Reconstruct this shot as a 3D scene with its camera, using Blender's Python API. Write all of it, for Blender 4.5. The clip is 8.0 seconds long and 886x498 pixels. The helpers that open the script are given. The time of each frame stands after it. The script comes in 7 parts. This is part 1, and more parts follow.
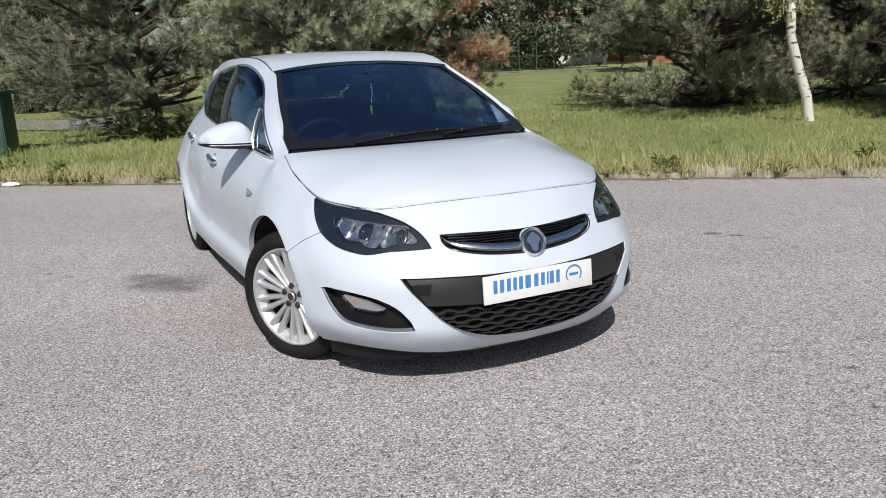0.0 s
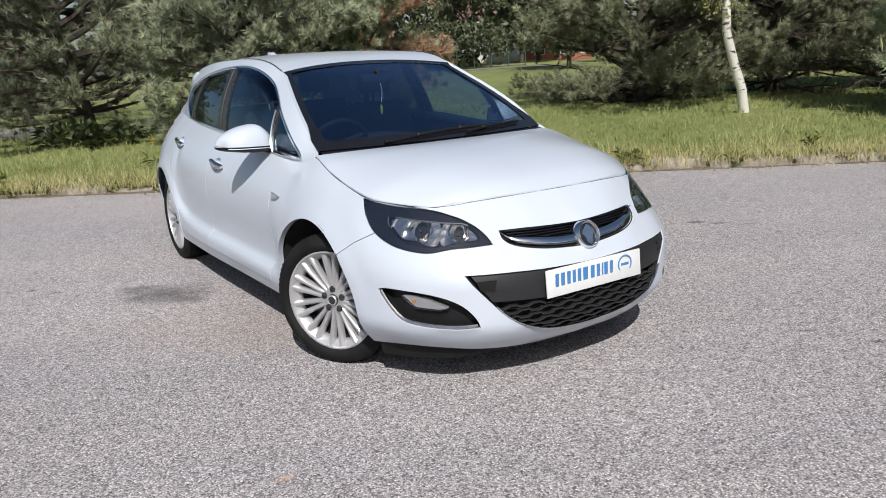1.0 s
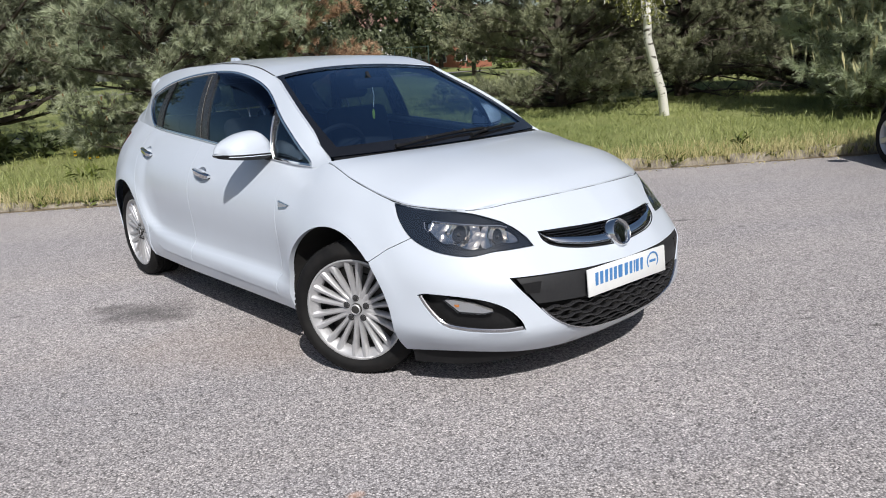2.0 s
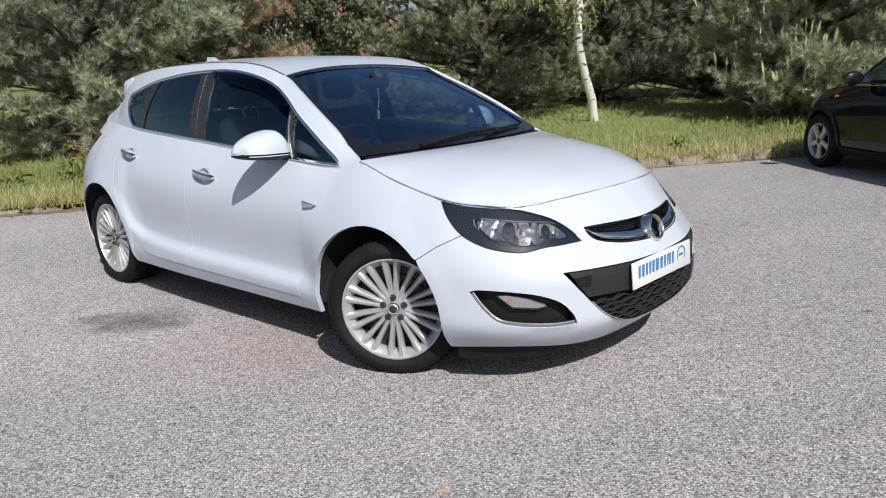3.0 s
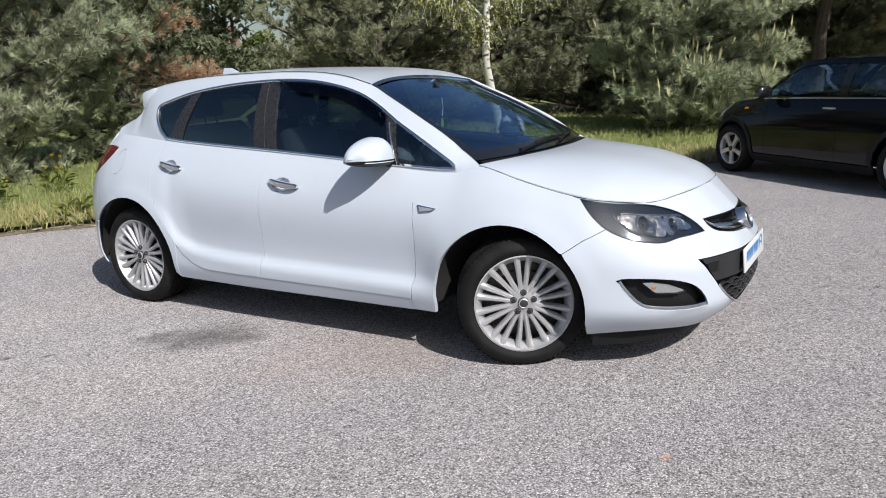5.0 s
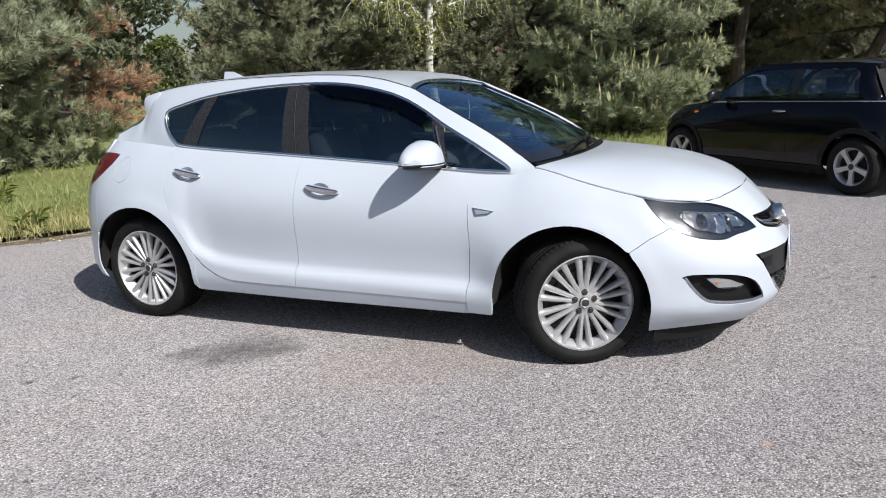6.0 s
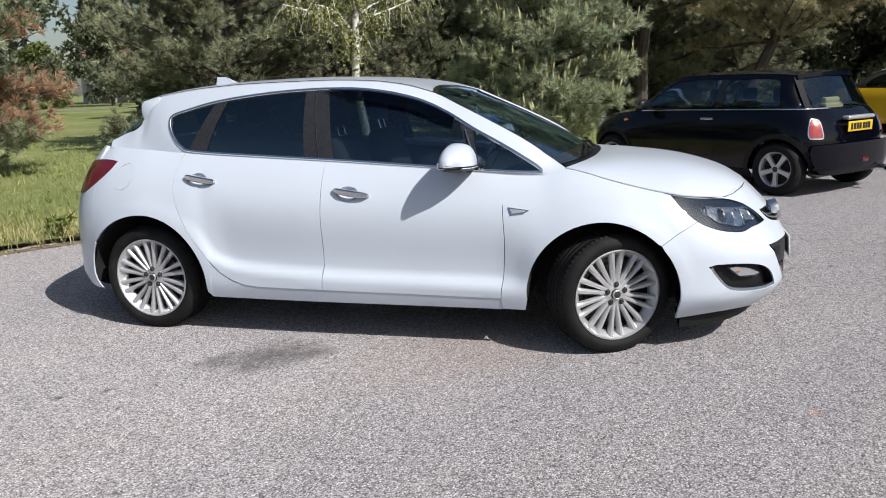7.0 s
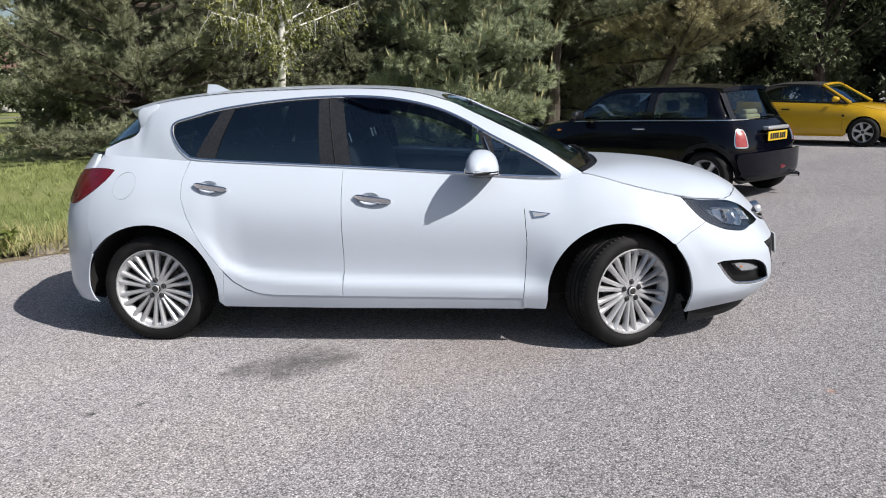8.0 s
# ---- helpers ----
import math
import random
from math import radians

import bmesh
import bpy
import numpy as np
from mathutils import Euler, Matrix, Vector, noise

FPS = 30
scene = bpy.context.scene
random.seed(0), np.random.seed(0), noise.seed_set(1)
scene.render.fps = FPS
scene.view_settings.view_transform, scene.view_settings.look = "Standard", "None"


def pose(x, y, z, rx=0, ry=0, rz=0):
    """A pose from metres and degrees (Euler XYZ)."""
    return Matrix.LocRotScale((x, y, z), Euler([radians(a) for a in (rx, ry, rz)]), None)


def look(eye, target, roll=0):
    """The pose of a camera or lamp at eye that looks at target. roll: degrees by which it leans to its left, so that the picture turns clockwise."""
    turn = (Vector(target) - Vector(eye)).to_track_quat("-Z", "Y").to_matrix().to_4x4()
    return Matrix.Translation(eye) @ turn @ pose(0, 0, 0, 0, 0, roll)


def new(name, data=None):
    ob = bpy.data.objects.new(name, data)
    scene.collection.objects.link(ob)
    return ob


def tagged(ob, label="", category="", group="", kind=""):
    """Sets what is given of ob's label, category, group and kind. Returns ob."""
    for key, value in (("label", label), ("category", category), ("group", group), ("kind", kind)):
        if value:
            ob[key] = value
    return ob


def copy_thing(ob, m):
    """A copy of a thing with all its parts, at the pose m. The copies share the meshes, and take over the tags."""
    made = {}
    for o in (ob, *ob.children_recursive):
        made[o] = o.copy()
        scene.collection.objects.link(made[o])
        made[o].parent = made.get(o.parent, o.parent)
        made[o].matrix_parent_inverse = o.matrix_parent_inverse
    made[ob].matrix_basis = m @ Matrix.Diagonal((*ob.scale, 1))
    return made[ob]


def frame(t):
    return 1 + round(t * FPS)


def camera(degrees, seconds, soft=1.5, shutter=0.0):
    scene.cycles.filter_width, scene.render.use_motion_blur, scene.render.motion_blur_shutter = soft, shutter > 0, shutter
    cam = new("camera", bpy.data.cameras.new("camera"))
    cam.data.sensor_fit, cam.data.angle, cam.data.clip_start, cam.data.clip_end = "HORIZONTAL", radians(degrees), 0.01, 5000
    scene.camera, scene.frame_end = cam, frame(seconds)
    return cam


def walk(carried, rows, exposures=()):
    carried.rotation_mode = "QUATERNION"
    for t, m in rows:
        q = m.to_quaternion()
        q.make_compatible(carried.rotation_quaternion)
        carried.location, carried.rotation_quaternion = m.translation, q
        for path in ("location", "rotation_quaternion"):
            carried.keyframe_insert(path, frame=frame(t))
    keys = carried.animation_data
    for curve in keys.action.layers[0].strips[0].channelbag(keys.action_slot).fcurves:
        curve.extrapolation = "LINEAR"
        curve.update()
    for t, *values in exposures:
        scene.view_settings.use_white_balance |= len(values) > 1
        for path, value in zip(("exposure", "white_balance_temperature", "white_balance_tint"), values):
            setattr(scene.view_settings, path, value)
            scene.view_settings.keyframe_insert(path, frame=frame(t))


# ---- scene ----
cam = camera(60.0, 8.0, soft=1.0)
PATH = [
    (0, (0.18, 0.364, 1.357), (0.006, 2.299, 0.879), -2.3),
    (0.5, (-0.062, 0.4, 1.365), (-0.143, 2.338, 0.88), -2.7),
    (1, (-0.376, 0.344, 1.369), (-0.346, 2.284, 0.883), -3.2),
    (1.5, (-0.651, 0.378, 1.352), (-0.499, 2.312, 0.867), -3.5),
    (2, (-0.914, 0.432, 1.374), (-0.635, 2.354, 0.893), -3.5),
    (3.5, (-1.839, 0.56, 1.372), (-1.209, 2.399, 0.899), -2.4),
    (4, (-2.2, 0.569, 1.378), (-1.477, 2.375, 0.913), -2.3),
    (4.5, (-2.49, 0.686, 1.364), (-1.679, 2.456, 0.905), -2.3),
    (5, (-2.774, 0.841, 1.389), (-1.871, 2.568, 0.937), -2.4),
    (6.5, (-3.72, 1.427, 1.402), (-2.496, 2.946, 0.961), -2.2),
    (7, (-4.046, 1.605, 1.4), (-2.707, 3.028, 0.97), -2.0),
    (7.5, (-4.292, 1.845, 1.389), (-2.85, 3.166, 0.971), -1.8),
    (8, (-4.607, 2.042, 1.401), (-3.073, 3.259, 0.993), -1.5),
]
walk(cam, [(t, look(eye, target, roll)) for t, eye, target, roll in PATH], [(0, -0.18), (2, -0.17), (4, -0.1), (6.5, 0.0), (8, 0.02)])


# ---- light: a clear day, the sun behind the first stand of the camera ----
SUN_TO = Vector((0.06, -1.0, 0.91)).normalized()
world = bpy.data.worlds.new("sky")
scene.world = world
world.use_nodes = True
wn = world.node_tree.nodes
sky = wn.new("ShaderNodeTexSky")
sky.sky_type = "NISHITA"
sky.sun_disc = False
sky.sun_elevation = radians(42.2)
sky.sun_rotation = radians(176.5)
sky.air_density, sky.dust_density, sky.ozone_density = 1.0, 1.5, 1.0
world.node_tree.links.new(sky.outputs[0], wn["Background"].inputs[0])
wn["Background"].inputs[1].default_value = 0.08
sun_data = bpy.data.lights.new("sun", "SUN")
sun_data.energy, sun_data.angle, sun_data.color = 4.7, radians(0.53), (1.0, 0.967, 0.93)
sun = new("sun", sun_data)
sun.matrix_world = look(SUN_TO * 60, (0, 0, 0))

# ---- helpers for meshes and materials ----
def link_mesh(name, verts, faces, material=None, parent=None, smooth=True, label=""):
    me = bpy.data.meshes.new(name)
    me.from_pydata([tuple(v) for v in verts], [], [tuple(f) for f in faces])
    if smooth:
        me.polygons.foreach_set("use_smooth", [True] * len(me.polygons))
    if material:
        me.materials.append(material)
    ob = new(name, me)
    ob.parent = parent
    if label:
        tagged(ob, label)
    return ob


def part(name, bm, material, parent, label="", smooth=True):
    """Links a bmesh as one mesh object under a thing or a part."""
    bmesh.ops.recalc_face_normals(bm, faces=bm.faces)
    me = bpy.data.meshes.new(name)
    bm.to_mesh(me)
    bm.free()
    if smooth:
        me.polygons.foreach_set("use_smooth", [True] * len(me.polygons))
        me.set_sharp_from_angle(angle=radians(38))
    me.materials.append(material)
    ob = new(name, me)
    ob.parent = parent
    if label:
        tagged(ob, label)
    return ob


def empty(name, matrix, label, category, group="", kind=""):
    ob = new(name)
    ob.matrix_world = matrix
    return tagged(ob, label, category, group, kind)


def box(bm, lo, hi, bevel=0.0, segments=2):
    """Adds a box between two corners, with rounded edges."""
    made = bmesh.ops.create_cube(bm, size=1)["verts"]
    lo, hi = Vector(lo), Vector(hi)
    for v in made:
        v.co = Vector([lo[i] + (hi[i] - lo[i]) * (v.co[i] + 0.5) for i in range(3)])
    if bevel:
        edges = {e for v in made for e in v.link_edges}
        bmesh.ops.bevel(bm, geom=list(edges), offset=bevel, segments=segments, affect="EDGES", profile=0.5)


def tube(bm, points, radii, sides=8, caps=True):
    """A tapered tube along points."""
    rings = []
    points = [Vector(p) for p in points]
    up = Vector((0.31, 0.23, 0.92))
    for i, p in enumerate(points):
        along = (points[min(i + 1, len(points) - 1)] - points[max(i - 1, 0)]).normalized()
        a = along.cross(up)
        if a.length < 0.05:
            a = along.cross(Vector((1, 0, 0)))
        a.normalize()
        b = along.cross(a)
        r = radii[i] if hasattr(radii, "__len__") else radii
        rings.append([bm.verts.new(p + (a * math.cos(k * 2 * math.pi / sides) + b * math.sin(k * 2 * math.pi / sides)) * r) for k in range(sides)])
    for r0, r1 in zip(rings, rings[1:]):
        for k in range(sides):
            bm.faces.new((r0[k], r0[(k + 1) % sides], r1[(k + 1) % sides], r1[k]))
    if caps:
        bm.faces.new(rings[0][::-1])
        bm.faces.new(rings[-1])


class Nodes:
    """A small writer of node materials."""

    def __init__(self, name):
        self.mat = bpy.data.materials.new(name)
        self.mat.use_nodes = True
        self.t = self.mat.node_tree
        self.p = self.t.nodes["Principled BSDF"]

    def add(self, kind, **values):
        n = self.t.nodes.new(kind)
        for k, v in values.items():
            setattr(n, k, v)
        return n

    def link(self, a, b):
        self.t.links.new(a, b)

    def where(self):
        """Places on the thing, in metres."""
        return self.add("ShaderNodeTexCoord").outputs["Object"]

    def noise(self, scale, detail=3.0, rough=0.55, at=None, stretch=None):
        n = self.add("ShaderNodeTexNoise")
        n.inputs["Scale"].default_value, n.inputs["Detail"].default_value, n.inputs["Roughness"].default_value = scale, detail, rough
        source = at or self.where()
        if stretch:
            m = self.add("ShaderNodeMapping")
            m.inputs["Scale"].default_value = stretch
            self.link(source, m.inputs[0])
            source = m.outputs[0]
        self.link(source, n.inputs["Vector"])
        return n.outputs["Fac"]

    def ramp(self, fac, stops):
        r = self.add("ShaderNodeValToRGB")
        e = r.color_ramp.elements
        while len(e) < len(stops):
            e.new(0.5)
        for i, (at, c) in enumerate(stops):
            e[i].position = at
            e[i].color = (*c, 1) if hasattr(c, "__len__") else (c, c, c, 1)
        self.link(fac, r.inputs[0])
        return r.outputs[0]

    def mix(self, fac, a, b, blend="MIX"):
        m = self.add("ShaderNodeMix", data_type="RGBA", blend_type=blend)
        for i, v in ((0, fac), (6, a), (7, b)):
            if hasattr(v, "is_linked"):
                self.link(v, m.inputs[i])
            elif i == 0:
                m.inputs[0].default_value = v
            else:
                m.inputs[i].default_value = (*v, 1)
        return m.outputs[2]

    def math(self, op, a, b=0.0, clamp=False):
        m = self.add("ShaderNodeMath", operation=op, use_clamp=clamp)
        for i, v in enumerate((a, b)):
            if hasattr(v, "is_linked"):
                self.link(v, m.inputs[i])
            else:
                m.inputs[i].default_value = v
        return m.outputs[0]

    def bump(self, height, strength=0.3, distance=0.01, over=None):
        b = self.add("ShaderNodeBump")
        b.inputs["Strength"].default_value, b.inputs["Distance"].default_value = strength, distance
        self.link(height, b.inputs["Height"])
        if over:
            self.link(over, b.inputs["Normal"])
        return b.outputs[0]

    def done(self, colour=None, rough=0.6, metal=0.0, normal=None, **extra):
        for key, v in (("Base Color", colour), ("Roughness", rough), ("Metallic", metal), ("Normal", normal), *((k.replace("_", " "), v) for k, v in extra.items())):
            if v is None:
                continue
            if hasattr(v, "is_linked"):
                self.link(v, self.p.inputs[key])
            elif hasattr(v, "__len__") and len(v) == 3 and key in ("Base Color", "Emission Color", "Specular Tint", "Coat Tint", "Sheen Tint"):
                self.p.inputs[key].default_value = (*v, 1)
            else:
                self.p.inputs[key].default_value = v
        return self.mat


def plain(name, a, b, scale=6.0, rough=0.5, metal=0.0, bump=0.0, bump_scale=200.0, **extra):
    """A surface that wanders between two colours, with fine relief."""
    n = Nodes(name)
    fac = n.mix(0.35, n.ramp(n.noise(scale), [(0.3, 0.0), (0.7, 1.0)]), n.ramp(n.noise(scale * 9), [(0.35, 0.0), (0.65, 1.0)]))
    r = n.math("ADD", n.math("MULTIPLY", n.noise(scale * 3), 0.16), rough - 0.08)
    return n.done(n.mix(fac, a, b), r, metal, n.bump(n.noise(bump_scale, 2), bump, 0.002) if bump else None, **extra)


def foliage(name, dark, light, clump, rough=0.55, spread=0.8, warm=0.35):
    """Leaves or needles: each one its own shade, with lighter and darker clumps."""
    n = Nodes(name)
    rnd = n.add("ShaderNodeNewGeometry").outputs["Random Per Island"]
    fac = n.math("ADD", n.math("MULTIPLY", n.ramp(n.noise(clump, 2), [(0.3, 0.0), (0.7, 1.0)]), 1 - spread * 0.5), n.math("MULTIPLY", n.math("SUBTRACT", rnd, 0.5), spread), True)
    hue = n.noise(clump * 0.4, 1)
    c = n.mix(n.math("MULTIPLY", hue, warm), n.mix(fac, dark, light), (light[0] * 1.25, light[1] * 0.95, light[2] * 0.7))
    return n.done(c, rough, Specular_IOR_Level=0.35)


# ---- materials of the place ----
def asphalt():
    n = Nodes("worn_asphalt")
    at = n.add("ShaderNodeNewGeometry").outputs["Position"]
    chips = n.add("ShaderNodeTexVoronoi")
    chips.inputs["Scale"].default_value = 140
    n.link(at, chips.inputs["Vector"])
    grey = n.add("ShaderNodeSeparateColor")
    n.link(chips.outputs["Color"], grey.inputs[0])
    stone = n.ramp(grey.outputs[0], [(0.0, (0.145, 0.138, 0.141)), (0.16, (0.345, 0.328, 0.336)), (0.5, (0.464, 0.441, 0.45)), (0.84, (0.574, 0.547, 0.554)), (1.0, (0.8, 0.763, 0.765))])
    gap = n.ramp(chips.outputs["Distance"], [(0.35, 1.0), (0.72, 0.47)])
    c = n.mix(1.0, stone, gap, "MULTIPLY")
    c = n.mix(1.0, c, n.ramp(n.noise(22, 4, 0.7, at), [(0.25, 0.84), (0.75, 1.16)]), "MULTIPLY")
    c = n.mix(1.0, c, n.ramp(n.noise(0.45, 5, 0.6, at), [(0.3, 0.9), (0.7, 1.07)]), "MULTIPLY")
    c = n.mix(1.0, c, n.ramp(n.noise(0.35, 4, 0.6, at, (0.25, 2.2, 1)), [(0.35, (0.93, 0.93, 0.94)), (0.65, (1.05, 1.03, 1.0))]), "MULTIPLY")

    def stain(x, y, rx, ry, strength, colour, grain=6.0):
        m = n.add("ShaderNodeMapping", vector_type="POINT")
        m.inputs["Location"].default_value = (-x / rx, -y / ry, 0)
        m.inputs["Scale"].default_value = (1 / rx, 1 / ry, 0)
        n.link(at, m.inputs[0])
        d = n.add("ShaderNodeVectorMath", operation="LENGTH")
        n.link(m.outputs[0], d.inputs[0])
        edge = n.math("ADD", d.outputs["Value"], n.math("MULTIPLY", n.math("SUBTRACT", n.noise(grain, 4, 0.65, at), 0.5), 1.5))
        fac = n.math("MULTIPLY", n.ramp(edge, [(0.25, 1.0), (1.0, 0.0)]), strength)
        return lambda base: n.mix(fac, base, colour)

    c = stain(-2.1, 5.07, 0.36, 0.22, 0.72, (0.06, 0.056, 0.058), 5.0)(c)
    c = stain(-1.9, 4.92, 0.18, 0.11, 0.55, (0.07, 0.065, 0.065), 9.0)(c)
    c = stain(-2.32, 5.22, 0.18, 0.11, 0.55, (0.07, 0.065, 0.065), 9.0)(c)
    c = stain(1.72, 6.19, 0.1, 0.05, 0.75, (0.04, 0.038, 0.04), 14.0)(c)
    c = stain(1.86, 6.11, 0.1, 0.035, 0.75, (0.04, 0.038, 0.04), 16.0)(c)
    c = stain(2.07, 6.03, 0.1, 0.02, 0.7, (0.05, 0.048, 0.05), 16.0)(c)
    c = stain(2.15, 5.73, 0.05, 0.03, 0.6, (0.05, 0.048, 0.05), 14.0)(c)
    c = stain(1.637, 3.59, 0.05, 0.022, 0.8, (0.04, 0.036, 0.034), 18.0)(c)
    c = stain(1.57, 3.2, 0.03, 0.02, 0.8, (0.04, 0.036, 0.034), 18.0)(c)
    c = stain(1.44, 3.5, 0.02, 0.012, 0.7, (0.05, 0.045, 0.04), 18.0)(c)
    c = stain(1.18, 3.445, 0.02, 0.012, 0.7, (0.05, 0.045, 0.04), 18.0)(c)
    c = stain(1.4, 3.77, 0.06, 0.02, 0.6, (0.06, 0.055, 0.055), 16.0)(c)
    c = stain(-0.925, 2.715, 0.04, 0.03, 0.5, (0.5, 0.27, 0.17), 16.0)(c)
    c = stain(-1.0, 4.3, 1.6, 0.5, 0.22, (0.3, 0.22, 0.16), 2.0)(c)
    c = stain(-2.862, 5.25, 0.03, 0.02, 0.75, (0.03, 0.03, 0.03), 16.0)(c)
    c = stain(-3.055, 5.33, 0.035, 0.022, 0.75, (0.03, 0.03, 0.03), 16.0)(c)
    height = n.math("ADD", n.math("MULTIPLY", chips.outputs["Distance"], -1.0), n.math("MULTIPLY", n.noise(160, 2, 0.5, at), 0.6))
    return n.done(c, 0.86, 0.0, n.bump(height, 0.55, 0.006), Specular_IOR_Level=0.3, Diffuse_Roughness=0.45)


def turf():
    n = Nodes("mown_grass")
    at = n.add("ShaderNodeNewGeometry").outputs["Position"]
    c = n.ramp(n.noise(0.5, 5, 0.6, at), [(0.3, (0.185, 0.225, 0.075)), (0.5, (0.255, 0.285, 0.105)), (0.7, (0.33, 0.342, 0.145))])
    c = n.mix(1.0, c, n.ramp(n.noise(30, 5, 0.7, at), [(0.3, 0.65), (0.7, 1.3)]), "MULTIPLY")
    c = n.mix(1.0, c, n.ramp(n.noise(0.08, 3, 0.6, at), [(0.35, 0.85), (0.65, 1.15)]), "MULTIPLY")
    return n.done(c, 0.9, 0.0, n.bump(n.noise(60, 4, 0.7, at), 0.6, 0.03), Specular_IOR_Level=0.2)


M_ASPHALT = asphalt()
M_TURF = turf()
M_SOIL = plain("dry_soil", (0.13, 0.1, 0.065), (0.27, 0.22, 0.15), 5, 0.95, bump=0.7, bump_scale=90)
M_KERB = plain("weathered_kerb_stone", (0.17, 0.145, 0.11), (0.46, 0.415, 0.345), 5, 0.9, bump=0.6, bump_scale=60)
M_BLADE = foliage("grass_blades", (0.135, 0.182, 0.056), (0.4, 0.46, 0.2), 0.7, warm=0.3)
M_STRAW = foliage("dry_grass_stalks", (0.34, 0.31, 0.13), (0.62, 0.57, 0.32), 1.5, warm=0.15)
M_WEED = foliage("weed_leaves", (0.07, 0.1, 0.02), (0.19, 0.24, 0.06), 3)
M_NEEDLE = foliage("pine_needles", (0.085, 0.122, 0.07), (0.6, 0.69, 0.47), 1.6, spread=0.5, warm=0.25)
M_NEEDLE_OLIVE = foliage("olive_pine_needles", (0.12, 0.12, 0.065), (0.68, 0.67, 0.43), 1.6, spread=0.5, warm=0.3)
M_NEEDLE_BLUE = foliage("blue_green_needles", (0.063, 0.085, 0.056), (0.56, 0.64, 0.44), 1.6, spread=0.5, warm=0.22)
M_NEEDLE_DARK = foliage("dark_pine_needles", (0.066, 0.082, 0.05), (0.48, 0.525, 0.345), 1.6, spread=0.5, warm=0.2)
M_NEEDLE_GREY = foliage("grey_green_needles", (0.05, 0.066, 0.046), (0.38, 0.43, 0.29), 1.6, spread=0.5, warm=0.2)
M_NEEDLE_BROWN = foliage("dead_brown_needles", (0.24, 0.16, 0.105), (0.56, 0.4, 0.28), 1.2)
M_CANDLE = foliage("new_pine_shoots", (0.38, 0.38, 0.2), (0.58, 0.57, 0.35), 1.5)
M_CONE = foliage("brown_pine_buds", (0.17, 0.09, 0.04), (0.36, 0.21, 0.1), 1.5)
M_BIRCHLEAF = foliage("birch_leaves", (0.12, 0.15, 0.045), (0.36, 0.38, 0.15), 1.2)
M_FARLEAF = foliage("far_tree_leaves", (0.05, 0.072, 0.042), (0.17, 0.2, 0.12), 0.25)
M_BARK = plain("pine_bark", (0.042, 0.034, 0.028), (0.115, 0.09, 0.072), 8, 0.95, bump=0.9, bump_scale=45)


def birch_bark():
    n = Nodes("white_birch_bark")
    c = n.mix(n.ramp(n.noise(5, 4, 0.7, None, (1, 1, 2.4)), [(0.58, 0.0), (0.62, 1.0)]), (0.8, 0.78, 0.74), (0.09, 0.08, 0.07))
    c = n.mix(n.ramp(n.noise(30, 3, 0.6, None, (0.4, 0.4, 3)), [(0.6, 0.0), (0.75, 0.7)]), c, (0.3, 0.26, 0.22))
    return n.done(c, 0.75, 0.0, n.bump(n.noise(40, 3), 0.5, 0.005))


M_BIRCHBARK = birch_bark()


def leaf_mesh(name, at, way, count, length, width, cone, material, parent, seed, label="", bend=0.0, corners=4):
    """Many thin blades that spread from each place round its direction, as one mesh."""
    r = np.random.RandomState(seed)
    n = len(at)
    at, way = np.repeat(np.asarray(at, float), count, 0), np.repeat(np.asarray(way, float), count, 0)
    side = r.normal(size=(n * count, 3))
    side -= way * (side * way).sum(1, keepdims=True)
    side /= np.linalg.norm(side, axis=1, keepdims=True) + 1e-9
    a = np.radians(r.uniform(cone[0], cone[1], n * count))[:, None]
    d = way * np.cos(a) + side * np.sin(a)
    ln = length * r.uniform(0.7, 1.2, (n * count, 1))
    flat = np.cross(d, r.normal(size=d.shape))
    flat /= np.linalg.norm(flat, axis=1, keepdims=True) + 1e-9
    base = at + way * (r.uniform(-0.6, 0.6, (n * count, 1)) * length * 0.6)
    tip = base + d * ln + np.array([0, 0, -bend]) * ln
    mid = base + d * ln * 0.45
    half = flat * width * 0.5
    v = (np.stack([base, mid + half, tip, mid - half], 1) if corners == 4 else np.stack([base + half, tip, base - half], 1)).reshape(-1, 3)
    k = n * count
    me = bpy.data.meshes.new(name)
    me.vertices.add(corners * k)
    me.vertices.foreach_set("co", v.astype(np.float32).ravel())
    me.loops.add(corners * k)
    me.loops.foreach_set("vertex_index", np.arange(corners * k, dtype=np.int32))
    me.polygons.add(k)
    me.polygons.foreach_set("loop_start", np.arange(0, corners * k, corners, dtype=np.int32))
    me.update(calc_edges=True)
    me.materials.append(material)
    ob = new(name, me)
    ob.parent = parent
    return tagged(ob, label)

# ---- the ground ----
def kerb_y(x):
    return 9.06 - 0.104 * x


def soft(a, b, v):
    v = min(1.0, max(0.0, (v - a) / (b - a)))
    return v * v * (3 - 2 * v)


def verge_z(x, y):
    """Height of the grass behind the kerb."""
    d = y - kerb_y(x)
    return 0.07 + 0.13 * soft(0.1, 4.5, d) + 0.025 * noise.noise((x * 0.7, y * 0.7, 3)) * soft(0, 1, d) + 0.25 * soft(45, 80, d)


def steps(spans):
    out = []
    for a, b, n in spans:
        out += [a + (b - a) * i / n for i in range(n)]
    return out + [spans[-1][1]]


ground = link_mesh("ground", [(-320, -320, 0), (320, -320, 0), (320, 320, 0), (-320, 320, 0)], [(0, 1, 2, 3)], M_ASPHALT)
tagged(ground, "worn light grey asphalt of a car park with oil stains", "asphalt", kind="structure")

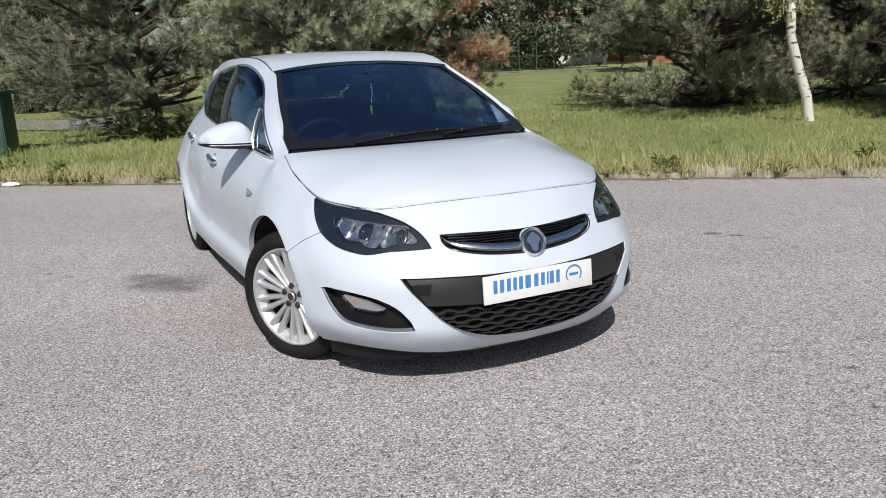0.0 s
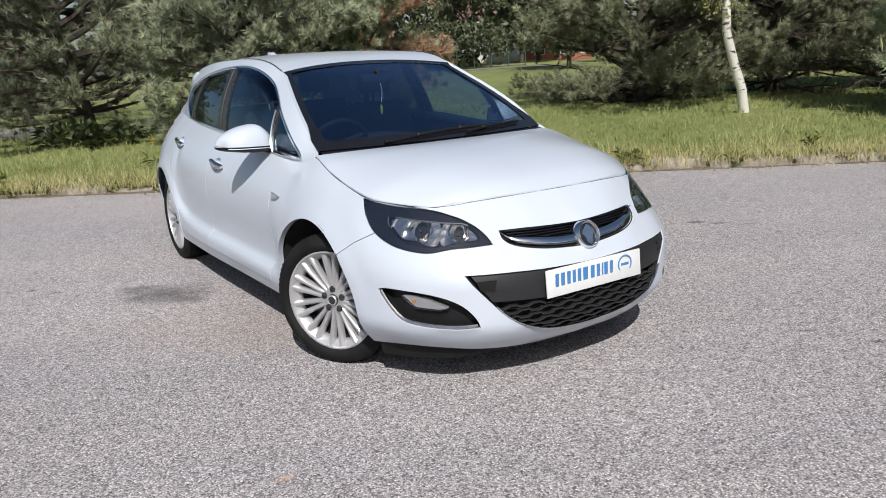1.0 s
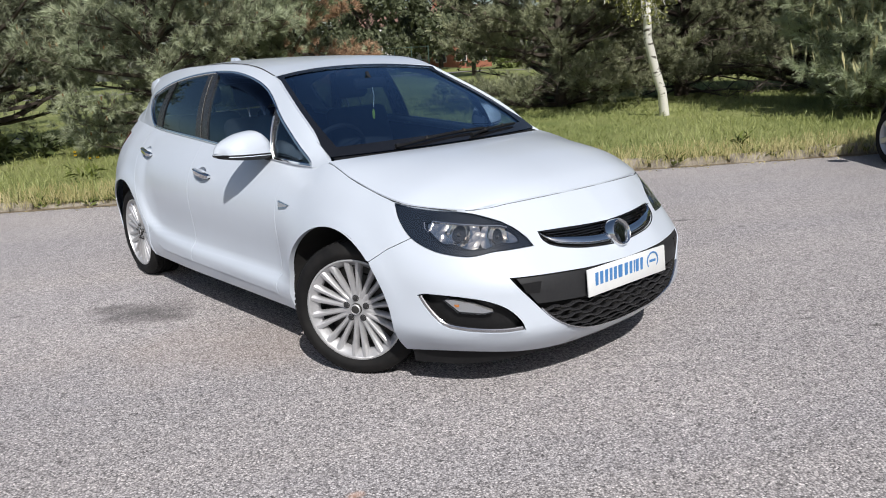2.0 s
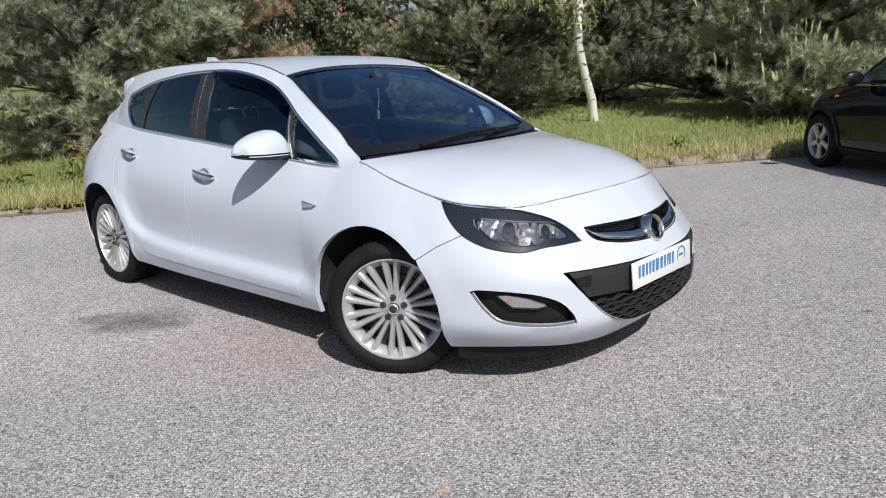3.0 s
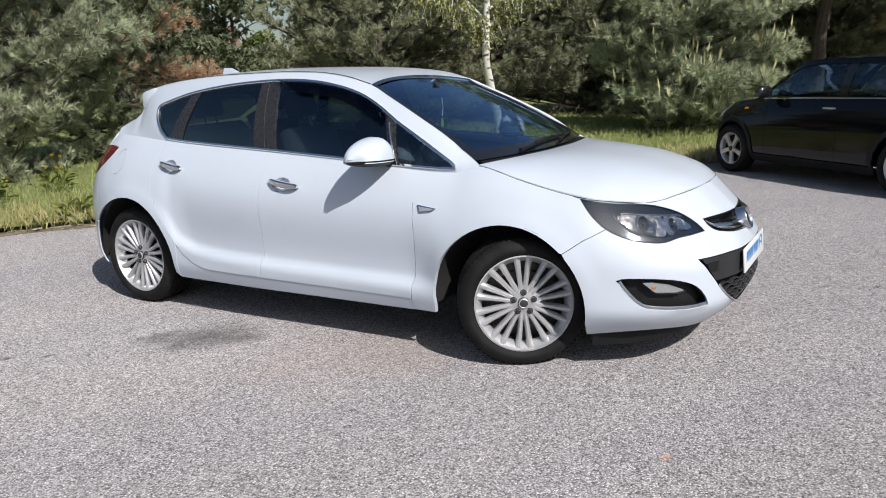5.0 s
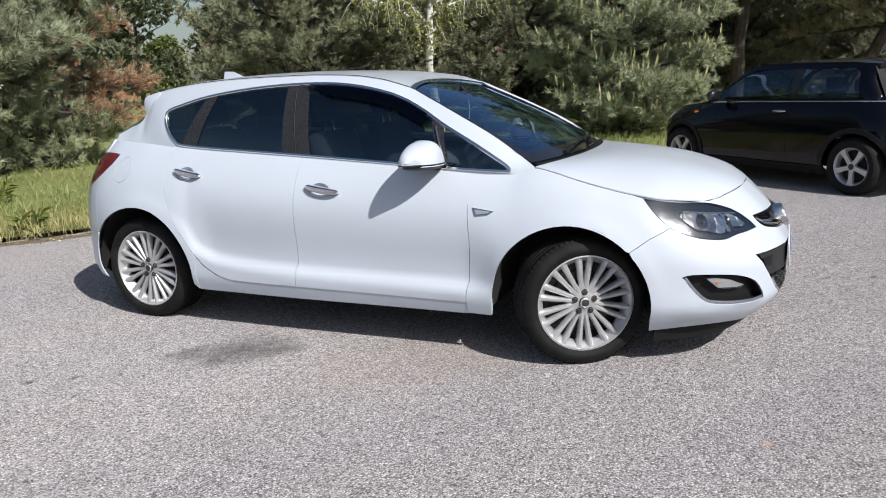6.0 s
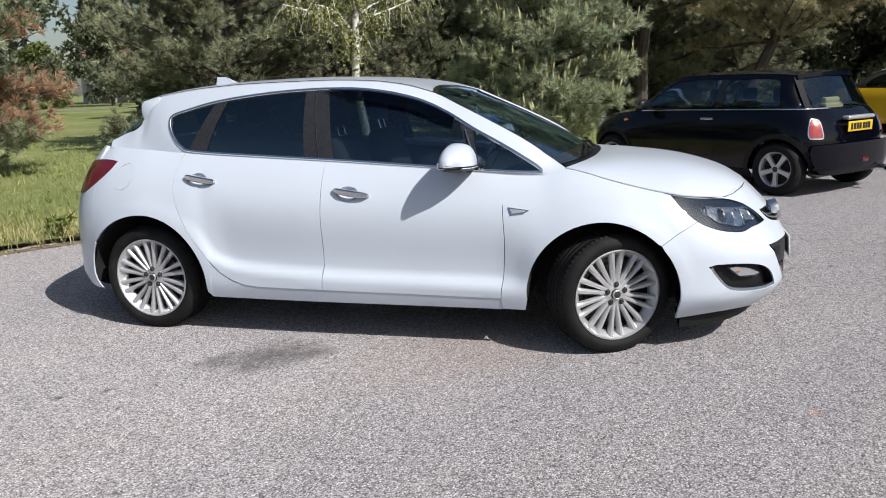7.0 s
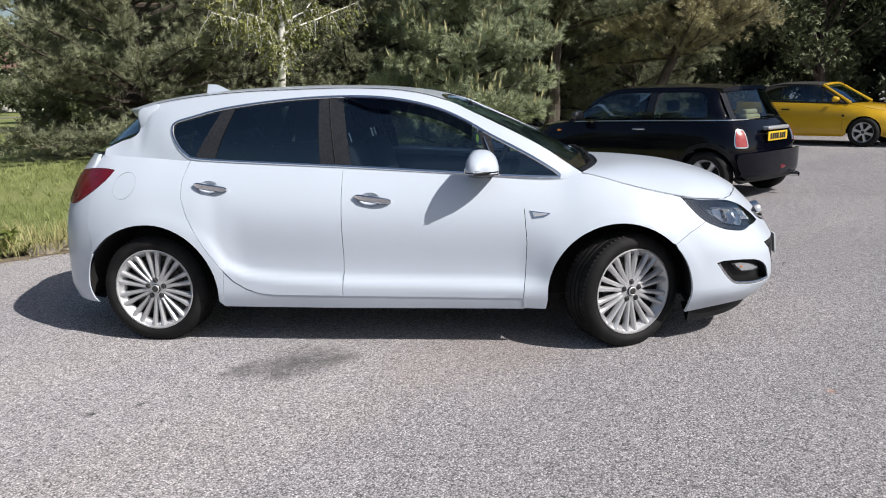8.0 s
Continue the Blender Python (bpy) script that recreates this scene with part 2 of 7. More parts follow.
VERGE_END = 13.1
gx = steps([(-260, -40, 11), (-40, -12, 14), (-12, VERGE_END, 118)])
gd = steps([(0.0, 2.0, 20), (2.0, 9.0, 35), (9, 30, 21), (30, 300, 27)])
verts = [(x, kerb_y(x) + d, verge_z(x, kerb_y(x) + d)) for d in gd for x in gx]
nx = len(gx)
faces = [(j * nx + i, j * nx + i + 1, (j + 1) * nx + i + 1, (j + 1) * nx + i) for j in range(len(gd) - 1) for i in range(nx - 1)]
# the far side of the field closes behind the end of the kerb as well
far0 = len(verts)
verts += [(VERGE_END, kerb_y(VERGE_END) + 16, 0.12), (300, 60, 0.12), (300, 310, 0.3), (VERGE_END, 310, 0.3)]
faces.append((far0, far0 + 1, far0 + 2, far0 + 3))
field = link_mesh("ground_field", verts, faces, M_TURF)
tagged(field, "green grass verge and mown field behind the kerb", "grass", kind="structure")

# soil strip along the kerb
sx = steps([(-14, VERGE_END, 160)])
rng = random.Random(4)
lo = [(x, kerb_y(x) - 0.05 - 0.07 * rng.random(), 0.004) for x in sx]
hi = [(x, kerb_y(x) + 0.03, 0.02) for x in sx]
strip = link_mesh("ground_soil", lo + hi, [(i, i + 1, len(sx) + i + 1, len(sx) + i) for i in range(len(sx) - 1)], M_SOIL)
tagged(strip, "strip of dry soil and leaf litter along the kerb", "soil", kind="structure")

# ---- kerb stones, grass and weeds of the verge ----
def kerb_stone(length, seed):
    """A rough, worn kerb stone with its upper front edge rounded off."""
    r = random.Random(seed)
    bm = bmesh.new()
    n = 9
    rows = []
    for i in range(n + 1):
        x = length * i / n
        j = lambda k: r.uniform(-k, k)
        end = 0.014 if i in (0, n) else 0.0
        rows.append([bm.verts.new((x, y + j(0.012), z + j(0.011))) for y, z in ((0.0 + end, -0.06), (0.004 + end, 0.04), (0.012 + end, 0.075 - end), (0.035, 0.098 - end), (0.075, 0.104 - end), (0.12, 0.1 - end), (0.13, -0.06))])
    for r0, r1 in zip(rows, rows[1:]):
        for k in range(6):
            bm.faces.new((r0[k], r1[k], r1[k + 1], r0[k + 1]))
    bm.faces.new(rows[0])
    bm.faces.new(rows[-1][::-1])
    return bm


kerb = empty("kerb", pose(0, 0, 0), "row of rough weathered pale kerb stones, half overgrown", "kerb", kind="structure")
rng = random.Random(21)
x = -11.0
k = 0
while x < VERGE_END - 0.3:
    ln = rng.uniform(0.5, 0.95)
    stone = part("stone", kerb_stone(ln, 100 + k), M_KERB, kerb)
    stone.matrix_world = pose(x, kerb_y(x) - 0.03 + rng.uniform(-0.012, 0.03), rng.uniform(-0.055, 0.022) - (0.03 if x < 0.5 else -0.012 if x < 6 else 0), rng.uniform(-6, 4), rng.uniform(-0.8, 0.8), -5.95 + rng.uniform(-0.8, 0.8))
    x += ln + rng.uniform(0.015, 0.05)
    k += 1


def scatter(count, d0, d1, x0, x1, seed, power=1.0):
    r = random.Random(seed)
    out = []
    for _ in range(count):
        x, d = r.uniform(x0, x1), d0 + (d1 - d0) * r.random() ** power
        y = kerb_y(x) + d
        thin = noise.noise((x * 0.9, y * 0.9, 7)) * 0.5 + 0.5
        if r.random() < 0.25 + thin:
            out.append(Vector((x, y, verge_z(x, y) - 0.01)))
    return out


def up_ways(n, seed, lean=0.25):
    r = random.Random(seed)
    return [Vector((r.uniform(-lean, lean), r.uniform(-lean, lean), 1)).normalized() for _ in range(n)]


def grass(name, spots, blades, length, width, cone, material, seed, label, category):
    ob = leaf_mesh(name, spots, up_ways(len(spots), seed), blades, length, width, cone, material, None, seed, label, 0.12)
    return tagged(ob, category=category, kind="stuff")


grass("grass", scatter(13500, 0.05, 7.5, -12, 12.9, 31, 1.3), 5, 0.12, 0.009, (6, 52), M_BLADE, 31, "lush uneven green grass blades on the verge", "grass")
grass("tall_grass", scatter(4200, -0.02, 2.4, -12, 12.9, 32, 1.3), 4, 0.19, 0.007, (4, 40), M_BLADE, 32, "tall green grass along the kerb", "grass")
grass("dry_grass", scatter(11500, -0.11, 0.9, -12, 12.9, 33, 1.7), 3, 0.16, 0.006, (2, 34), M_STRAW, 33, "straw-yellow dry grass stalks along the kerb", "grass")
grass("short_grass", scatter(9000, 5.0, 16.0, -14, 12.9, 34, 1.2), 4, 0.09, 0.012, (10, 55), M_BLADE, 34, "short green grass of the field edge", "grass")
grass("kerb_weeds", scatter(330, -0.07, 0.2, -12, 12.9, 35), 5, 0.13, 0.032, (25, 75), M_WEED, 35, "small broad-leaved weeds in the kerb joints", "weeds")
grass("leaf_litter", [v + Vector((0, 0, 0.004)) for v in [Vector((random.Random(i).uniform(-10, 10.5), 0, 0)) for i in range(700)] for v in [Vector((v.x, kerb_y(v.x) - random.Random(v.x).random() ** 2 * 0.22 - 0.02, 0.0))]], 1, 0.03, 0.02, (75, 95), M_STRAW, 36, "dry leaf litter and husks at the foot of the kerb", "litter")


def weed_clump(x, y, size, leaves, material, label, flowers=0):
    z = verge_z(x, y) - 0.01 if y > kerb_y(x) else 0.0
    plant = empty("weed", pose(x, y, z), label, "plant")
    r = random.Random(int(x * 100))
    spots = [Vector((r.uniform(-1, 1) * size * 0.35, r.uniform(-1, 1) * size * 0.35, r.random() * size * 0.5)) for _ in range(leaves)]
    leaf_mesh("leaf_clump", spots, [Vector((s.x, s.y, 0.18)).normalized() for s in spots], 4, size * 0.42, size * 0.11, (15, 70), material, plant, int(abs(x) * 71), bend=0.2)
    if flowers:
        heads = [Vector((r.uniform(-1, 1) * size * 0.6, r.uniform(-1, 1) * size * 0.6, size * r.uniform(0.6, 1.2))) for _ in range(flowers)]
        for head in heads:
            leaf_mesh("flower_head", [head], [Vector((0, 0, 1))], 14, 0.026, 0.014, (40, 85), M_YELLOWFLOWER, plant, 77, "yellow flower head")
    return plant


M_SHRUB = foliage("dark_shrub_leaves", (0.025, 0.038, 0.018), (0.1, 0.14, 0.055), 3)
M_YELLOWFLOWER = foliage("yellow_petals", (0.6, 0.42, 0.01), (0.75, 0.58, 0.03), 3)
for wx, wd, size, leaves, fl in ((-5.6, 0.1, 0.3, 16, 0), (1.9, 0.02, 0.28, 14, 0), (3.05, 0.0, 0.26, 14, 0), (4.15, 0.5, 0.3, 10, 0), (-2.5, 0.12, 0.32, 22, 0), (-1.75, 0.16, 0.3, 18, 0), (-3.3, 1.7, 0.4, 20, 9), (-2.6, 2.1, 0.4, 18, 7), (-4.0, 1.4, 0.35, 14, 4),
                            (-7.0, 0.7, 0.4, 18, 0), (-6.4, 0.4, 0.34, 14, 0)):
    weed_clump(wx, kerb_y(wx) + wd, size, leaves, M_WEED, "broad-leaved weed growing behind the kerb" if not fl else "dandelion weeds with yellow flowers in the grass", fl)

for wx, wy, size in ((-6.1, 13.6, 0.7), (-5.5, 13.9, 0.6), (-6.7, 13.9, 0.6)):
    weed_clump(wx, wy, size, 40, M_SHRUB, "dark leafy shrub at the foot of a pine")

# litter
bm = bmesh.new()
bmesh.ops.create_icosphere(bm, subdivisions=3, radius=1)
for v in bm.verts:
    k = 1 + 0.35 * noise.noise(v.co * 2.3)
    v.co = Vector((v.co.x * 0.11 * k, v.co.y * 0.05 * k, 0.03 + v.co.z * 0.03 * k))
litter = part("litter", bm, plain("white_paper", (0.7, 0.7, 0.68), (0.82, 0.82, 0.8), 8, 0.8), None)
litter.matrix_world = pose(-6.15, kerb_y(-6.15) - 0.1, 0.0, 0, 0, 10)
tagged(litter, "crumpled white paper litter lying at the kerb", "litter")

from mathutils import geometry

# ---- materials of the cars ----
def paint(name, a, rough=0.25, coat=1.0, flake=0.0):
    n = Nodes(name)
    dirt = n.ramp(n.noise(2.2, 5, 0.65), [(0.45, 0.0), (0.8, 1.0)])
    c = n.mix(n.math("MULTIPLY", dirt, 0.06), a, (a[0] * 0.55, a[1] * 0.52, a[2] * 0.46))
    r = n.math("ADD", rough, n.math("MULTIPLY", n.noise(14, 4, 0.7), 0.1))
    return n.done(c, r, flake, Coat_Weight=coat, Coat_Roughness=0.05, Coat_IOR=1.4, Specular_IOR_Level=0.35)


def window_glass(name, tint, gloss=0.08, sheen=(0.82, 0.92, 1.0), rise=5.0):
    """A thin pane: lets tinted light through, and mirrors at its surface."""
    n = Nodes(name)
    n.t.nodes.remove(n.p)
    clear = n.add("ShaderNodeBsdfTransparent")
    clear.inputs[0].default_value = (*tint, 1)
    mirror = n.add("ShaderNodeBsdfGlossy")
    mirror.inputs["Roughness"].default_value = 0.015
    mirror.inputs["Color"].default_value = (*sheen, 1)
    facing = n.add("ShaderNodeLayerWeight")
    facing.inputs[0].default_value = 0.5
    edge = n.math("POWER", facing.outputs["Facing"], rise)
    mix = n.add("ShaderNodeMixShader")
    n.link(n.math("ADD", n.math("MULTIPLY", edge, 1 - gloss), gloss), mix.inputs[0])
    n.link(clear.outputs[0], mix.inputs[1])
    n.link(mirror.outputs[0], mix.inputs[2])
    n.link(mix.outputs[0], n.t.nodes["Material Output"].inputs[0])
    return n.mat


def tyre_rubber():
    n = Nodes("tyre_rubber")
    c = n.mix(n.ramp(n.noise(9, 4), [(0.4, 0.0), (0.7, 1.0)]), (0.009, 0.009, 0.0095), (0.019, 0.018, 0.0175))
    return n.done(c, 0.72, 0.0, n.bump(n.noise(120, 2), 0.25, 0.002), Specular_IOR_Level=0.22)


M_WHITE = paint("white_car_paint", (0.598, 0.652, 0.73), 0.35, 0.6)
M_BLACK = plain("black_trim_plastic", (0.008, 0.008, 0.009), (0.016, 0.016, 0.017), 12, 0.5, bump=0.15, Specular_IOR_Level=0.25)
M_BAR = plain("satin_black_bars", (0.022, 0.022, 0.024), (0.035, 0.035, 0.037), 20, 0.28, Specular_IOR_Level=0.5)
M_GLOSS = plain("gloss_black", (0.008, 0.008, 0.01), (0.014, 0.014, 0.016), 8, 0.12, Coat_Weight=0.6, Coat_Roughness=0.03)
M_MATT = plain("matt_black_underside", (0.008, 0.008, 0.008), (0.018, 0.017, 0.016), 5, 0.9)
M_GREYBAND = plain("dark_grey_bumper_band", (0.02, 0.021, 0.023), (0.03, 0.03, 0.032), 9, 0.5, bump=0.1, Specular_IOR_Level=0.3)
M_CHROME = plain("chrome", (0.74, 0.75, 0.77), (0.8, 0.81, 0.82), 10, 0.1, metal=1.0)
M_ALLOY = plain("silver_alloy", (0.54, 0.54, 0.555), (0.64, 0.64, 0.65), 10, 0.4, metal=0.6, Coat_Weight=0.15)
# darkened alloy: the shade inside the wheel barrel is put into the colour
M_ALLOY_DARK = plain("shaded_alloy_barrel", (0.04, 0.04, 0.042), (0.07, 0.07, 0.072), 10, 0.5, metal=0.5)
M_DISC = plain("brake_disc_steel", (0.06, 0.058, 0.056), (0.1, 0.098, 0.095), 20, 0.45, metal=0.7)
M_TYRE = tyre_rubber()
M_BADGE = plain("blue_grey_badge", (0.02, 0.027, 0.04), (0.05, 0.062, 0.08), 60, 0.16, metal=0.4, Coat_Weight=0.8)
M_PANE = window_glass("windscreen_glass", (0.6, 0.74, 0.86), 0.24, (0.48, 0.69, 0.96), rise=3.2)
M_PANE_SIDE = window_glass("side_glass", (0.56, 0.64, 0.69), 0.1, (0.6, 0.8, 1.0))
M_PANE_DARK = window_glass("privacy_glass", (0.15, 0.19, 0.21), 0.13, (0.7, 0.87, 1.0))
M_PANE_VISOR = window_glass("smoked_visor", (0.12, 0.11, 0.16), 0.03, (0.6, 0.75, 1.0))
M_LENS = window_glass("clear_lamp_lens", (0.93, 0.94, 0.95), 0.13)
M_LAMPBLACK = plain("lamp_bezel_black", (0.032, 0.035, 0.04), (0.05, 0.054, 0.062), 30, 0.14, metal=0.75, Specular_IOR_Level=0.5, Coat_Weight=0.5, Coat_Roughness=0.04)
M_REFLECT = plain("lamp_reflector", (0.85, 0.85, 0.86), (0.92, 0.92, 0.92), 30, 0.06, metal=1.0)


def facets():
    n = Nodes("faceted_reflector")
    cells = n.add("ShaderNodeTexVoronoi")
    cells.inputs["Scale"].default_value = 42
    n.link(n.where(), cells.inputs["Vector"])
    return n.done(n.mix(n.noise(25), (0.75, 0.72, 0.68), (0.95, 0.92, 0.87)), 0.1, 1.0, n.bump(cells.outputs["Distance"], 0.3, 0.006))


M_FACET = facets()
M_AMBER = plain("amber_lens", (0.7, 0.22, 0.02), (0.8, 0.3, 0.04), 30, 0.15, Coat_Weight=0.8)
M_RED = plain("red_lamp_lens", (0.11, 0.002, 0.007), (0.18, 0.004, 0.011), 20, 0.1, Coat_Weight=1.0, Coat_Roughness=0.02)
M_PLATE = plain("white_plate", (0.74, 0.75, 0.74), (0.82, 0.83, 0.82), 10, 0.35)
M_PLATEBLUE = plain("blue_print", (0.06, 0.21, 0.48), (0.09, 0.26, 0.56), 30, 0.5)
M_PLATEPALE = plain("pale_print", (0.55, 0.45, 0.5), (0.62, 0.55, 0.6), 30, 0.5)
M_SEAT = plain("charcoal_seat_fabric", (0.018, 0.019, 0.022), (0.036, 0.036, 0.04), 14, 0.95, bump=0.4, bump_scale=400)
M_DASH = plain("dark_dashboard_plastic", (0.010, 0.011, 0.014), (0.018, 0.019, 0.022), 10, 0.7, bump=0.2, Specular_IOR_Level=0.25)
M_LINING = plain("grey_headlining", (0.22, 0.22, 0.22), (0.3, 0.3, 0.29), 10, 0.95)
M_GREENTAG = plain("yellow_green_card", (0.35, 0.5, 0.05), (0.45, 0.6, 0.1), 20, 0.6)
M_STRING = plain("white_cord", (0.7, 0.7, 0.7), (0.8, 0.8, 0.8), 20, 0.8)


# ---- curves and surfaces ----
class Curve:
    """A smooth curve through knots (t, value...), without overshoot."""

    def __init__(self, knots):
        k = np.array(knots, float)
        k = k[np.argsort(k[:, 0])]
        self.t, self.v = k[:, 0], k[:, 1:]
        h = np.diff(self.t)[:, None]
        d = np.diff(self.v, axis=0) / h
        m = np.zeros_like(self.v)
        m[0], m[-1] = d[0], d[-1]
        for i in range(1, len(m) - 1):
            same = d[i - 1] * d[i] > 0
            w = (h[i] * 2 + h[i - 1]), (h[i] + h[i - 1] * 2)
            with np.errstate(divide="ignore", invalid="ignore"):
                harm = (w[0] + w[1]) / (w[0] / d[i - 1] + w[1] / d[i])
            m[i] = np.where(same, harm, 0)
        self.h, self.m = h[:, 0], m

    def __call__(self, t):
        t = min(max(t, self.t[0]), self.t[-1])
        i = min(int(np.searchsorted(self.t, t, "right")) - 1, len(self.h) - 1)
        u = (t - self.t[i]) / self.h[i]
        a, b = (1 + 2 * u) * (1 - u) ** 2, u * (1 - u) ** 2
        c, e = u * u * (3 - 2 * u), u * u * (u - 1)
        out = a * self.v[i] + b * self.h[i] * self.m[i] + c * self.v[i + 1] + e * self.h[i] * self.m[i + 1]
        return float(out[0]) if len(out) == 1 else Vector(out)


def path_curve(points):
    """A curve by its length through points."""
    t, out = 0.0, []
    for i, p in enumerate(points):
        t += 0 if i == 0 else (Vector(p) - Vector(points[i - 1])).length
        out.append((t, *p))
    return Curve([(o[0] / t, *o[1:]) for o in out])


def inside(p, poly):
    hit, j = False, len(poly) - 1
    for i in range(len(poly)):
        (x0, y0), (x1, y1) = poly[i], poly[j]
        if (y0 > p[1]) != (y1 > p[1]) and p[0] < (x1 - x0) * (p[1] - y0) / (y1 - y0) + x0:
            hit = not hit
        j = i
    return hit


def edge_gap(p, poly):
    best = 1e9
    for i in range(len(poly)):
        a, b = poly[i - 1], poly[i]
        dx, dy = b[0] - a[0], b[1] - a[1]
        q = dx * dx + dy * dy
        k = 0 if q == 0 else min(1, max(0, ((p[0] - a[0]) * dx + (p[1] - a[1]) * dy) / q))
        best = min(best, (a[0] + k * dx - p[0]) ** 2 + (a[1] + k * dy - p[1]) ** 2)
    return best ** 0.5


def dense(poly, step):
    out = []
    for i in range(len(poly)):
        a, b = poly[i], poly[(i + 1) % len(poly)]
        n = max(1, int(math.hypot(b[0] - a[0], b[1] - a[1]) / step))
        out += [(a[0] + (b[0] - a[0]) * k / n, a[1] + (b[1] - a[1]) * k / n) for k in range(n)]
    return out


def smooth_loop(points, keep=(), per=5):
    """A closed outline, rounded between its points but for the sharp ones in keep."""
    n, out = len(points), []
    for i in range(n):
        p0, p1, p2, p3 = (Vector(points[(i + k) % n]) for k in (-1, 0, 1, 2))
        m1 = (p2 - p1) if i in keep else (p2 - p0) * 0.5
        m2 = (p2 - p1) if (i + 1) % n in keep else (p3 - p1) * 0.5
        for k in range(per):
            u = k / per
            v = p1 * ((1 + 2 * u) * (1 - u) ** 2) + m1 * (u * (1 - u) ** 2) + p2 * (u * u * (3 - 2 * u)) + m2 * (u * u * (u - 1))
            out.append(tuple(v))
    return out


def shrink(poly, d):
    """An outline drawn in by d."""
    area = sum(poly[i - 1][0] * poly[i][1] - poly[i][0] * poly[i - 1][1] for i in range(len(poly)))
    s = 1 if area > 0 else -1
    out = []
    for i in range(len(poly)):
        a, b, c = Vector(poly[i - 1]), Vector(poly[i]), Vector(poly[(i + 1) % len(poly)])
        e, f = (b - a), (c - b)
        if e.length < 1e-9 or f.length < 1e-9:
            out.append(tuple(b))
            continue
        n1, n2 = Vector((-e.y, e.x)).normalized() * s, Vector((-f.y, f.x)).normalized() * s
        n = n1 + n2
        n = n / max(0.35, n.length_squared / 2) if n.length > 1e-6 else n1
        out.append(tuple(b + n * d))
    return out


def sheet(bm, poly, holes, at, step=0.035, gap=0.0, skirt=0.014, lift=0.0):
    """Fills an outline (with holes) of the plane with triangles, and lays it on the surface at(u, v), its rim bent in by skirt."""
    loops = [dense(shrink(poly, gap) if gap else poly, step)] + [dense(shrink(h, -gap) if gap else h, step) for h in holes]
    pts, edges = [], []
    for l in loops:
        o = len(pts)
        pts += [Vector(p) for p in l]
        edges += [(o + i, o + (i + 1) % len(l)) for i in range(len(l))]
    us, vs = [p[0] for p in loops[0]], [p[1] for p in loops[0]]
    j = 0
    v = min(vs) + step * 0.5
    while v < max(vs):
        u = min(us) + (step * 0.5 if j % 2 else 0)
        while u < max(us):
            if inside((u, v), loops[0]) and not any(inside((u, v), h) for h in loops[1:]) and min(edge_gap((u, v), l) for l in loops) > step * 0.45:
                pts.append(Vector((u, v)))
            u += step
        v += step * 0.87
        j += 1
    vs2, es2, fs2 = geometry.delaunay_2d_cdt(pts, edges, [], 0, 1e-5)[:3]
    made = [bm.verts.new(at(p[0], p[1], lift)) for p in vs2]
    for f in fs2:
        c = (sum(vs2[i][0] for i in f) / len(f), sum(vs2[i][1] for i in f) / len(f))
        if inside(c, loops[0]) and not any(inside(c, h) for h in loops[1:]):
            try:
                bm.faces.new([made[i] for i in f])
            except ValueError:
                pass
    used = [v for v in made if v.link_faces]
    if skirt:
        rim = [e for e in {e for v in used for e in v.link_edges} if len(e.link_faces) == 1]
        low = {}
        for e in rim:
            for v in e.verts:
                if v not in low:
                    p = vs2[made.index(v)]
                    low[v] = bm.verts.new(at(p[0], p[1], lift - skirt))
        for e in rim:
            a, b = e.verts
            bm.faces.new((a, b, low[b], low[a]))
    bmesh.ops.delete(bm, geom=[v for v in made if not v.link_faces], context="VERTS")


# ---- the white hatchback: x ahead, y to its left, z up; plan outline from the nose round to the tail ----
PLAN = [(2.242, 0), (2.234, 0.194), (2.201, 0.37), (2.128, 0.539), (2.006, 0.672), (1.848, 0.771), (1.65, 0.836), (1.341, 0.88), (0.9, 0.886), (0.3, 0.901), (-0.399, 0.921),
        (-1, 0.919), (-1.34, 0.907), (-1.601, 0.87), (-1.803, 0.801), (-1.946, 0.687), (-2.04, 0.506), (-2.095, 0.26), (-2.115, 0)]


def plan_curve(points):
    t, out = 0.0, []
    for i, p in enumerate(points):
        t += 0 if i == 0 else math.dist(p, points[i - 1])
        out.append((t, *p))
    return Curve(out)


plan = plan_curve(PLAN)
S_END = plan.t[-1]


def plan_at(a):
    p, q = plan(max(0, a - 0.01)), plan(min(S_END, a + 0.01))
    d = (q - p).normalized()
    if a < 0.005:
        d = Vector((0, 1))
    if a > S_END - 0.005:
        d = Vector((0, -1))
    c = plan(a)
    return c, Vector((d.y, -d.x))


S_TABLE = [(i * S_END / 600, *plan_at(i * S_END / 600)) for i in range(601)]


def project(x, y):
    """The length along the plan outline whose normal passes through a place, and how far inside it lies."""
    y = abs(y)
    best = None
    for a, c, n in S_TABLE:
        d = Vector((x, y)) - c
        off = -d.dot(n)
        miss = abs(d.x * n.y - d.y * n.x)
        if off > -0.2 and (best is None or miss < best[0]):
            best = (miss, a, off)
    return best[1], best[2]


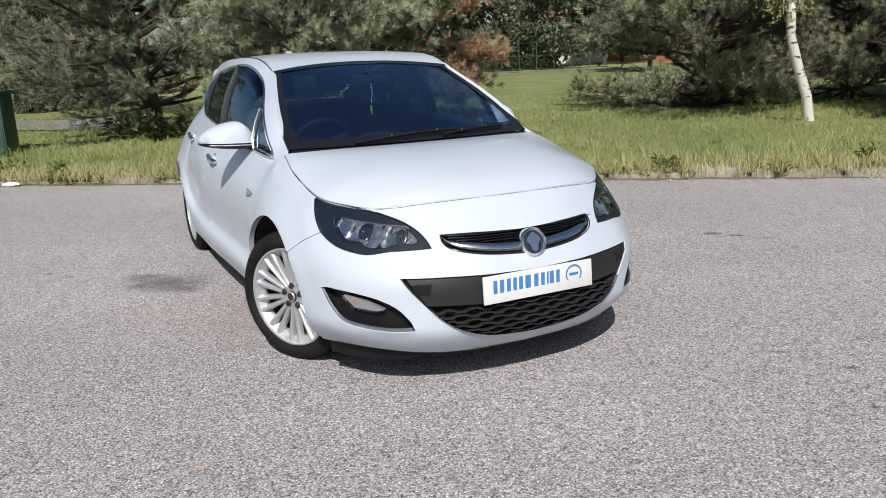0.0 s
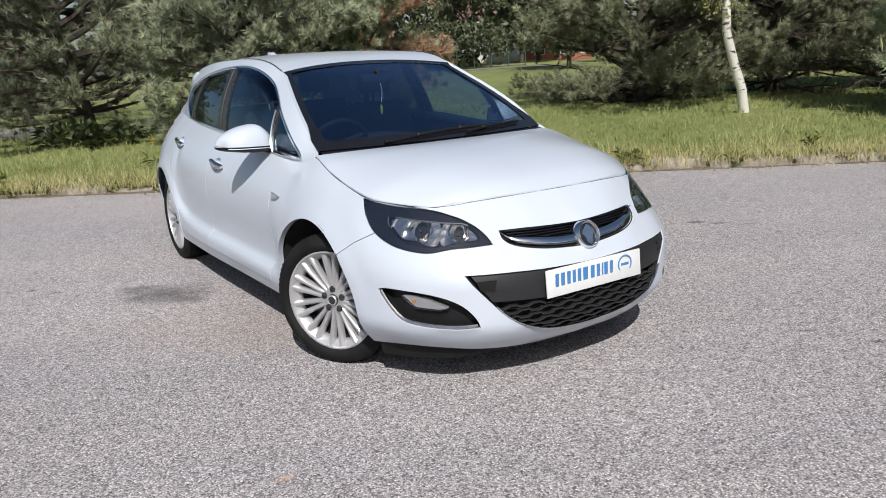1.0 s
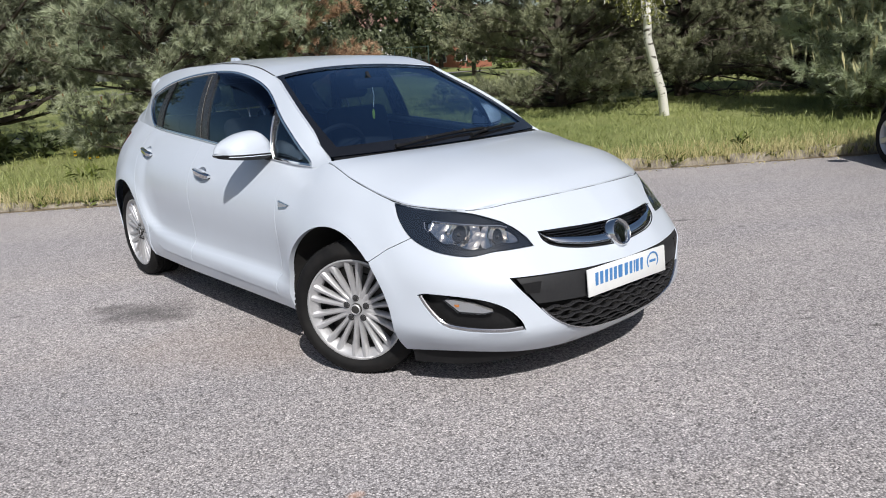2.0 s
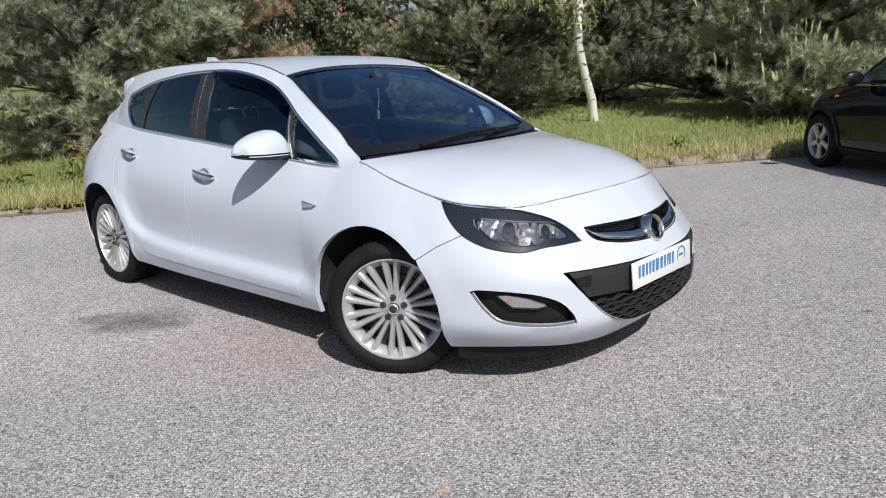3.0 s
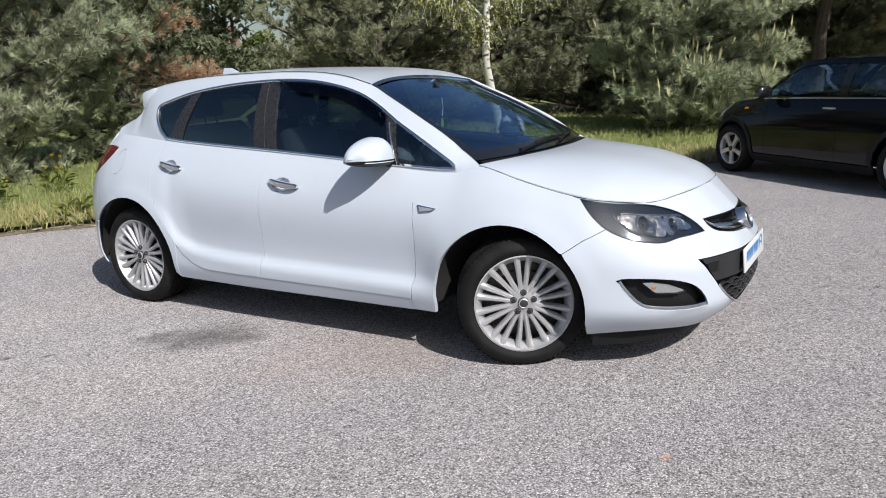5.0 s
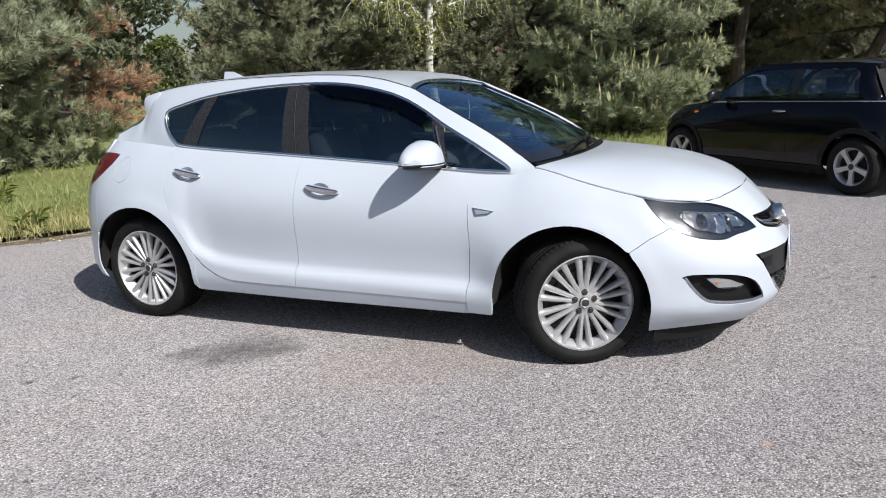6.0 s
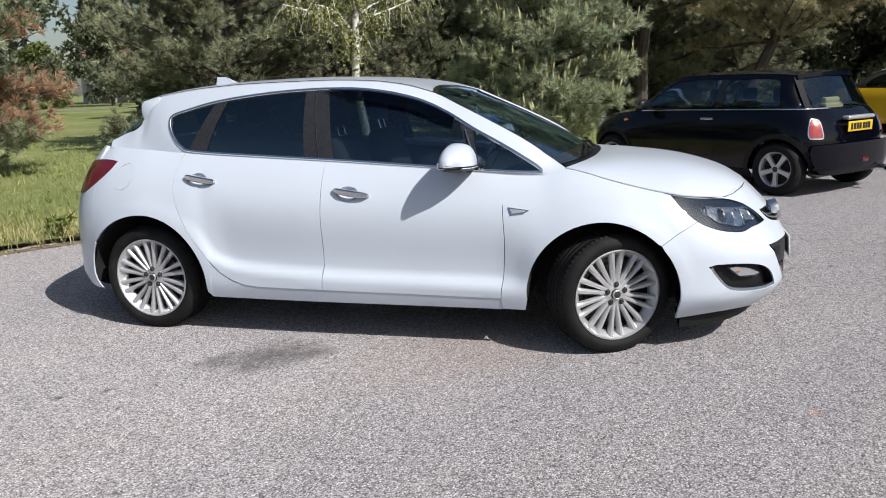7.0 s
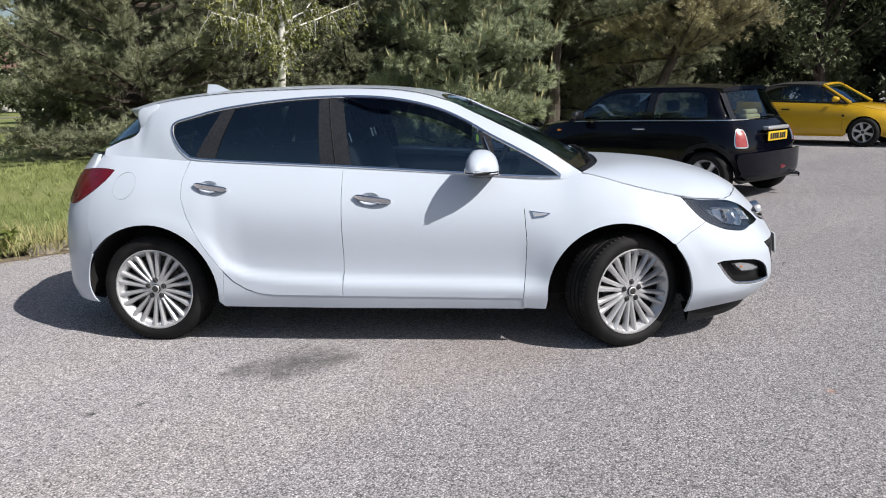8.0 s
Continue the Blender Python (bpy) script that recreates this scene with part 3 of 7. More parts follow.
# the upper edge of the lower body: bonnet edge, belt, tail
TOP_EDGE = [(2.02, 0, 0.798), (2.005, 0.197, 0.796), (1.955, 0.396, 0.787), (1.885, 0.54, 0.776), (1.755, 0.653, 0.788), (1.617, 0.723, 0.812), (1.447, 0.733, 0.848), (1.297, 0.734, 0.888),
            (1.197, 0.725, 0.918), (1.096, 0.714, 0.938), (0.967, 0.736, 0.906), (0.648, 0.752, 0.925), (0.238, 0.755, 0.954), (-0.162, 0.748, 0.98), (-0.602, 0.732, 1.004), (-1.053, 0.7, 1.03),
            (-1.304, 0.672, 1.048), (-1.505, 0.645, 1.06), (-1.666, 0.612, 1.07), (-1.767, 0.56, 1.072), (-1.882, 0.38, 1.066), (-1.95, 0, 1.06)]
POWER = [(0.0, 1.5), (0.25, 1.35), (0.42, 1.12), (0.62, 1.2), (0.9, 1.6), (1.2, 2.2), (1.6, 2.5), (2.2, 2.4), (3.2, 2.8), (4.0, 2.6), (S_END, 2.4)]
top_knots = []
for ex, ey, ez in TOP_EDGE:
    a, off = project(ex, ey)
    top_knots.append((a, ez, off))
top_knots[0] = (0.0, TOP_EDGE[0][2], PLAN[0][0] - TOP_EDGE[0][0])
top_knots[-1] = (S_END, 1.06, TOP_EDGE[-1][0] - PLAN[-1][0])
top_edge = Curve(top_knots)
power = Curve(POWER)
x_to_s = Curve([(c.x, a) for a, c, n in S_TABLE[::4]])
crease = Curve([(-1.3, 0.72), (-0.98, 0.62), (-0.86, 0.45), (-0.7, 0.40), (-0.3, 0.375), (0.3, 0.36), (0.8, 0.35), (1.3, 0.34)])


def shell(s, z, lift=0.0):
    """The lower body, by length round its outline (negative on the right) and height."""
    a = min(abs(s), S_END)
    c, n = plan_at(a)
    zt, inset = top_edge(a)
    v = (z - 0.5) / (zt - 0.5)
    off = inset * max(0.0, v) ** power(a) if v > 0 else 0.0
    if v > 1:
        off = inset + (z - zt) * 1.2
    low = max(0.0, 0.31 - z)
    front = soft(1.45, 1.9, c.x)
    off += low * (0.25 + 0.2 * front) + low * low * (1.2 + 2.2 * front)
    side = soft(-1.05, -0.75, c.x) * (1 - soft(0.75, 1.0, c.x))
    if side > 0:
        k = z - crease(c.x)
        off += side * 0.04 * soft(-0.012, 0.045, k) * (1 - soft(0.07, 0.44, k))
    # flared lips over the wheels
    for wx, grow in ((1.3, 1.0), (-1.325, 0.95)):
        d = math.hypot(c.x - wx, z - 0.308) * grow
        if abs(c.x - wx) < 0.55 and z > 0.32:
            off -= 0.012 * (1 - soft(0.385, 0.47, d)) * soft(0.3, 0.52, z)
    off -= lift
    p = c - n * off
    return Vector((p.x, math.copysign(1, s) * p.y, z))


def on_shell(*points):
    """Places near the body, as (length, height) on its right side."""
    return [(-project(x, y)[0], z) for x, y, z in points]


belt = Curve([(x, z) for x, y, z in TOP_EDGE[9:19]] + [(1.3, 0.95)])
belt_y = Curve([(x, y) for x, y, z in TOP_EDGE[9:19]] + [(1.3, 0.68)])
RAIL = [(1.096, 0.709, 0.942), (1.036, 0.687, 0.98), (0.895, 0.668, 1.074), (0.694, 0.63, 1.18), (0.493, 0.58, 1.276), (0.362, 0.55, 1.336), (0.192, 0.548, 1.382), (-0.007, 0.55, 1.408), (-0.307, 0.553, 1.418),
        (-0.707, 0.55, 1.414), (-1.008, 0.54, 1.4), (-1.288, 0.527, 1.37), (-1.408, 0.52, 1.35), (-1.46, 0.518, 1.33), (-1.472, 0.52, 1.29), (-1.476, 0.535, 1.2), (-1.597, 0.557, 1.146), (-1.687, 0.578, 1.108), (-1.756, 0.6, 1.076)]
rail_z = Curve([(x, z) for x, y, z in RAIL])
rail_y = Curve([(x, y) for x, y, z in RAIL])
rail_even = Curve([(x, z) for x, y, z in RAIL if x > -1.41] + [(-1.47, 1.275), (-1.59, 1.175), (-1.68, 1.12), (-1.75, 1.078)])


def house(x, z, lift=0.0, sign=-1):
    """The sides above the belt: pillars and side windows."""
    zb, zr = belt(x), rail_even(x)
    k = min(1.15, max(-0.2, (z - zb) / max(0.03, zr - zb)))
    bow = 0.034 * soft(0.0, 0.25, zr - zb) * 4 * max(0, k) * max(0, 1 - k) * (1 - 0.8 * soft(1.25, 1.5, -x))
    y = belt_y(x) + (rail_y(x) - belt_y(x)) * k + bow + lift
    return Vector((x, sign * y, z + lift * 0.35))


def patch(bm, edge, middle, rows, across, law=2.0, lo=-1.0, hi=1.0, b0=0.0, b1=1.0, lift=0.0, bow=2.0):
    """A crowned panel between its two mirrored edges and the middle line."""
    grid = []
    for i in range(rows + 1):
        b = b0 + (b1 - b0) * i / rows
        e, c = edge(b), middle(b)
        row = []
        for j in range(across + 1):
            u = lo + (hi - lo) * j / across
            f = 1 - abs(u) ** law
            g = 1 - abs(u) ** bow
            row.append(bm.verts.new((e.x + (c.x - e.x) * g, e.y * u, e.z + (c.z - e.z) * f + lift)))
        grid.append(row)
    for r0, r1 in zip(grid, grid[1:]):
        for j in range(across):
            bm.faces.new((r0[j], r0[j + 1], r1[j + 1], r1[j]))
    return grid


def thicken(bm, d):
    """Bends the open rim of a sheet down by d."""
    rim = [e for e in bm.edges if len(e.link_faces) == 1]
    low = {}
    for e in rim:
        for v in e.verts:
            if v not in low:
                low[v] = bm.verts.new(v.co - Vector((0, 0, d)))
    for e in rim:
        a, b = e.verts
        bm.faces.new((a, b, low[b], low[a]))


def ring(bm, profile, axis_y=0.0, sides=64, full=True):
    """Turns a profile of (radius, y) round the y axis."""
    rows = []
    for k in range(sides):
        a = 2 * math.pi * k / sides
        rows.append([bm.verts.new((r * math.cos(a), y, r * math.sin(a))) for r, y in profile])
    for k in range(sides):
        r0, r1 = rows[k], rows[(k + 1) % sides]
        for i in range(len(profile) - 1):
            bm.faces.new((r0[i], r0[i + 1], r1[i + 1], r1[i]))


def strip_along(bm, points, normal_at, width, height):
    """A raised moulding along points: rounded bar of the given width and height."""
    rings = []
    n = len(points)
    for i, p in enumerate(points):
        d = (Vector(points[min(i + 1, n - 1)]) - Vector(points[max(i - 1, 0)])).normalized()
        up = normal_at(i)
        side = d.cross(up).normalized()
        p = Vector(p)
        rings.append([bm.verts.new(p + side * width * a + up * height * b) for a, b in ((-0.5, -0.6), (-0.5, 0.35), (-0.28, 0.9), (0.28, 0.9), (0.5, 0.35), (0.5, -0.6))])
    for r0, r1 in zip(rings, rings[1:]):
        for k in range(6):
            bm.faces.new((r0[k], r0[(k + 1) % 6], r1[(k + 1) % 6], r1[k]))
    bm.faces.new(rings[0][::-1])
    bm.faces.new(rings[-1])

CAR_POSE = pose(-0.859, 5.316, 0, 0, 0, -58.98)
car = empty("hatchback_car", CAR_POSE, "white five-door hatchback car with silver multi-spoke wheels, parked", "car")

# outlines on the right side, as places near the body
LAMP = on_shell((1.614, 0.727, 0.806), (1.731, 0.664, 0.792), (1.863, 0.56, 0.768), (1.936, 0.493, 0.742), (2.001, 0.449, 0.708), (2.079, 0.425, 0.667), (2.113, 0.417, 0.631), (2.067, 0.503, 0.627), (2.02, 0.56, 0.624),
                (1.97, 0.629, 0.612), (1.9, 0.681, 0.62), (1.824, 0.721, 0.64), (1.742, 0.743, 0.68), (1.668, 0.744, 0.742))
LAMP = smooth_loop(LAMP, (0, 6), 4)
ARCH_F = [(1.3 + (0.375 if a < 90 else 0.386) * math.cos(radians(a)), 0.305 + 0.384 * math.sin(radians(a))) for a in range(-8, 190, 6)]
ARCH_R = [(-1.325 + (0.4 if a < 90 else 0.428) * math.cos(radians(a)), 0.31 + 0.385 * math.sin(radians(a))) for a in range(-8, 196, 6)]
arch_f = [(-x_to_s(x), z) for x, z in ARCH_F]
arch_r = [(-x_to_s(x), z) for x, z in ARCH_R]
front_of_arch = [p for p, (x, z) in zip(arch_f, ARCH_F) if x > 1.3 and z < 0.575]
back_of_arch = [p for p, (x, z) in zip(arch_f, ARCH_F) if not (x > 1.3 and z < 0.575)]
S = lambda x: -x_to_s(x)
SEAM = [(S(1.575), 0.575), (S(1.66), 0.632), on_shell((1.748, 0.75, 0.678))[0]]


def nearest(loop, p):
    return min(range(len(loop)), key=lambda i: math.dist(loop[i], p))


def walk_loop(loop, i, j):
    """The run of a closed loop from i on to j."""
    out = [loop[i]]
    while i != j:
        i = (i + 1) % len(loop)
        out.append(loop[i])
    return out


def mirrored(poly):
    return [(-s, z) for s, z in reversed(poly)]


lamp_seam = nearest(LAMP, SEAM[-1])
lamp_tip = 0
lamp_bonnet = nearest(LAMP, on_shell((1.875, 0.55, 0.772))[0])
lamp_under = list(reversed(walk_loop(LAMP, lamp_bonnet, lamp_seam)))      # from the seam under the lamp, round its inner tip, up to the bonnet
bonnet_line = [(-s, top_edge(s)[0]) for s in np.linspace(abs(LAMP[lamp_bonnet][0]), 0, 12)]
bottom = [(-s, 0.172 + 0.03 * math.exp(-((s - 0.75) / 0.3) ** 2)) for s in np.linspace(0, abs(S(1.672)), 14)]
half = bottom + front_of_arch + SEAM[:2] + lamp_under + bonnet_line[1:]
BUMPER = half[:-1] + mirrored(half)[0:-1]
GRILLE = [(s, z) for s, z in on_shell((2.102, 0.369, 0.676), (2.115, 0.235, 0.677), (2.13, 0.098, 0.672), (2.13, 0, 0.671))]
GRILLE_LOW = [(s, z) for s, z in on_shell((2.21, 0, 0.583), (2.208, 0.127, 0.589), (2.191, 0.244, 0.601), (2.166, 0.337, 0.62), (2.139, 0.369, 0.646))]
grille_half = GRILLE_LOW + GRILLE
GRILLE_HOLE = smooth_loop(grille_half[:-1] + [(0.0, 0.671)] + mirrored(grille_half)[1:-1], (5, 11), 3)
low_half = on_shell((2.24, 0, 0.238), (2.234, 0.194, 0.254), (2.212, 0.311, 0.289), (2.19, 0.403, 0.345), (2.151, 0.486, 0.43), (2.108, 0.556, 0.53), (2.193, 0.36, 0.528), (2.224, 0.194, 0.524), (2.235, 0, 0.521))
LOWER_HOLE = smooth_loop(low_half + mirrored(low_half)[1:-1], (5, 11), 3)
FOG = smooth_loop(on_shell((1.801, 0.792, 0.46), (1.85, 0.77, 0.469), (1.957, 0.708, 0.463), (2.045, 0.636, 0.446), (2.099, 0.574, 0.412), (2.131, 0.529, 0.358), (2.138, 0.516, 0.318), (2.094, 0.58, 0.313), (2.035, 0.641, 0.315), (1.962, 0.703, 0.323), (1.9, 0.741, 0.34), (1.847, 0.769, 0.398)), (0, 6), 3)

bm = bmesh.new()
sheet(bm, BUMPER, [GRILLE_HOLE, LOWER_HOLE, FOG, mirrored(FOG)], shell, 0.032, 0.0015, 0.02)
bumper = part("front_bumper", bm, M_WHITE, car)


def deep(bm, loop, at, depth, step=0.03):
    """A recessed floor behind an opening, with its walls."""
    sheet(bm, shrink(loop, 0.004), [], at, step, 0, -(depth - 0.004), -depth)


# black band, mesh and chrome rim of the lower opening
bm = bmesh.new()
deep(bm, LOWER_HOLE, shell, 0.06)
part("opening_back", bm, M_MATT, bumper)
bm = bmesh.new()
band_low = on_shell((2.235, 0, 0.402), (2.224, 0.194, 0.405), (2.189, 0.37, 0.414), (2.154, 0.459, 0.418))
band_half = band_low + on_shell((2.123, 0.534, 0.525), (2.193, 0.36, 0.523), (2.224, 0.194, 0.519), (2.235, 0, 0.516))
sheet(bm, band_half + mirrored(band_half)[1:-1], [], shell, 0.04, 0, 0.03, -0.006)
part("bumper_band", bm, M_GREYBAND, bumper, "dark grey plastic band")
for sgn in (-1, 1):
    bm = bmesh.new()
    cover = [(sgn * s, z) for s, z in on_shell((2.156, 0.451, 0.462), (2.127, 0.504, 0.466), (2.12, 0.514, 0.505), (2.15, 0.439, 0.507))]
    sheet(bm, cover, [], shell, 0.03, 0, 0.004, -0.003)
    part("tow_cover", bm, M_BLACK, bumper)


def half_width(z):
    """How far the lower opening reaches to the side at a height."""
    xs = [abs(s) for s, zz in dense(LOWER_HOLE, 0.01) if abs(zz - z) < 0.012]
    return max(xs) if xs else 0.2


for r in range(7):
    z = 0.25 + r * 0.0228
    w = half_width(z) - 0.012
    bm = bmesh.new()
    n = int(2 * w / 0.013)
    pts, ups = [], []
    for i in range(n + 1):
        s = -w + 2 * w * i / n
        ph = (s / 0.105 + (r % 2) * 0.5) % 1.0
        z2 = z + 0.0048 * math.copysign(min(1, abs(math.sin(2 * math.pi * ph)) * 2.2), math.sin(2 * math.pi * ph))
        pts.append(shell(s, z2, -0.018))
        ups.append((shell(s, z2, 0.0) - shell(s, z2, -0.05)).normalized())
    strip_along(bm, pts, lambda i: ups[i], 0.008, 0.012)
    part("mesh_bar", bm, M_BAR, bumper)
rim = dense(shrink(LOWER_HOLE, 0.004), 0.03)
low_rim = [p for p in rim if p[1] < 0.42]
low_rim.sort(key=lambda p: p[0])
bm = bmesh.new()
strip_along(bm, [shell(s, z, 0.002) for s, z in low_rim], lambda i: (shell(*low_rim[i], 0.05) - shell(*low_rim[i], 0)).normalized(), 0.007, 0.005)
part("lower_trim", bm, M_CHROME, bumper, "thin chrome trim line")

# upper grille: dark opening, slats, chrome wing bar and round badge
bm = bmesh.new()
deep(bm, GRILLE_HOLE, shell, 0.05)
part("grille_back", bm, M_MATT, bumper)
for z, w in ((0.665, 0.378), (0.656, 0.37), (0.647, 0.335), (0.638, 0.22)):
    bm = bmesh.new()
    ss = np.linspace(-w, w, 30)
    strip_along(bm, [shell(s, z + 0.003 * (abs(s) / 0.36) ** 2, -0.012) for s in ss], lambda i: Vector((0.9, 0, 0.43)), 0.005, 0.012)
    part("grille_slat", bm, M_GLOSS, bumper)
bm = bmesh.new()
ss = np.linspace(-0.399, 0.426, 40)
bar_z = Curve([(-0.395, 0.67), (-0.365, 0.647), (-0.28, 0.631), (-0.1, 0.613), (0.0, 0.611), (0.1, 0.613), (0.28, 0.631), (0.365, 0.647), (0.395, 0.67)])
bar = [shell(s, bar_z(s), 0.004) for s in ss]
rings = []
for s, p in zip(ss, bar):
    k = max(0.1, 1 - (abs(s) / 0.4) ** 7)
    hgt = 0.0165 * k
    rings.append([bm.verts.new(p + Vector((d * k, 0, h * hgt))) for h, d in ((-1, -0.02), (-0.9, 0.004), (-0.2, 0.011), (0.5, 0.006), (1, -0.006), (1, -0.03))])
for r0, r1 in zip(rings, rings[1:]):
    for k in range(5):
        bm.faces.new((r0[k], r0[k + 1], r1[k + 1], r1[k]))
part("chrome_bar", bm, M_CHROME, bumper, "chrome wing-shaped grille bar")
bm = bmesh.new()
edge_hole = dense(shrink(GRILLE_HOLE, 0.002), 0.02)
edge_hole.append(edge_hole[0])
strip_along(bm, [shell(s, z, 0.001) for s, z in edge_hole], lambda i: Vector((0.95, 0, 0.3)), 0.004, 0.002)
part("grille_rim", bm, M_GLOSS, bumper)


def disc_part(name, centre, tilt, profile, material, parent, label=""):
    """A turned part whose axis points along +x, tilted up by tilt degrees."""
    bm = bmesh.new()
    ring(bm, profile, sides=40)
    m = pose(*centre, 0, -tilt, 0) @ pose(0, 0, 0, 0, 0, -90)
    bmesh.ops.transform(bm, matrix=m, verts=bm.verts)
    return part(name, bm, material, parent, label)


badge = disc_part("badge", (2.19, 0, 0.62), 20, [(0.044, 0.008), (0.047, 0.02), (0.053, 0.025), (0.058, 0.019), (0.063, -0.04)], M_CHROME, car, "round chrome badge")
disc_part("badge_face", (2.19, 0, 0.62), 20, [(0.0, 0.012), (0.03, 0.0115), (0.048, 0.008)], M_BADGE, badge, "blue-grey badge face")
bm = bmesh.new()
outline = [(0.033 * math.cos(a) * (1 + 0.25 * math.sin(3 * a)), 0.036 * math.sin(a) * (1 - 0.3 * math.cos(2 * a))) for a in np.linspace(0, 2 * math.pi, 30, endpoint=False)]
loop = [bm.verts.new((2.2015 - 0.36 * v * 0.85, u * 0.85, 0.624 + v * 0.85)) for u, v in outline]
bm.faces.new(loop)
extr = bmesh.ops.extrude_face_region(bm, geom=list(bm.faces))["geom"]
bmesh.ops.translate(bm, vec=(0.005, 0, 0.001), verts=[g for g in extr if isinstance(g, bmesh.types.BMVert)])
part("emblem", bm, M_CHROME, badge, "chrome relief shape")

# number plate with plain bars
plate = bmesh.new()
box(plate, (2.238, -0.262, 0.408), (2.246, 0.262, 0.522), 0.003)
bmesh.ops.rotate(plate, cent=(2.242, 0, 0.465), matrix=Matrix.Rotation(radians(-4), 3, "Y"), verts=plate.verts)
plate_ob = part("plate", plate, M_PLATE, car, "white show plate with blue print")
letters_w = [0.024, 0.026, 0.024, 0.022, 0.024, 0.034, 0.027, 0.023, 0.011, 0.026, 0.022]
at_y = -0.218
for w in letters_w:
    bm = bmesh.new()
    box(bm, (2.2455, at_y, 0.441), (2.2472, at_y + w * 0.78, 0.502), 0.0006, 1)
    part("print_bar", bm, M_PLATEBLUE, plate_ob)
    at_y += w * 1.24
bm = bmesh.new()
ring(bm, [(0.034, -0.001), (0.034, 0.0012), (0.040, 0.0012), (0.040, -0.001)], sides=36)
bmesh.ops.transform(bm, matrix=pose(2.246, 0.168, 0.472) @ pose(0, 0, 0, 0, 0, -90), verts=bm.verts)
part("print_ring", bm, M_PLATEBLUE, plate_ob)
bm = bmesh.new()
box(bm, (2.2455, 0.146, 0.466), (2.247, 0.19, 0.478), 0.0006, 1)
part("print_mark", bm, M_PLATEBLUE, plate_ob)
bm = bmesh.new()
box(bm, (2.247, -0.2, 0.421), (2.2483, 0.12, 0.428), 0.0005, 1)
part("print_line", bm, M_PLATEPALE, plate_ob)

# fog lamps in their chrome-edged recesses
for sgn in (1, -1):
    flip = (lambda l: l) if sgn == 1 else mirrored
    sx = lambda s: s * sgn
    bm = bmesh.new()
    deep(bm, flip(FOG), shell, 0.045)
    recess = part("fog_recess", bm, M_BLACK, bumper)
    chrome = [p for p in dense(shrink(FOG, 0.007), 0.012)]
    i0, i1 = nearest(chrome, on_shell((1.811, 0.787, 0.455))[0]), nearest(chrome, on_shell((2.134, 0.519, 0.32))[0])
    run = list(reversed(walk_loop(chrome, i1, i0)))
    bm = bmesh.new()
    normals = [(shell(sx(q), z, 0.0) - shell(sx(q), z, -0.03)).normalized() for q, z in run]
    strip_along(bm, [shell(sx(q), z, -0.006) for q, z in run], lambda i: normals[i], 0.018, 0.006)
    part("fog_trim", bm, M_CHROME, bumper, "chrome edge of the fog lamp recess")
    lens = [(sx(s), z) for s, z in on_shell((1.897, 0.709, 0.444), (1.926, 0.694, 0.446), (1.985, 0.647, 0.43), (2.034, 0.596, 0.4), (2.015, 0.617, 0.393), (1.936, 0.683, 0.4))]
    bm = bmesh.new()
    sheet(bm, lens, [], shell, 0.02, 0, 0.03, -0.012)
    lamp = part("fog_lamp", bm, M_ALLOY, recess, "clear fog lamp")
    bm = bmesh.new()
    c = [(sx(s), z) for s, z in on_shell((1.922, 0.699, 0.436), (1.951, 0.676, 0.436), (1.951, 0.676, 0.412), (1.926, 0.694, 0.412))]
    sheet(bm, shrink(c, 0.007), [], shell, 0.02, 0, 0.003, -0.008)
    part("bulb", bm, M_AMBER, lamp, "small amber bulb")
    bm = bmesh.new()
    sheet(bm, shrink(lens, -0.004), [], shell, 0.02, 0, 0.004, -0.004)
    part("fog_lens", bm, M_LENS, lamp)

# black lip below the bumper
bm = bmesh.new()
rings = []
for s in np.linspace(-abs(S(1.70)), abs(S(1.70)), 60):
    p = shell(s, 0.178)
    q = shell(s, 0.178, -0.1)
    dirv = (p - q).normalized()
    drop = 0.012 + 0.045 * soft(0.35, 0.95, abs(s))
    rings.append([bm.verts.new(v) for v in (p - dirv * 0.002 + Vector((0, 0, 0.015)), p - dirv * 0.006, p - dirv * 0.016 - Vector((0, 0, drop)), p - dirv * 0.03 - Vector((0, 0, drop)), q + Vector((0, 0, 0.03)))])
for r0, r1 in zip(rings, rings[1:]):
    for k in range(4):
        bm.faces.new((r0[k], r0[k + 1], r1[k + 1], r1[k]))
part("front_lip", bm, M_BLACK, car, "black plastic lip")

# sides: wing, doors, sill, quarter
DOOR_F = [(0.776, 0.91), (0.79, 0.76), (0.803, 0.59), (0.795, 0.42), (0.782, 0.283)]
GAP_B = [(-0.206, 0.972), (-0.2, 0.8), (-0.197, 0.52), (-0.206, 0.298)]
GAP_R = [(-1.128, 1.03), (-1.142, 0.931), (-1.134, 0.847), (-1.085, 0.737), (-1.03, 0.645), (-0.965, 0.547), (-0.9, 0.455), (-0.828, 0.378), (-0.75, 0.333), (-0.67, 0.31), (-0.6, 0.303)]
sz = lambda l: [(S(x), z) for x, z in l]
lamp_back = walk_loop(LAMP, lamp_seam, lamp_tip)
wing_top = [(-a, top_edge(a)[0]) for a in np.linspace(abs(LAMP[0][0]), abs(S(0.776)), 22)]
WING = [(S(0.776), top_edge(abs(S(0.776)))[0])] + sz(DOOR_F[1:]) + sz([(0.785, 0.222), (0.905, 0.218)]) + list(reversed(back_of_arch)) + SEAM[:2] + lamp_back + wing_top[1:-1]
DOOR_1 = sz([(x, belt(x)) for x in np.linspace(-0.208, 0.821, 12)]) + sz(DOOR_F[1:]) + sz(list(reversed(GAP_B))[:-1])
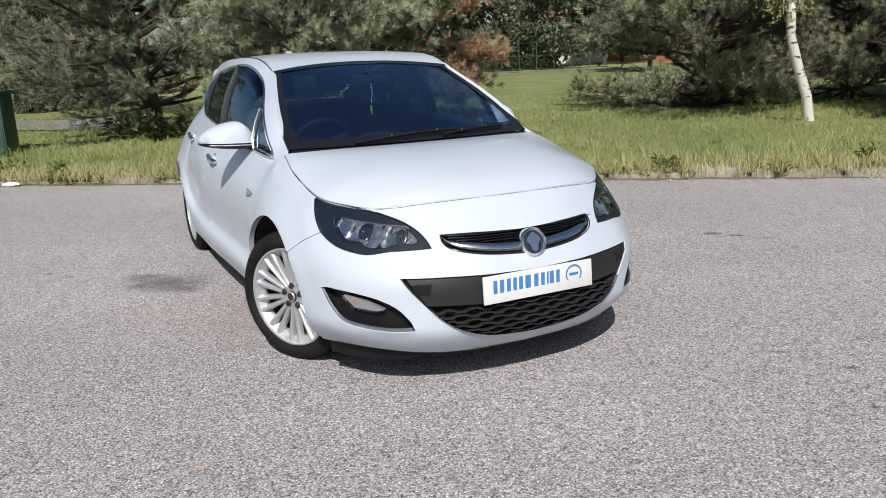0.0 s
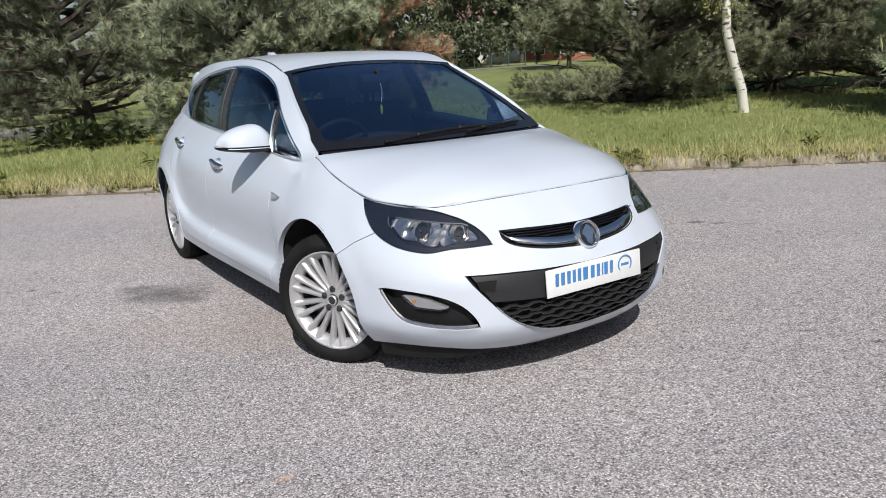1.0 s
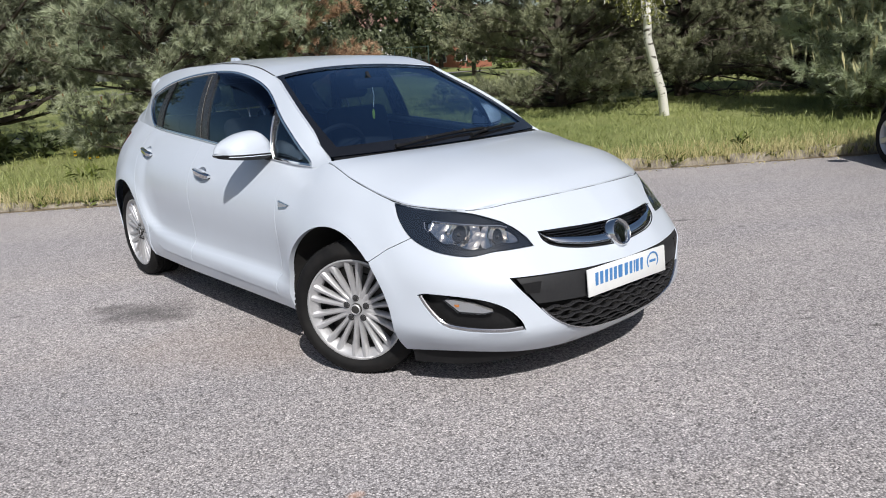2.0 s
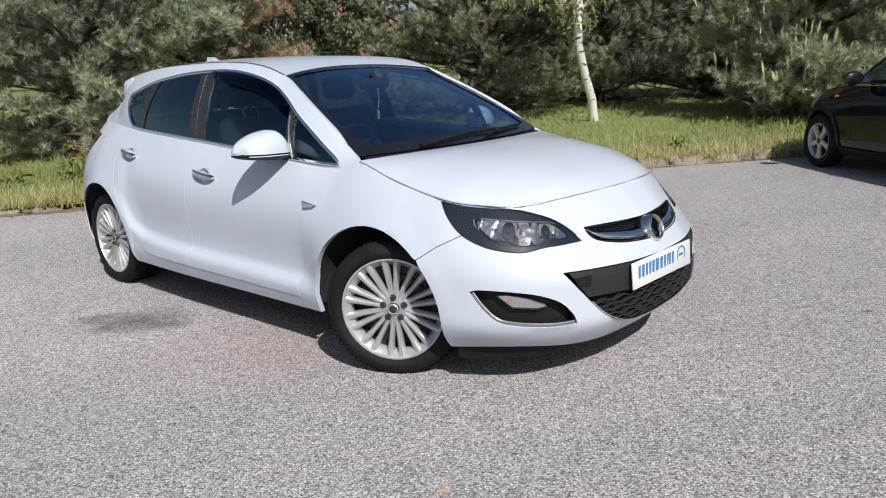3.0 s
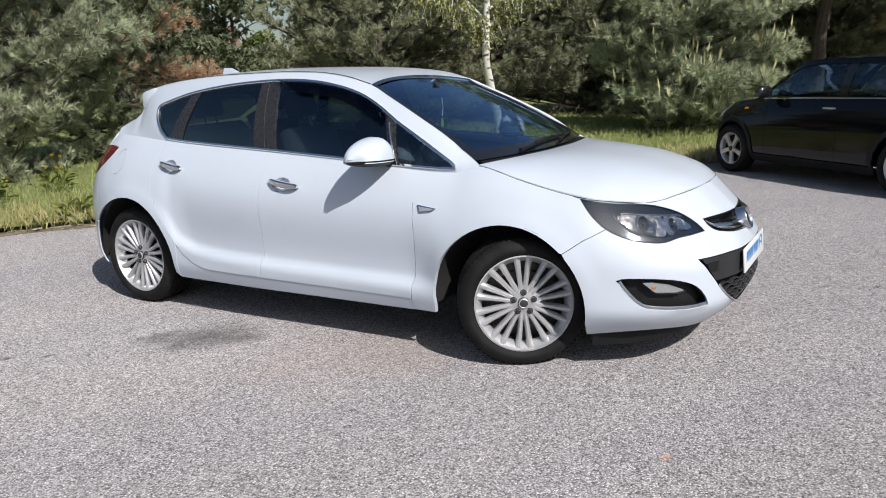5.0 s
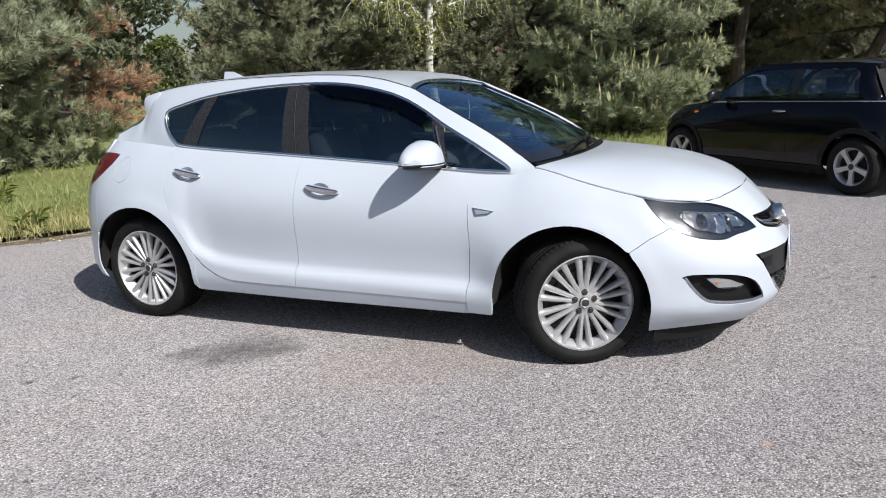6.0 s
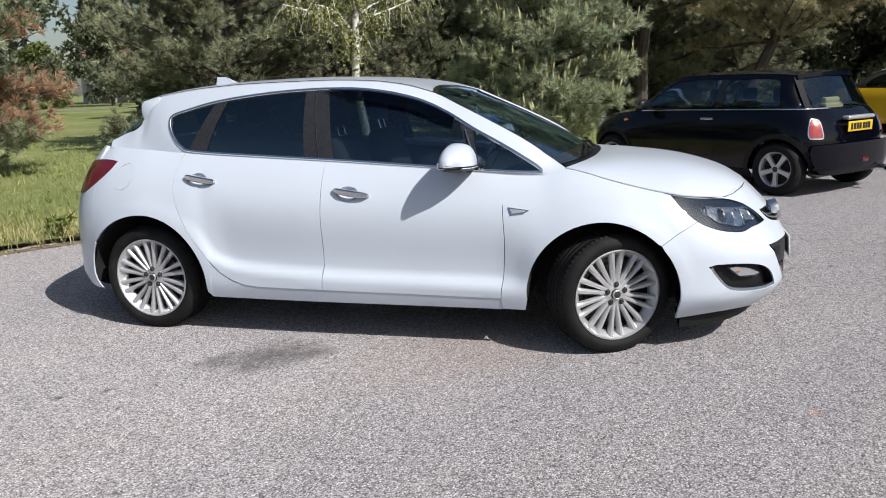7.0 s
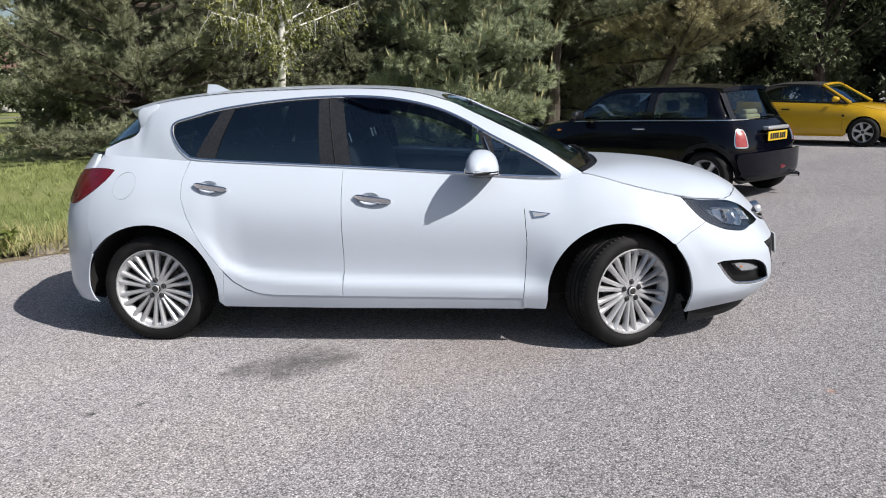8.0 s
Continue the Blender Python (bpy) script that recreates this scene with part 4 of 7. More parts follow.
DOOR_2 = sz([(x, belt(x)) for x in np.linspace(-1.128, -0.206, 12)]) + sz(GAP_B[1:]) + sz(list(reversed(GAP_R))[:-1])
SILL = sz([(0.785, 0.278), (0.782, 0.292), (-0.206, 0.305), (-0.6, 0.31), (-0.67, 0.316), (-0.75, 0.329), (-0.828, 0.374), (-0.882, 0.43), (-0.9, 0.225), (0.785, 0.218)])
FLAP = [(S(-1.513 + 0.074 * math.cos(a)), 0.905 + 0.072 * math.sin(a)) for a in np.linspace(0, 2 * math.pi, 28, endpoint=False)]
TAIL = on_shell((-1.597, 0.772, 0.988), (-1.664, 0.745, 0.996), (-1.756, 0.692, 0.996), (-1.848, 0.584, 0.985), (-1.94, 0.528, 0.87), (-1.906, 0.686, 0.80), (-1.834, 0.784, 0.812), (-1.733, 0.822, 0.868), (-1.645, 0.812, 0.935))
TAIL = smooth_loop(TAIL, (0, 3, 4), 3)
tail_a, tail_b = nearest(TAIL, on_shell((-1.733, 0.822, 0.868))[0]), nearest(TAIL, on_shell((-1.756, 0.692, 1.015))[0])
rear_seam = sz([(-1.69, 0.522), (-1.705, 0.6), (-1.727, 0.72)])
ra_front = [p for p, (x, z) in zip(arch_r, ARCH_R) if not (x < -1.3 and z < 0.52)]
ra_back = [p for p, (x, z) in zip(arch_r, ARCH_R) if (x < -1.3 and z < 0.52)]
quarter_top = [(-a, top_edge(a)[0]) for a in np.linspace(abs(TAIL[tail_b][0]), abs(S(-1.131)), 14)]
around = walk_loop(TAIL, tail_a, tail_b)
if min(math.dist(p, TAIL[0]) for p in around) > 0.01:
    around = list(reversed(walk_loop(TAIL, tail_b, tail_a)))
QUARTER = [(S(-1.131), top_edge(abs(S(-1.131)))[0])] + sz(GAP_R[1:7]) + [(S(-0.882), 0.43)] + sz([(-0.9, 0.225)]) + ra_front + rear_seam + around + quarter_top[:-1]

HANDLES = ((-0.025, 0.828), (-0.957, 0.897))


def bowl_loop(hx, hz):
    """The outline of the pressed bowl behind a door handle."""
    return [(S(hx - 0.022 + 0.06 * math.cos(a)), hz - 0.006 + 0.036 * math.sin(a)) for a in np.linspace(0, 2 * math.pi, 24, endpoint=False)]


for sgn in (1, -1):
    flip = (lambda l: l) if sgn == 1 else mirrored
    for name, outline, holes, material in (("wing", WING, [], M_WHITE), ("sill", SILL, [], M_WHITE), ("rear_quarter", QUARTER, [flip(FLAP)], M_WHITE)):
        bm = bmesh.new()
        sheet(bm, flip(outline), holes, shell, 0.034, 0.0006 if name == "sill" else 0.0016, 0.01 if name == "rear_quarter" else 0.026, -0.003 if name == "sill" else 0.0)
        part(name, bm, material, car)
    bm = bmesh.new()
    sheet(bm, flip(FLAP), [], shell, 0.03, 0.0004, 0.01)
    part("fuel_flap", bm, M_WHITE, car)
    bm = bmesh.new()
    sheet(bm, flip(TAIL), [], shell, 0.03, 0.001, 0.02, 0.004)
    part("tail_lamp", bm, M_RED, car, "red tail lamp")
    doors = []
    for outline, (hx, hz) in ((DOOR_1, HANDLES[0]), (DOOR_2, HANDLES[1])):
        bm = bmesh.new()
        sheet(bm, flip(outline), [flip(bowl_loop(hx, hz))], shell, 0.024, 0.0018, 0.016)
        doors.append(part("door", bm, M_WHITE, car))
    # handles: a bowl pressed in the door, a chrome bar over it and its dark underside
    for door, (hx, hz) in zip(doors, HANDLES):
        loop = flip(bowl_loop(hx, hz))
        cu = sum(p[0] for p in loop) / len(loop)
        bm = bmesh.new()
        sheet(bm, loop, [], lambda q, z, l: shell(q, z, l - 0.03 * max(0.0, 1 - ((q - cu) / 0.06) ** 2 - ((z - hz + 0.006) / 0.036) ** 2) ** 0.7), 0.01, 0, 0.004, 0.0)
        part("handle_bowl", bm, M_WHITE, door)
        for name, material, profile, label in (("handle", M_CHROME, ((-0.5, -0.012), (-0.5, 0.002), (-0.36, 0.008), (0.3, 0.01), (0.5, 0.004), (0.5, -0.012)), "chrome door handle"),
                                               ("handle_grip", M_BLACK, ((-0.56, -0.016), (-0.56, -0.002), (-0.4, 0.002), (-0.3, 0.0), (-0.3, -0.016), (-0.42, -0.018)), "")):
            bm = bmesh.new()
            rings = []
            for i in range(17):
                x = hx + 0.1 - 0.2 * i / 16
                k = 1 - abs(i / 8 - 1) ** 6
                up = 0.014 + 0.02 * (1 - abs(i / 8 - 1) ** 3)
                tall_h = 0.014 + 0.02 * k
                p = shell(sgn * S(x), hz + 0.002 - 0.014 * (x - hx) / 0.1, up)
                rings.append([bm.verts.new(p + Vector((0, -sgn * d, v * tall_h))) for v, d in profile])
            for r0, r1 in zip(rings, rings[1:]):
                for k in range(6):
                    bm.faces.new((r0[k], r0[(k + 1) % 6], r1[(k + 1) % 6], r1[k]))
            bm.faces.new(rings[0])
            bm.faces.new(rings[-1][::-1])
            part(name, bm, material, door, label)
    # repeater: chrome wedge with a clear lens
    rep = [(S(0.82), 0.758), (S(0.928), 0.744), (S(0.9), 0.728), (S(0.836), 0.72)]
    bm = bmesh.new()
    sheet(bm, flip(rep), [], shell, 0.02, 0, 0.006, 0.006)
    repeater = part("side_repeater", bm, M_CHROME, car, "chrome-edged indicator repeater")
    bm = bmesh.new()
    sheet(bm, shrink(flip(rep), 0.007), [], shell, 0.02, 0, 0.004, 0.009)
    part("lens", bm, M_ALLOY, repeater)

    # side windows
    DLO = smooth_loop([(0.955, 0.9192), (0.652, 0.935), (0.237, 0.964), (-0.161, 0.990), (-0.605, 1.014), (-1.06, 1.04), (-1.15, 1.068), (-1.21, 1.13), (-1.243, 1.2), (-1.23, 1.25), (-1.13, 1.281), (-0.925, 1.327),
                       (-0.59, 1.365), (-0.255, 1.378), (0.023, 1.363), (0.27, 1.312), (0.453, 1.236), (0.605, 1.152), (0.789, 1.057), (0.93, 0.973), (0.974, 0.939), (0.977, 0.926)], (), 4)
    hs = lambda x, z, lift=0.0, g=sgn: house(x, z, lift, -g)
    frame_lo = [(x, belt(x) - 0.004) for x in np.linspace(1.095, -1.69, 40)]
    frame_hi = [(x, rail_z(x)) for x in list(np.linspace(-1.695, -1.5, 8)) + list(np.linspace(-1.495, -1.46, 10)) + list(np.linspace(-1.44, 1.095, 60))]
    bm = bmesh.new()
    sheet(bm, frame_lo + frame_hi, [DLO], hs, 0.03, 0.0, 0.02)
    side_frame = part("side_frame", bm, M_WHITE, car)
    rim = dense(shrink(DLO, 0.004), 0.02)
    rim.append(rim[0])
    bm = bmesh.new()
    strip_along(bm, [hs(x, z, 0.0) for x, z in rim], lambda i: Vector((0, -sgn, 0.35)).normalized(), 0.017, 0.007)
    part("window_trim", bm, M_CHROME, side_frame, "chrome window surround")

    def clip(x0b, x0t, x1b, x1t, inset=0.012):
        """The part of the window opening between two slanted lines."""
        zb, ztp = 0.9, 1.4
        line = lambda b, t, z: b + (t - b) * (z - zb) / (ztp - zb)
        loop = dense(shrink(DLO, inset), 0.012)
        out = list(loop)
        for b, t, keep in ((x0b, x0t, 1), (x1b, x1t, -1)):
            res = []
            for i, p in enumerate(out):
                q = out[(i + 1) % len(out)]
                dp, dq = (p[0] - line(b, t, p[1])) * keep, (q[0] - line(b, t, q[1])) * keep
                if dp >= 0:
                    res.append(p)
                if (dp >= 0) != (dq >= 0):
                    k = dp / (dp - dq)
                    res.append((p[0] + (q[0] - p[0]) * k, p[1] + (q[1] - p[1]) * k))
            out = res
        return out

    # slanted dividing lines, each as its place at the heights 0.9 and 1.4
    A1, A2 = (0.632, 0.455), (0.668, 0.535)
    B1, B2, B3 = (-0.148, -0.238), (-0.235, -0.312), (-0.335, -0.372)
    C1, C2 = (-1.03, -0.835), (-1.18, -0.89)
    for name, f, b, material, lift, label in (("quarter_glass", (1.2, 1.2), A2, M_PANE_SIDE, -0.006, ""), ("front_glass", A1, B1, M_PANE_SIDE, -0.008, ""), ("rear_glass", B3, C1, M_PANE_DARK, -0.006, "dark tinted glass"),
                                             ("corner_glass", C2, (-1.5, -1.5), M_PANE_DARK, -0.006, "dark tinted glass"), ("mirror_pillar", A2, A1, M_BAR, 0.0, ""), ("door_pillar", B1, B2, M_BAR, 0.0, ""),
                                             ("door_pillar", (B2[0] - 0.004, B2[1] - 0.004), B3, M_BAR, 0.0, ""), ("window_divider", C1, C2, M_BAR, 0.0, "")):
        bm = bmesh.new()
        sheet(bm, clip(b[0], b[1], f[0], f[1]), [], hs, 0.05, 0, 0.006 if lift else 0.012, lift)
        part(name, bm, material, side_frame, label)
    bm = bmesh.new()
    strip_along(bm, [hs(-0.25 - 0.055 * k / 10, 0.995 + 0.36 * k / 10, 0.003) for k in range(11)], lambda i: Vector((0, -sgn, 0.3)).normalized(), 0.0035, 0.002)
    part("pillar_line", bm, M_DISC, side_frame)
    bm = bmesh.new()
    strip_along(bm, [hs(0.652 - 0.085 * k / 10, 0.935 + 0.205 * k / 10, 0.004) for k in range(11)], lambda i: Vector((0, -sgn, 0.3)).normalized(), 0.009, 0.006)
    part("mirror_pillar_trim", bm, M_CHROME, side_frame)
    # smoked wind deflector over the front window
    top = [p for p in clip(B1[0], B1[1], A1[0] - 0.01, A1[1] - 0.01, 0.006)]
    upper = sorted([p for p in top if p[1] > 1.17], key=lambda p: p[0])
    upper = [p for i, p in enumerate(upper) if i % 3 == 0]
    bm = bmesh.new()
    rows = [[bm.verts.new(hs(x, z - d * min(1, 0.25 + (x + 0.2) * 6) * 0.9, l)) for x, z in upper] for d, l in ((0.0, 0.004), (0.02, 0.022), (0.05, 0.026), (0.072, 0.02))]
    for r0, r1 in zip(rows, rows[1:]):
        for i in range(len(upper) - 1):
            bm.faces.new((r0[i], r0[i + 1], r1[i + 1], r1[i]))
    part("wind_deflector", bm, M_PANE_VISOR, side_frame, "smoked plastic wind deflector")

    # door mirror: white cap, black foot, mirror glass
    mx, my, mz = 0.552, -sgn * 0.884, 1.008
    tall = Curve([(-1, 0.022), (-0.9, 0.05), (-0.5, 0.09), (0.0, 0.115), (0.45, 0.124), (0.75, 0.1), (1, 0.04)])
    deep_x = Curve([(-1, 0.3), (-0.85, 0.68), (-0.2, 1.0), (0.5, 0.95), (1, 0.45)])

    def dome(bm, base, high, grow):
        """A cap, flat below, from its outer to its inner end."""
        rows = []
        for i in range(25):
            u = -math.cos(math.pi * i / 24)
            h, w = tall(u) * high, deep_x(u) * grow
            z0 = base - 0.006 * u
            row = []
            for k in range(15):
                a = math.pi * k / 14
                cx, cz = math.cos(a), math.sin(a)
                cx = math.copysign(abs(cx) ** 0.75, cx)
                row.append(bm.verts.new((mx + cx * w * (0.105 if cx > 0 else 0.07), my + sgn * u * 0.137 * grow + sgn * 0.03 * max(0, cx), z0 + h * cz ** 0.8)))
            rows.append(row)
        for r0, r1 in zip(rows, rows[1:]):
            for k in range(15):
                bm.faces.new((r0[k], r0[(k + 1) % 15], r1[(k + 1) % 15], r1[k]))
        bm.faces.new(rows[0])
        bm.faces.new(rows[-1][::-1])

    bm = bmesh.new()
    dome(bm, 0.962, 1.0, 1.0)
    mirror = part("door_mirror", bm, M_WHITE, car)
    bm = bmesh.new()
    dome(bm, 0.974, -0.3, 1.012)
    part("mirror_base", bm, M_BLACK, mirror)
    bm = bmesh.new()
    tube(bm, [(0.56, -sgn * 0.817, 0.975), (0.585, -sgn * 0.78, 0.966), (0.60, -sgn * 0.745, 0.958)], [0.026, 0.03, 0.036], 12)
    part("mirror_arm", bm, M_BLACK, mirror)
    bm = bmesh.new()
    box(bm, (mx - 0.071, my - 0.07, mz - 0.04), (mx - 0.062, my + 0.07, mz - 0.012), 0.003)
    part("mirror_glass", bm, M_REFLECT, mirror)
    if sgn == -1:
        mirror.matrix_local = pose(0.6, 0.765, 0, 0, 0, 30) @ pose(-0.6, -0.765, 0)
        tagged(mirror, "white door mirror folded back")

    # headlamp: black bowl, reflectors, clear lens
    bm = bmesh.new()
    sheet(bm, flip(LAMP), [], lambda s, z, l: shell(s, z, l), 0.03, 0.001, -0.05, -0.05)
    lamp = part("headlamp", bm, M_LAMPBLACK, car, "dark-bezel headlamp with clear lens")
    bezel_in = on_shell((1.756, 0.695, 0.735), (1.872, 0.605, 0.725), (1.945, 0.533, 0.714), (2.002, 0.466, 0.701), (2.086, 0.462, 0.648), (2.035, 0.537, 0.64), (1.977, 0.616, 0.628), (1.911, 0.666, 0.638), (1.843, 0.699, 0.658))
    bm = bmesh.new()
    sheet(bm, flip(shrink(LAMP, 0.001)), [flip(smooth_loop(bezel_in, (), 3))], shell, 0.03, 0, 0.012, -0.014)
    part("bezel", bm, M_LAMPBLACK, lamp)
    loop = dense(smooth_loop(bezel_in, (), 3), 0.02)
    bm = bmesh.new()
    upper_run = [p for p in loop if p[1] > 0.694]
    upper_run.sort(key=lambda p: p[0])
    strip_along(bm, [shell(sgn * s, z, -0.012) for s, z in upper_run], lambda i: Vector((0.6, -0.5 * sgn, 0.6)).normalized(), 0.008, 0.005)
    part("lamp_trim", bm, M_CHROME, lamp)
    cells = (((1.776, 0.685, 0.728), (1.872, 0.601, 0.72), (1.928, 0.547, 0.711), (1.974, 0.604, 0.637), (1.911, 0.659, 0.645), (1.846, 0.693, 0.666)), ((1.94, 0.536, 0.709), (1.996, 0.472, 0.696), (2.073, 0.466, 0.652), (2.033, 0.531, 0.645), (1.986, 0.592, 0.638)))
    for corners, deepness in zip(cells, (0.05, 0.045)):
        cell = smooth_loop(on_shell(*corners), (), 4)
        cu, cv = sum(p[0] for p in cell) / len(cell), sum(p[1] for p in cell) / len(cell)
        bm = bmesh.new()
        sheet(bm, flip(cell), [], lambda s, z, l: shell(s, z, l - 0.016 - deepness * max(0.0, 1 - ((abs(s) + cu) / 0.06) ** 2 - ((z - cv) / 0.055) ** 2)), 0.011, 0.0, 0.0)
        bowl = part("reflector", bm, M_FACET, lamp, "bright faceted reflector bowl")
        bm = bmesh.new()
        bmesh.ops.create_uvsphere(bm, u_segments=14, v_segments=10, radius=0.006)
        bmesh.ops.translate(bm, vec=shell(-sgn * abs(cu), cv, -0.04), verts=bm.verts)
        part("bulb", bm, M_ALLOY_DARK, lamp)
    bm = bmesh.new()
    sheet(bm, flip(LAMP), [], shell, 0.03, 0.0015, 0.012, 0.001)
    part("lamp_lens", bm, M_LENS, lamp)

# tail: bumper, hatch, spoiler
rb_half = [(-S_END, 0.22)] + [(-s, 0.22) for s in np.linspace(S_END, abs(S(-1.722)), 12)][1:] + list(reversed(ra_back)) + rear_seam
tail_low = walk_loop(TAIL, nearest(TAIL, on_shell((-1.94, 0.528, 0.87))[0]), tail_a)
rb_half += list(reversed(tail_low)) + [(-S_END, 0.80)]
to_tail = lambda l: [(S_END + s, z) for s, z in l]
tail_at = lambda u, z, lift=0.0: shell(-(S_END - u) if u >= 0 else (S_END + u), z, lift)
flip_u = lambda l: [(-u, z) for u, z in reversed(l)]
h = to_tail(rb_half)
bm = bmesh.new()
sheet(bm, h + flip_u(h)[1:-1], [], tail_at, 0.04, 0.001, 0.008)
part("rear_bumper", bm, M_WHITE, car)
hh = [(0.0, 0.805)] + list(reversed(to_tail(walk_loop(TAIL, tail_b, nearest(TAIL, on_shell((-1.94, 0.528, 0.87))[0])))))[:] + [(S_END - a, top_edge(a)[0]) for a in np.linspace(abs(TAIL[tail_b][0]), S_END, 10)][1:]
bm = bmesh.new()
sheet(bm, hh + flip_u(hh)[1:-1], [], tail_at, 0.05, 0.0015, 0.02)
hatch = part("tailgate", bm, M_WHITE, car)
glass_e = path_curve([(-1.409, 0.495, 1.3), (-1.483, 0.51, 1.215), (-1.608, 0.532, 1.162), (-1.757, 0.56, 1.092)])
glass_c = path_curve([(-1.68, 0, 1.315), (-1.78, 0, 1.24), (-1.87, 0, 1.16), (-1.965, 0, 1.062)])
bm = bmesh.new()
patch(bm, glass_e, glass_c, 8, 20)
part("rear_window", bm, M_PANE_DARK, hatch, "dark tinted rear window")

# bonnet, windscreen and roof
bonnet_e = path_curve([(1.096, 0.712, 0.944), (1.197, 0.725, 0.92), (1.297, 0.734, 0.89), (1.447, 0.733, 0.85), (1.617, 0.723, 0.814), (1.755, 0.653, 0.79), (1.885, 0.535, 0.778), (1.912, 0.465, 0.782)])
bonnet_c = path_curve([(1.215, 0, 0.957), (1.33, 0, 0.96), (1.48, 0, 0.952), (1.63, 0, 0.934), (1.78, 0, 0.902), (1.92, 0, 0.856), (2.019, 0, 0.799)])
bm = bmesh.new()
patch(bm, bonnet_e, bonnet_c, 30, 40, 3.4, -0.994, 0.994, 0.0, 0.992, 0.0005, 2.4)
thicken(bm, 0.014)
part("bonnet", bm, M_WHITE, car)
# black strip added along the bonnet gap to stand in for its shade
bm = bmesh.new()
run = [a for a in np.linspace(-abs(S(1.1)), abs(S(1.1)), 90)]
gap_shade = [shell(a, top_edge(abs(a))[0], -0.0042) - Vector((0, 0, 0.0018)) for a in run]
strip_along(bm, gap_shade, lambda i: Vector((0, 0, 1)), 0.005, 0.0016)
part("bonnet_gap_shade", bm, M_MATT, car)
SCREEN_E = [(1.075, 0.676, 0.956), (0.995, 0.674, 1.004), (0.895, 0.666, 1.06), (0.694, 0.63, 1.162), (0.493, 0.576, 1.26), (0.364, 0.54, 1.328)]
SCREEN_C = [(1.18, 0, 0.958), (1.08, 0, 1.01), (0.93, 0, 1.09), (0.68, 0, 1.21), (0.43, 0, 1.312), (0.27, 0, 1.367)]
screen_e, screen_c = path_curve(SCREEN_E), path_curve(SCREEN_C)
bm = bmesh.new()
patch(bm, screen_e, screen_c, 20, 24, 2.2, -0.96, 0.96, 0.07, 0.985, -0.002)
screen = part("windscreen", bm, M_PANE, car, "clear windscreen reflecting the sky")
bm = bmesh.new()
for lo, hi, b0, b1, rows, across in ((-1.012, -0.915, 0.0, 1.0, 20, 3), (0.915, 1.012, 0.0, 1.0, 20, 3), (-0.96, 0.96, -0.0, 0.085, 2, 24), (-0.96, 0.96, 0.965, 1.0, 2, 24)):
    patch(bm, screen_e, screen_c, rows, across, 2.2, lo, hi, b0, b1, 0.005)
part("screen_border", bm, M_GLOSS, screen, "black windscreen border")
bm = bmesh.new()
cowl_e = path_curve([(1.156, 0.687, 0.935), (1.075, 0.669, 0.955)])
cowl_c = path_curve([(1.24, 0, 0.938), (1.16, 0, 0.956)])
patch(bm, cowl_e, cowl_c, 4, 30, 2.2)
part("cowl", bm, M_BLACK, car)
for (px0, py0), (px1, py1) in (((1.165, -0.36), (1.115, 0.3)), ((1.175, 0.12), (1.06, 0.53))):
    bm = bmesh.new()
    pts = []
    for k in range(11):
        u = k / 10
        x, y = px0 + (px1 - px0) * u, py0 + (py1 - py0) * u
        b = min(1, max(0, (1.19 - x - 0.115 * (abs(y) / 0.65) ** 2) / 1.05))
        e, c = screen_e(b), screen_c(b)
        f = 1 - abs(y / e.y) ** 2.2
        pts.append(Vector((e.x + (c.x - e.x) * (1 - (y / e.y) ** 2), y, e.z + (c.z - e.z) * f + 0.02)))
    tube(bm, pts, [0.012] + [0.008] * 9 + [0.005], 6)
    for k in (3, 7):
        tube(bm, [pts[k] + Vector((0, 0, 0.0)), pts[k] + Vector((0, 0, 0.012))], [0.012, 0.008], 6)
    part("wiper", bm, M_BLACK, car, "black wiper")
roof_e = path_curve([(0.364, 0.552, 1.336), (0.192, 0.55, 1.384), (-0.007, 0.552, 1.41), (-0.307, 0.555, 1.42), (-0.707, 0.552, 1.416), (-1.008, 0.542, 1.402), (-1.308, 0.529, 1.37), (-1.488, 0.518, 1.33)])
roof_c = path_curve([(0.265, 0, 1.37), (0.08, 0, 1.41), (-0.17, 0, 1.435), (-0.52, 0, 1.444), (-0.92, 0, 1.436), (-1.32, 0, 1.408), (-1.57, 0, 1.372), (-1.76, 0, 1.326)])
bm = bmesh.new()
patch(bm, roof_e, roof_c, 40, 30, 2.6)
thicken(bm, 0.012)
part("roof", bm, M_WHITE, car)
for sgn in (-1, 1):
    bm = bmesh.new()
    pts = [roof_e(k / 30) for k in range(31)]
    strip_along(bm, [Vector((p.x, sgn * (p.y - 0.004), p.z + 0.002)) for p in pts], lambda i: Vector((0, sgn * 0.5, 0.87)), 0.006, 0.0008)
    part("roof_seam", bm, M_MATT, car, "black roof seam")
bm = bmesh.new()
top_row, low_row = [], []
for j in range(21):
    u = -1 + j / 10
    e, c = Vector((-1.458, 0.516 * u, 1.325)), Vector((-1.745, 0.516 * u, 1.322))
    x, z = e.x + (c.x - e.x) * (1 - u * u), 1.325 - 0.003 * (1 - u * u)
    top_row.append([bm.verts.new((x + d, 0.517 * u, z + h)) for d, h in ((0.05, 0.008), (0.0, -0.001), (-0.008, -0.01), (0.006, -0.035 - 0.085 * abs(u) ** 8), (0.12, -0.045 - 0.055 * abs(u) ** 8))])
for r0, r1 in zip(top_row, top_row[1:]):
    for k in range(4):
        bm.faces.new((r0[k], r0[k + 1], r1[k + 1], r1[k]))
spoiler = part("roof_spoiler", bm, M_WHITE, car)
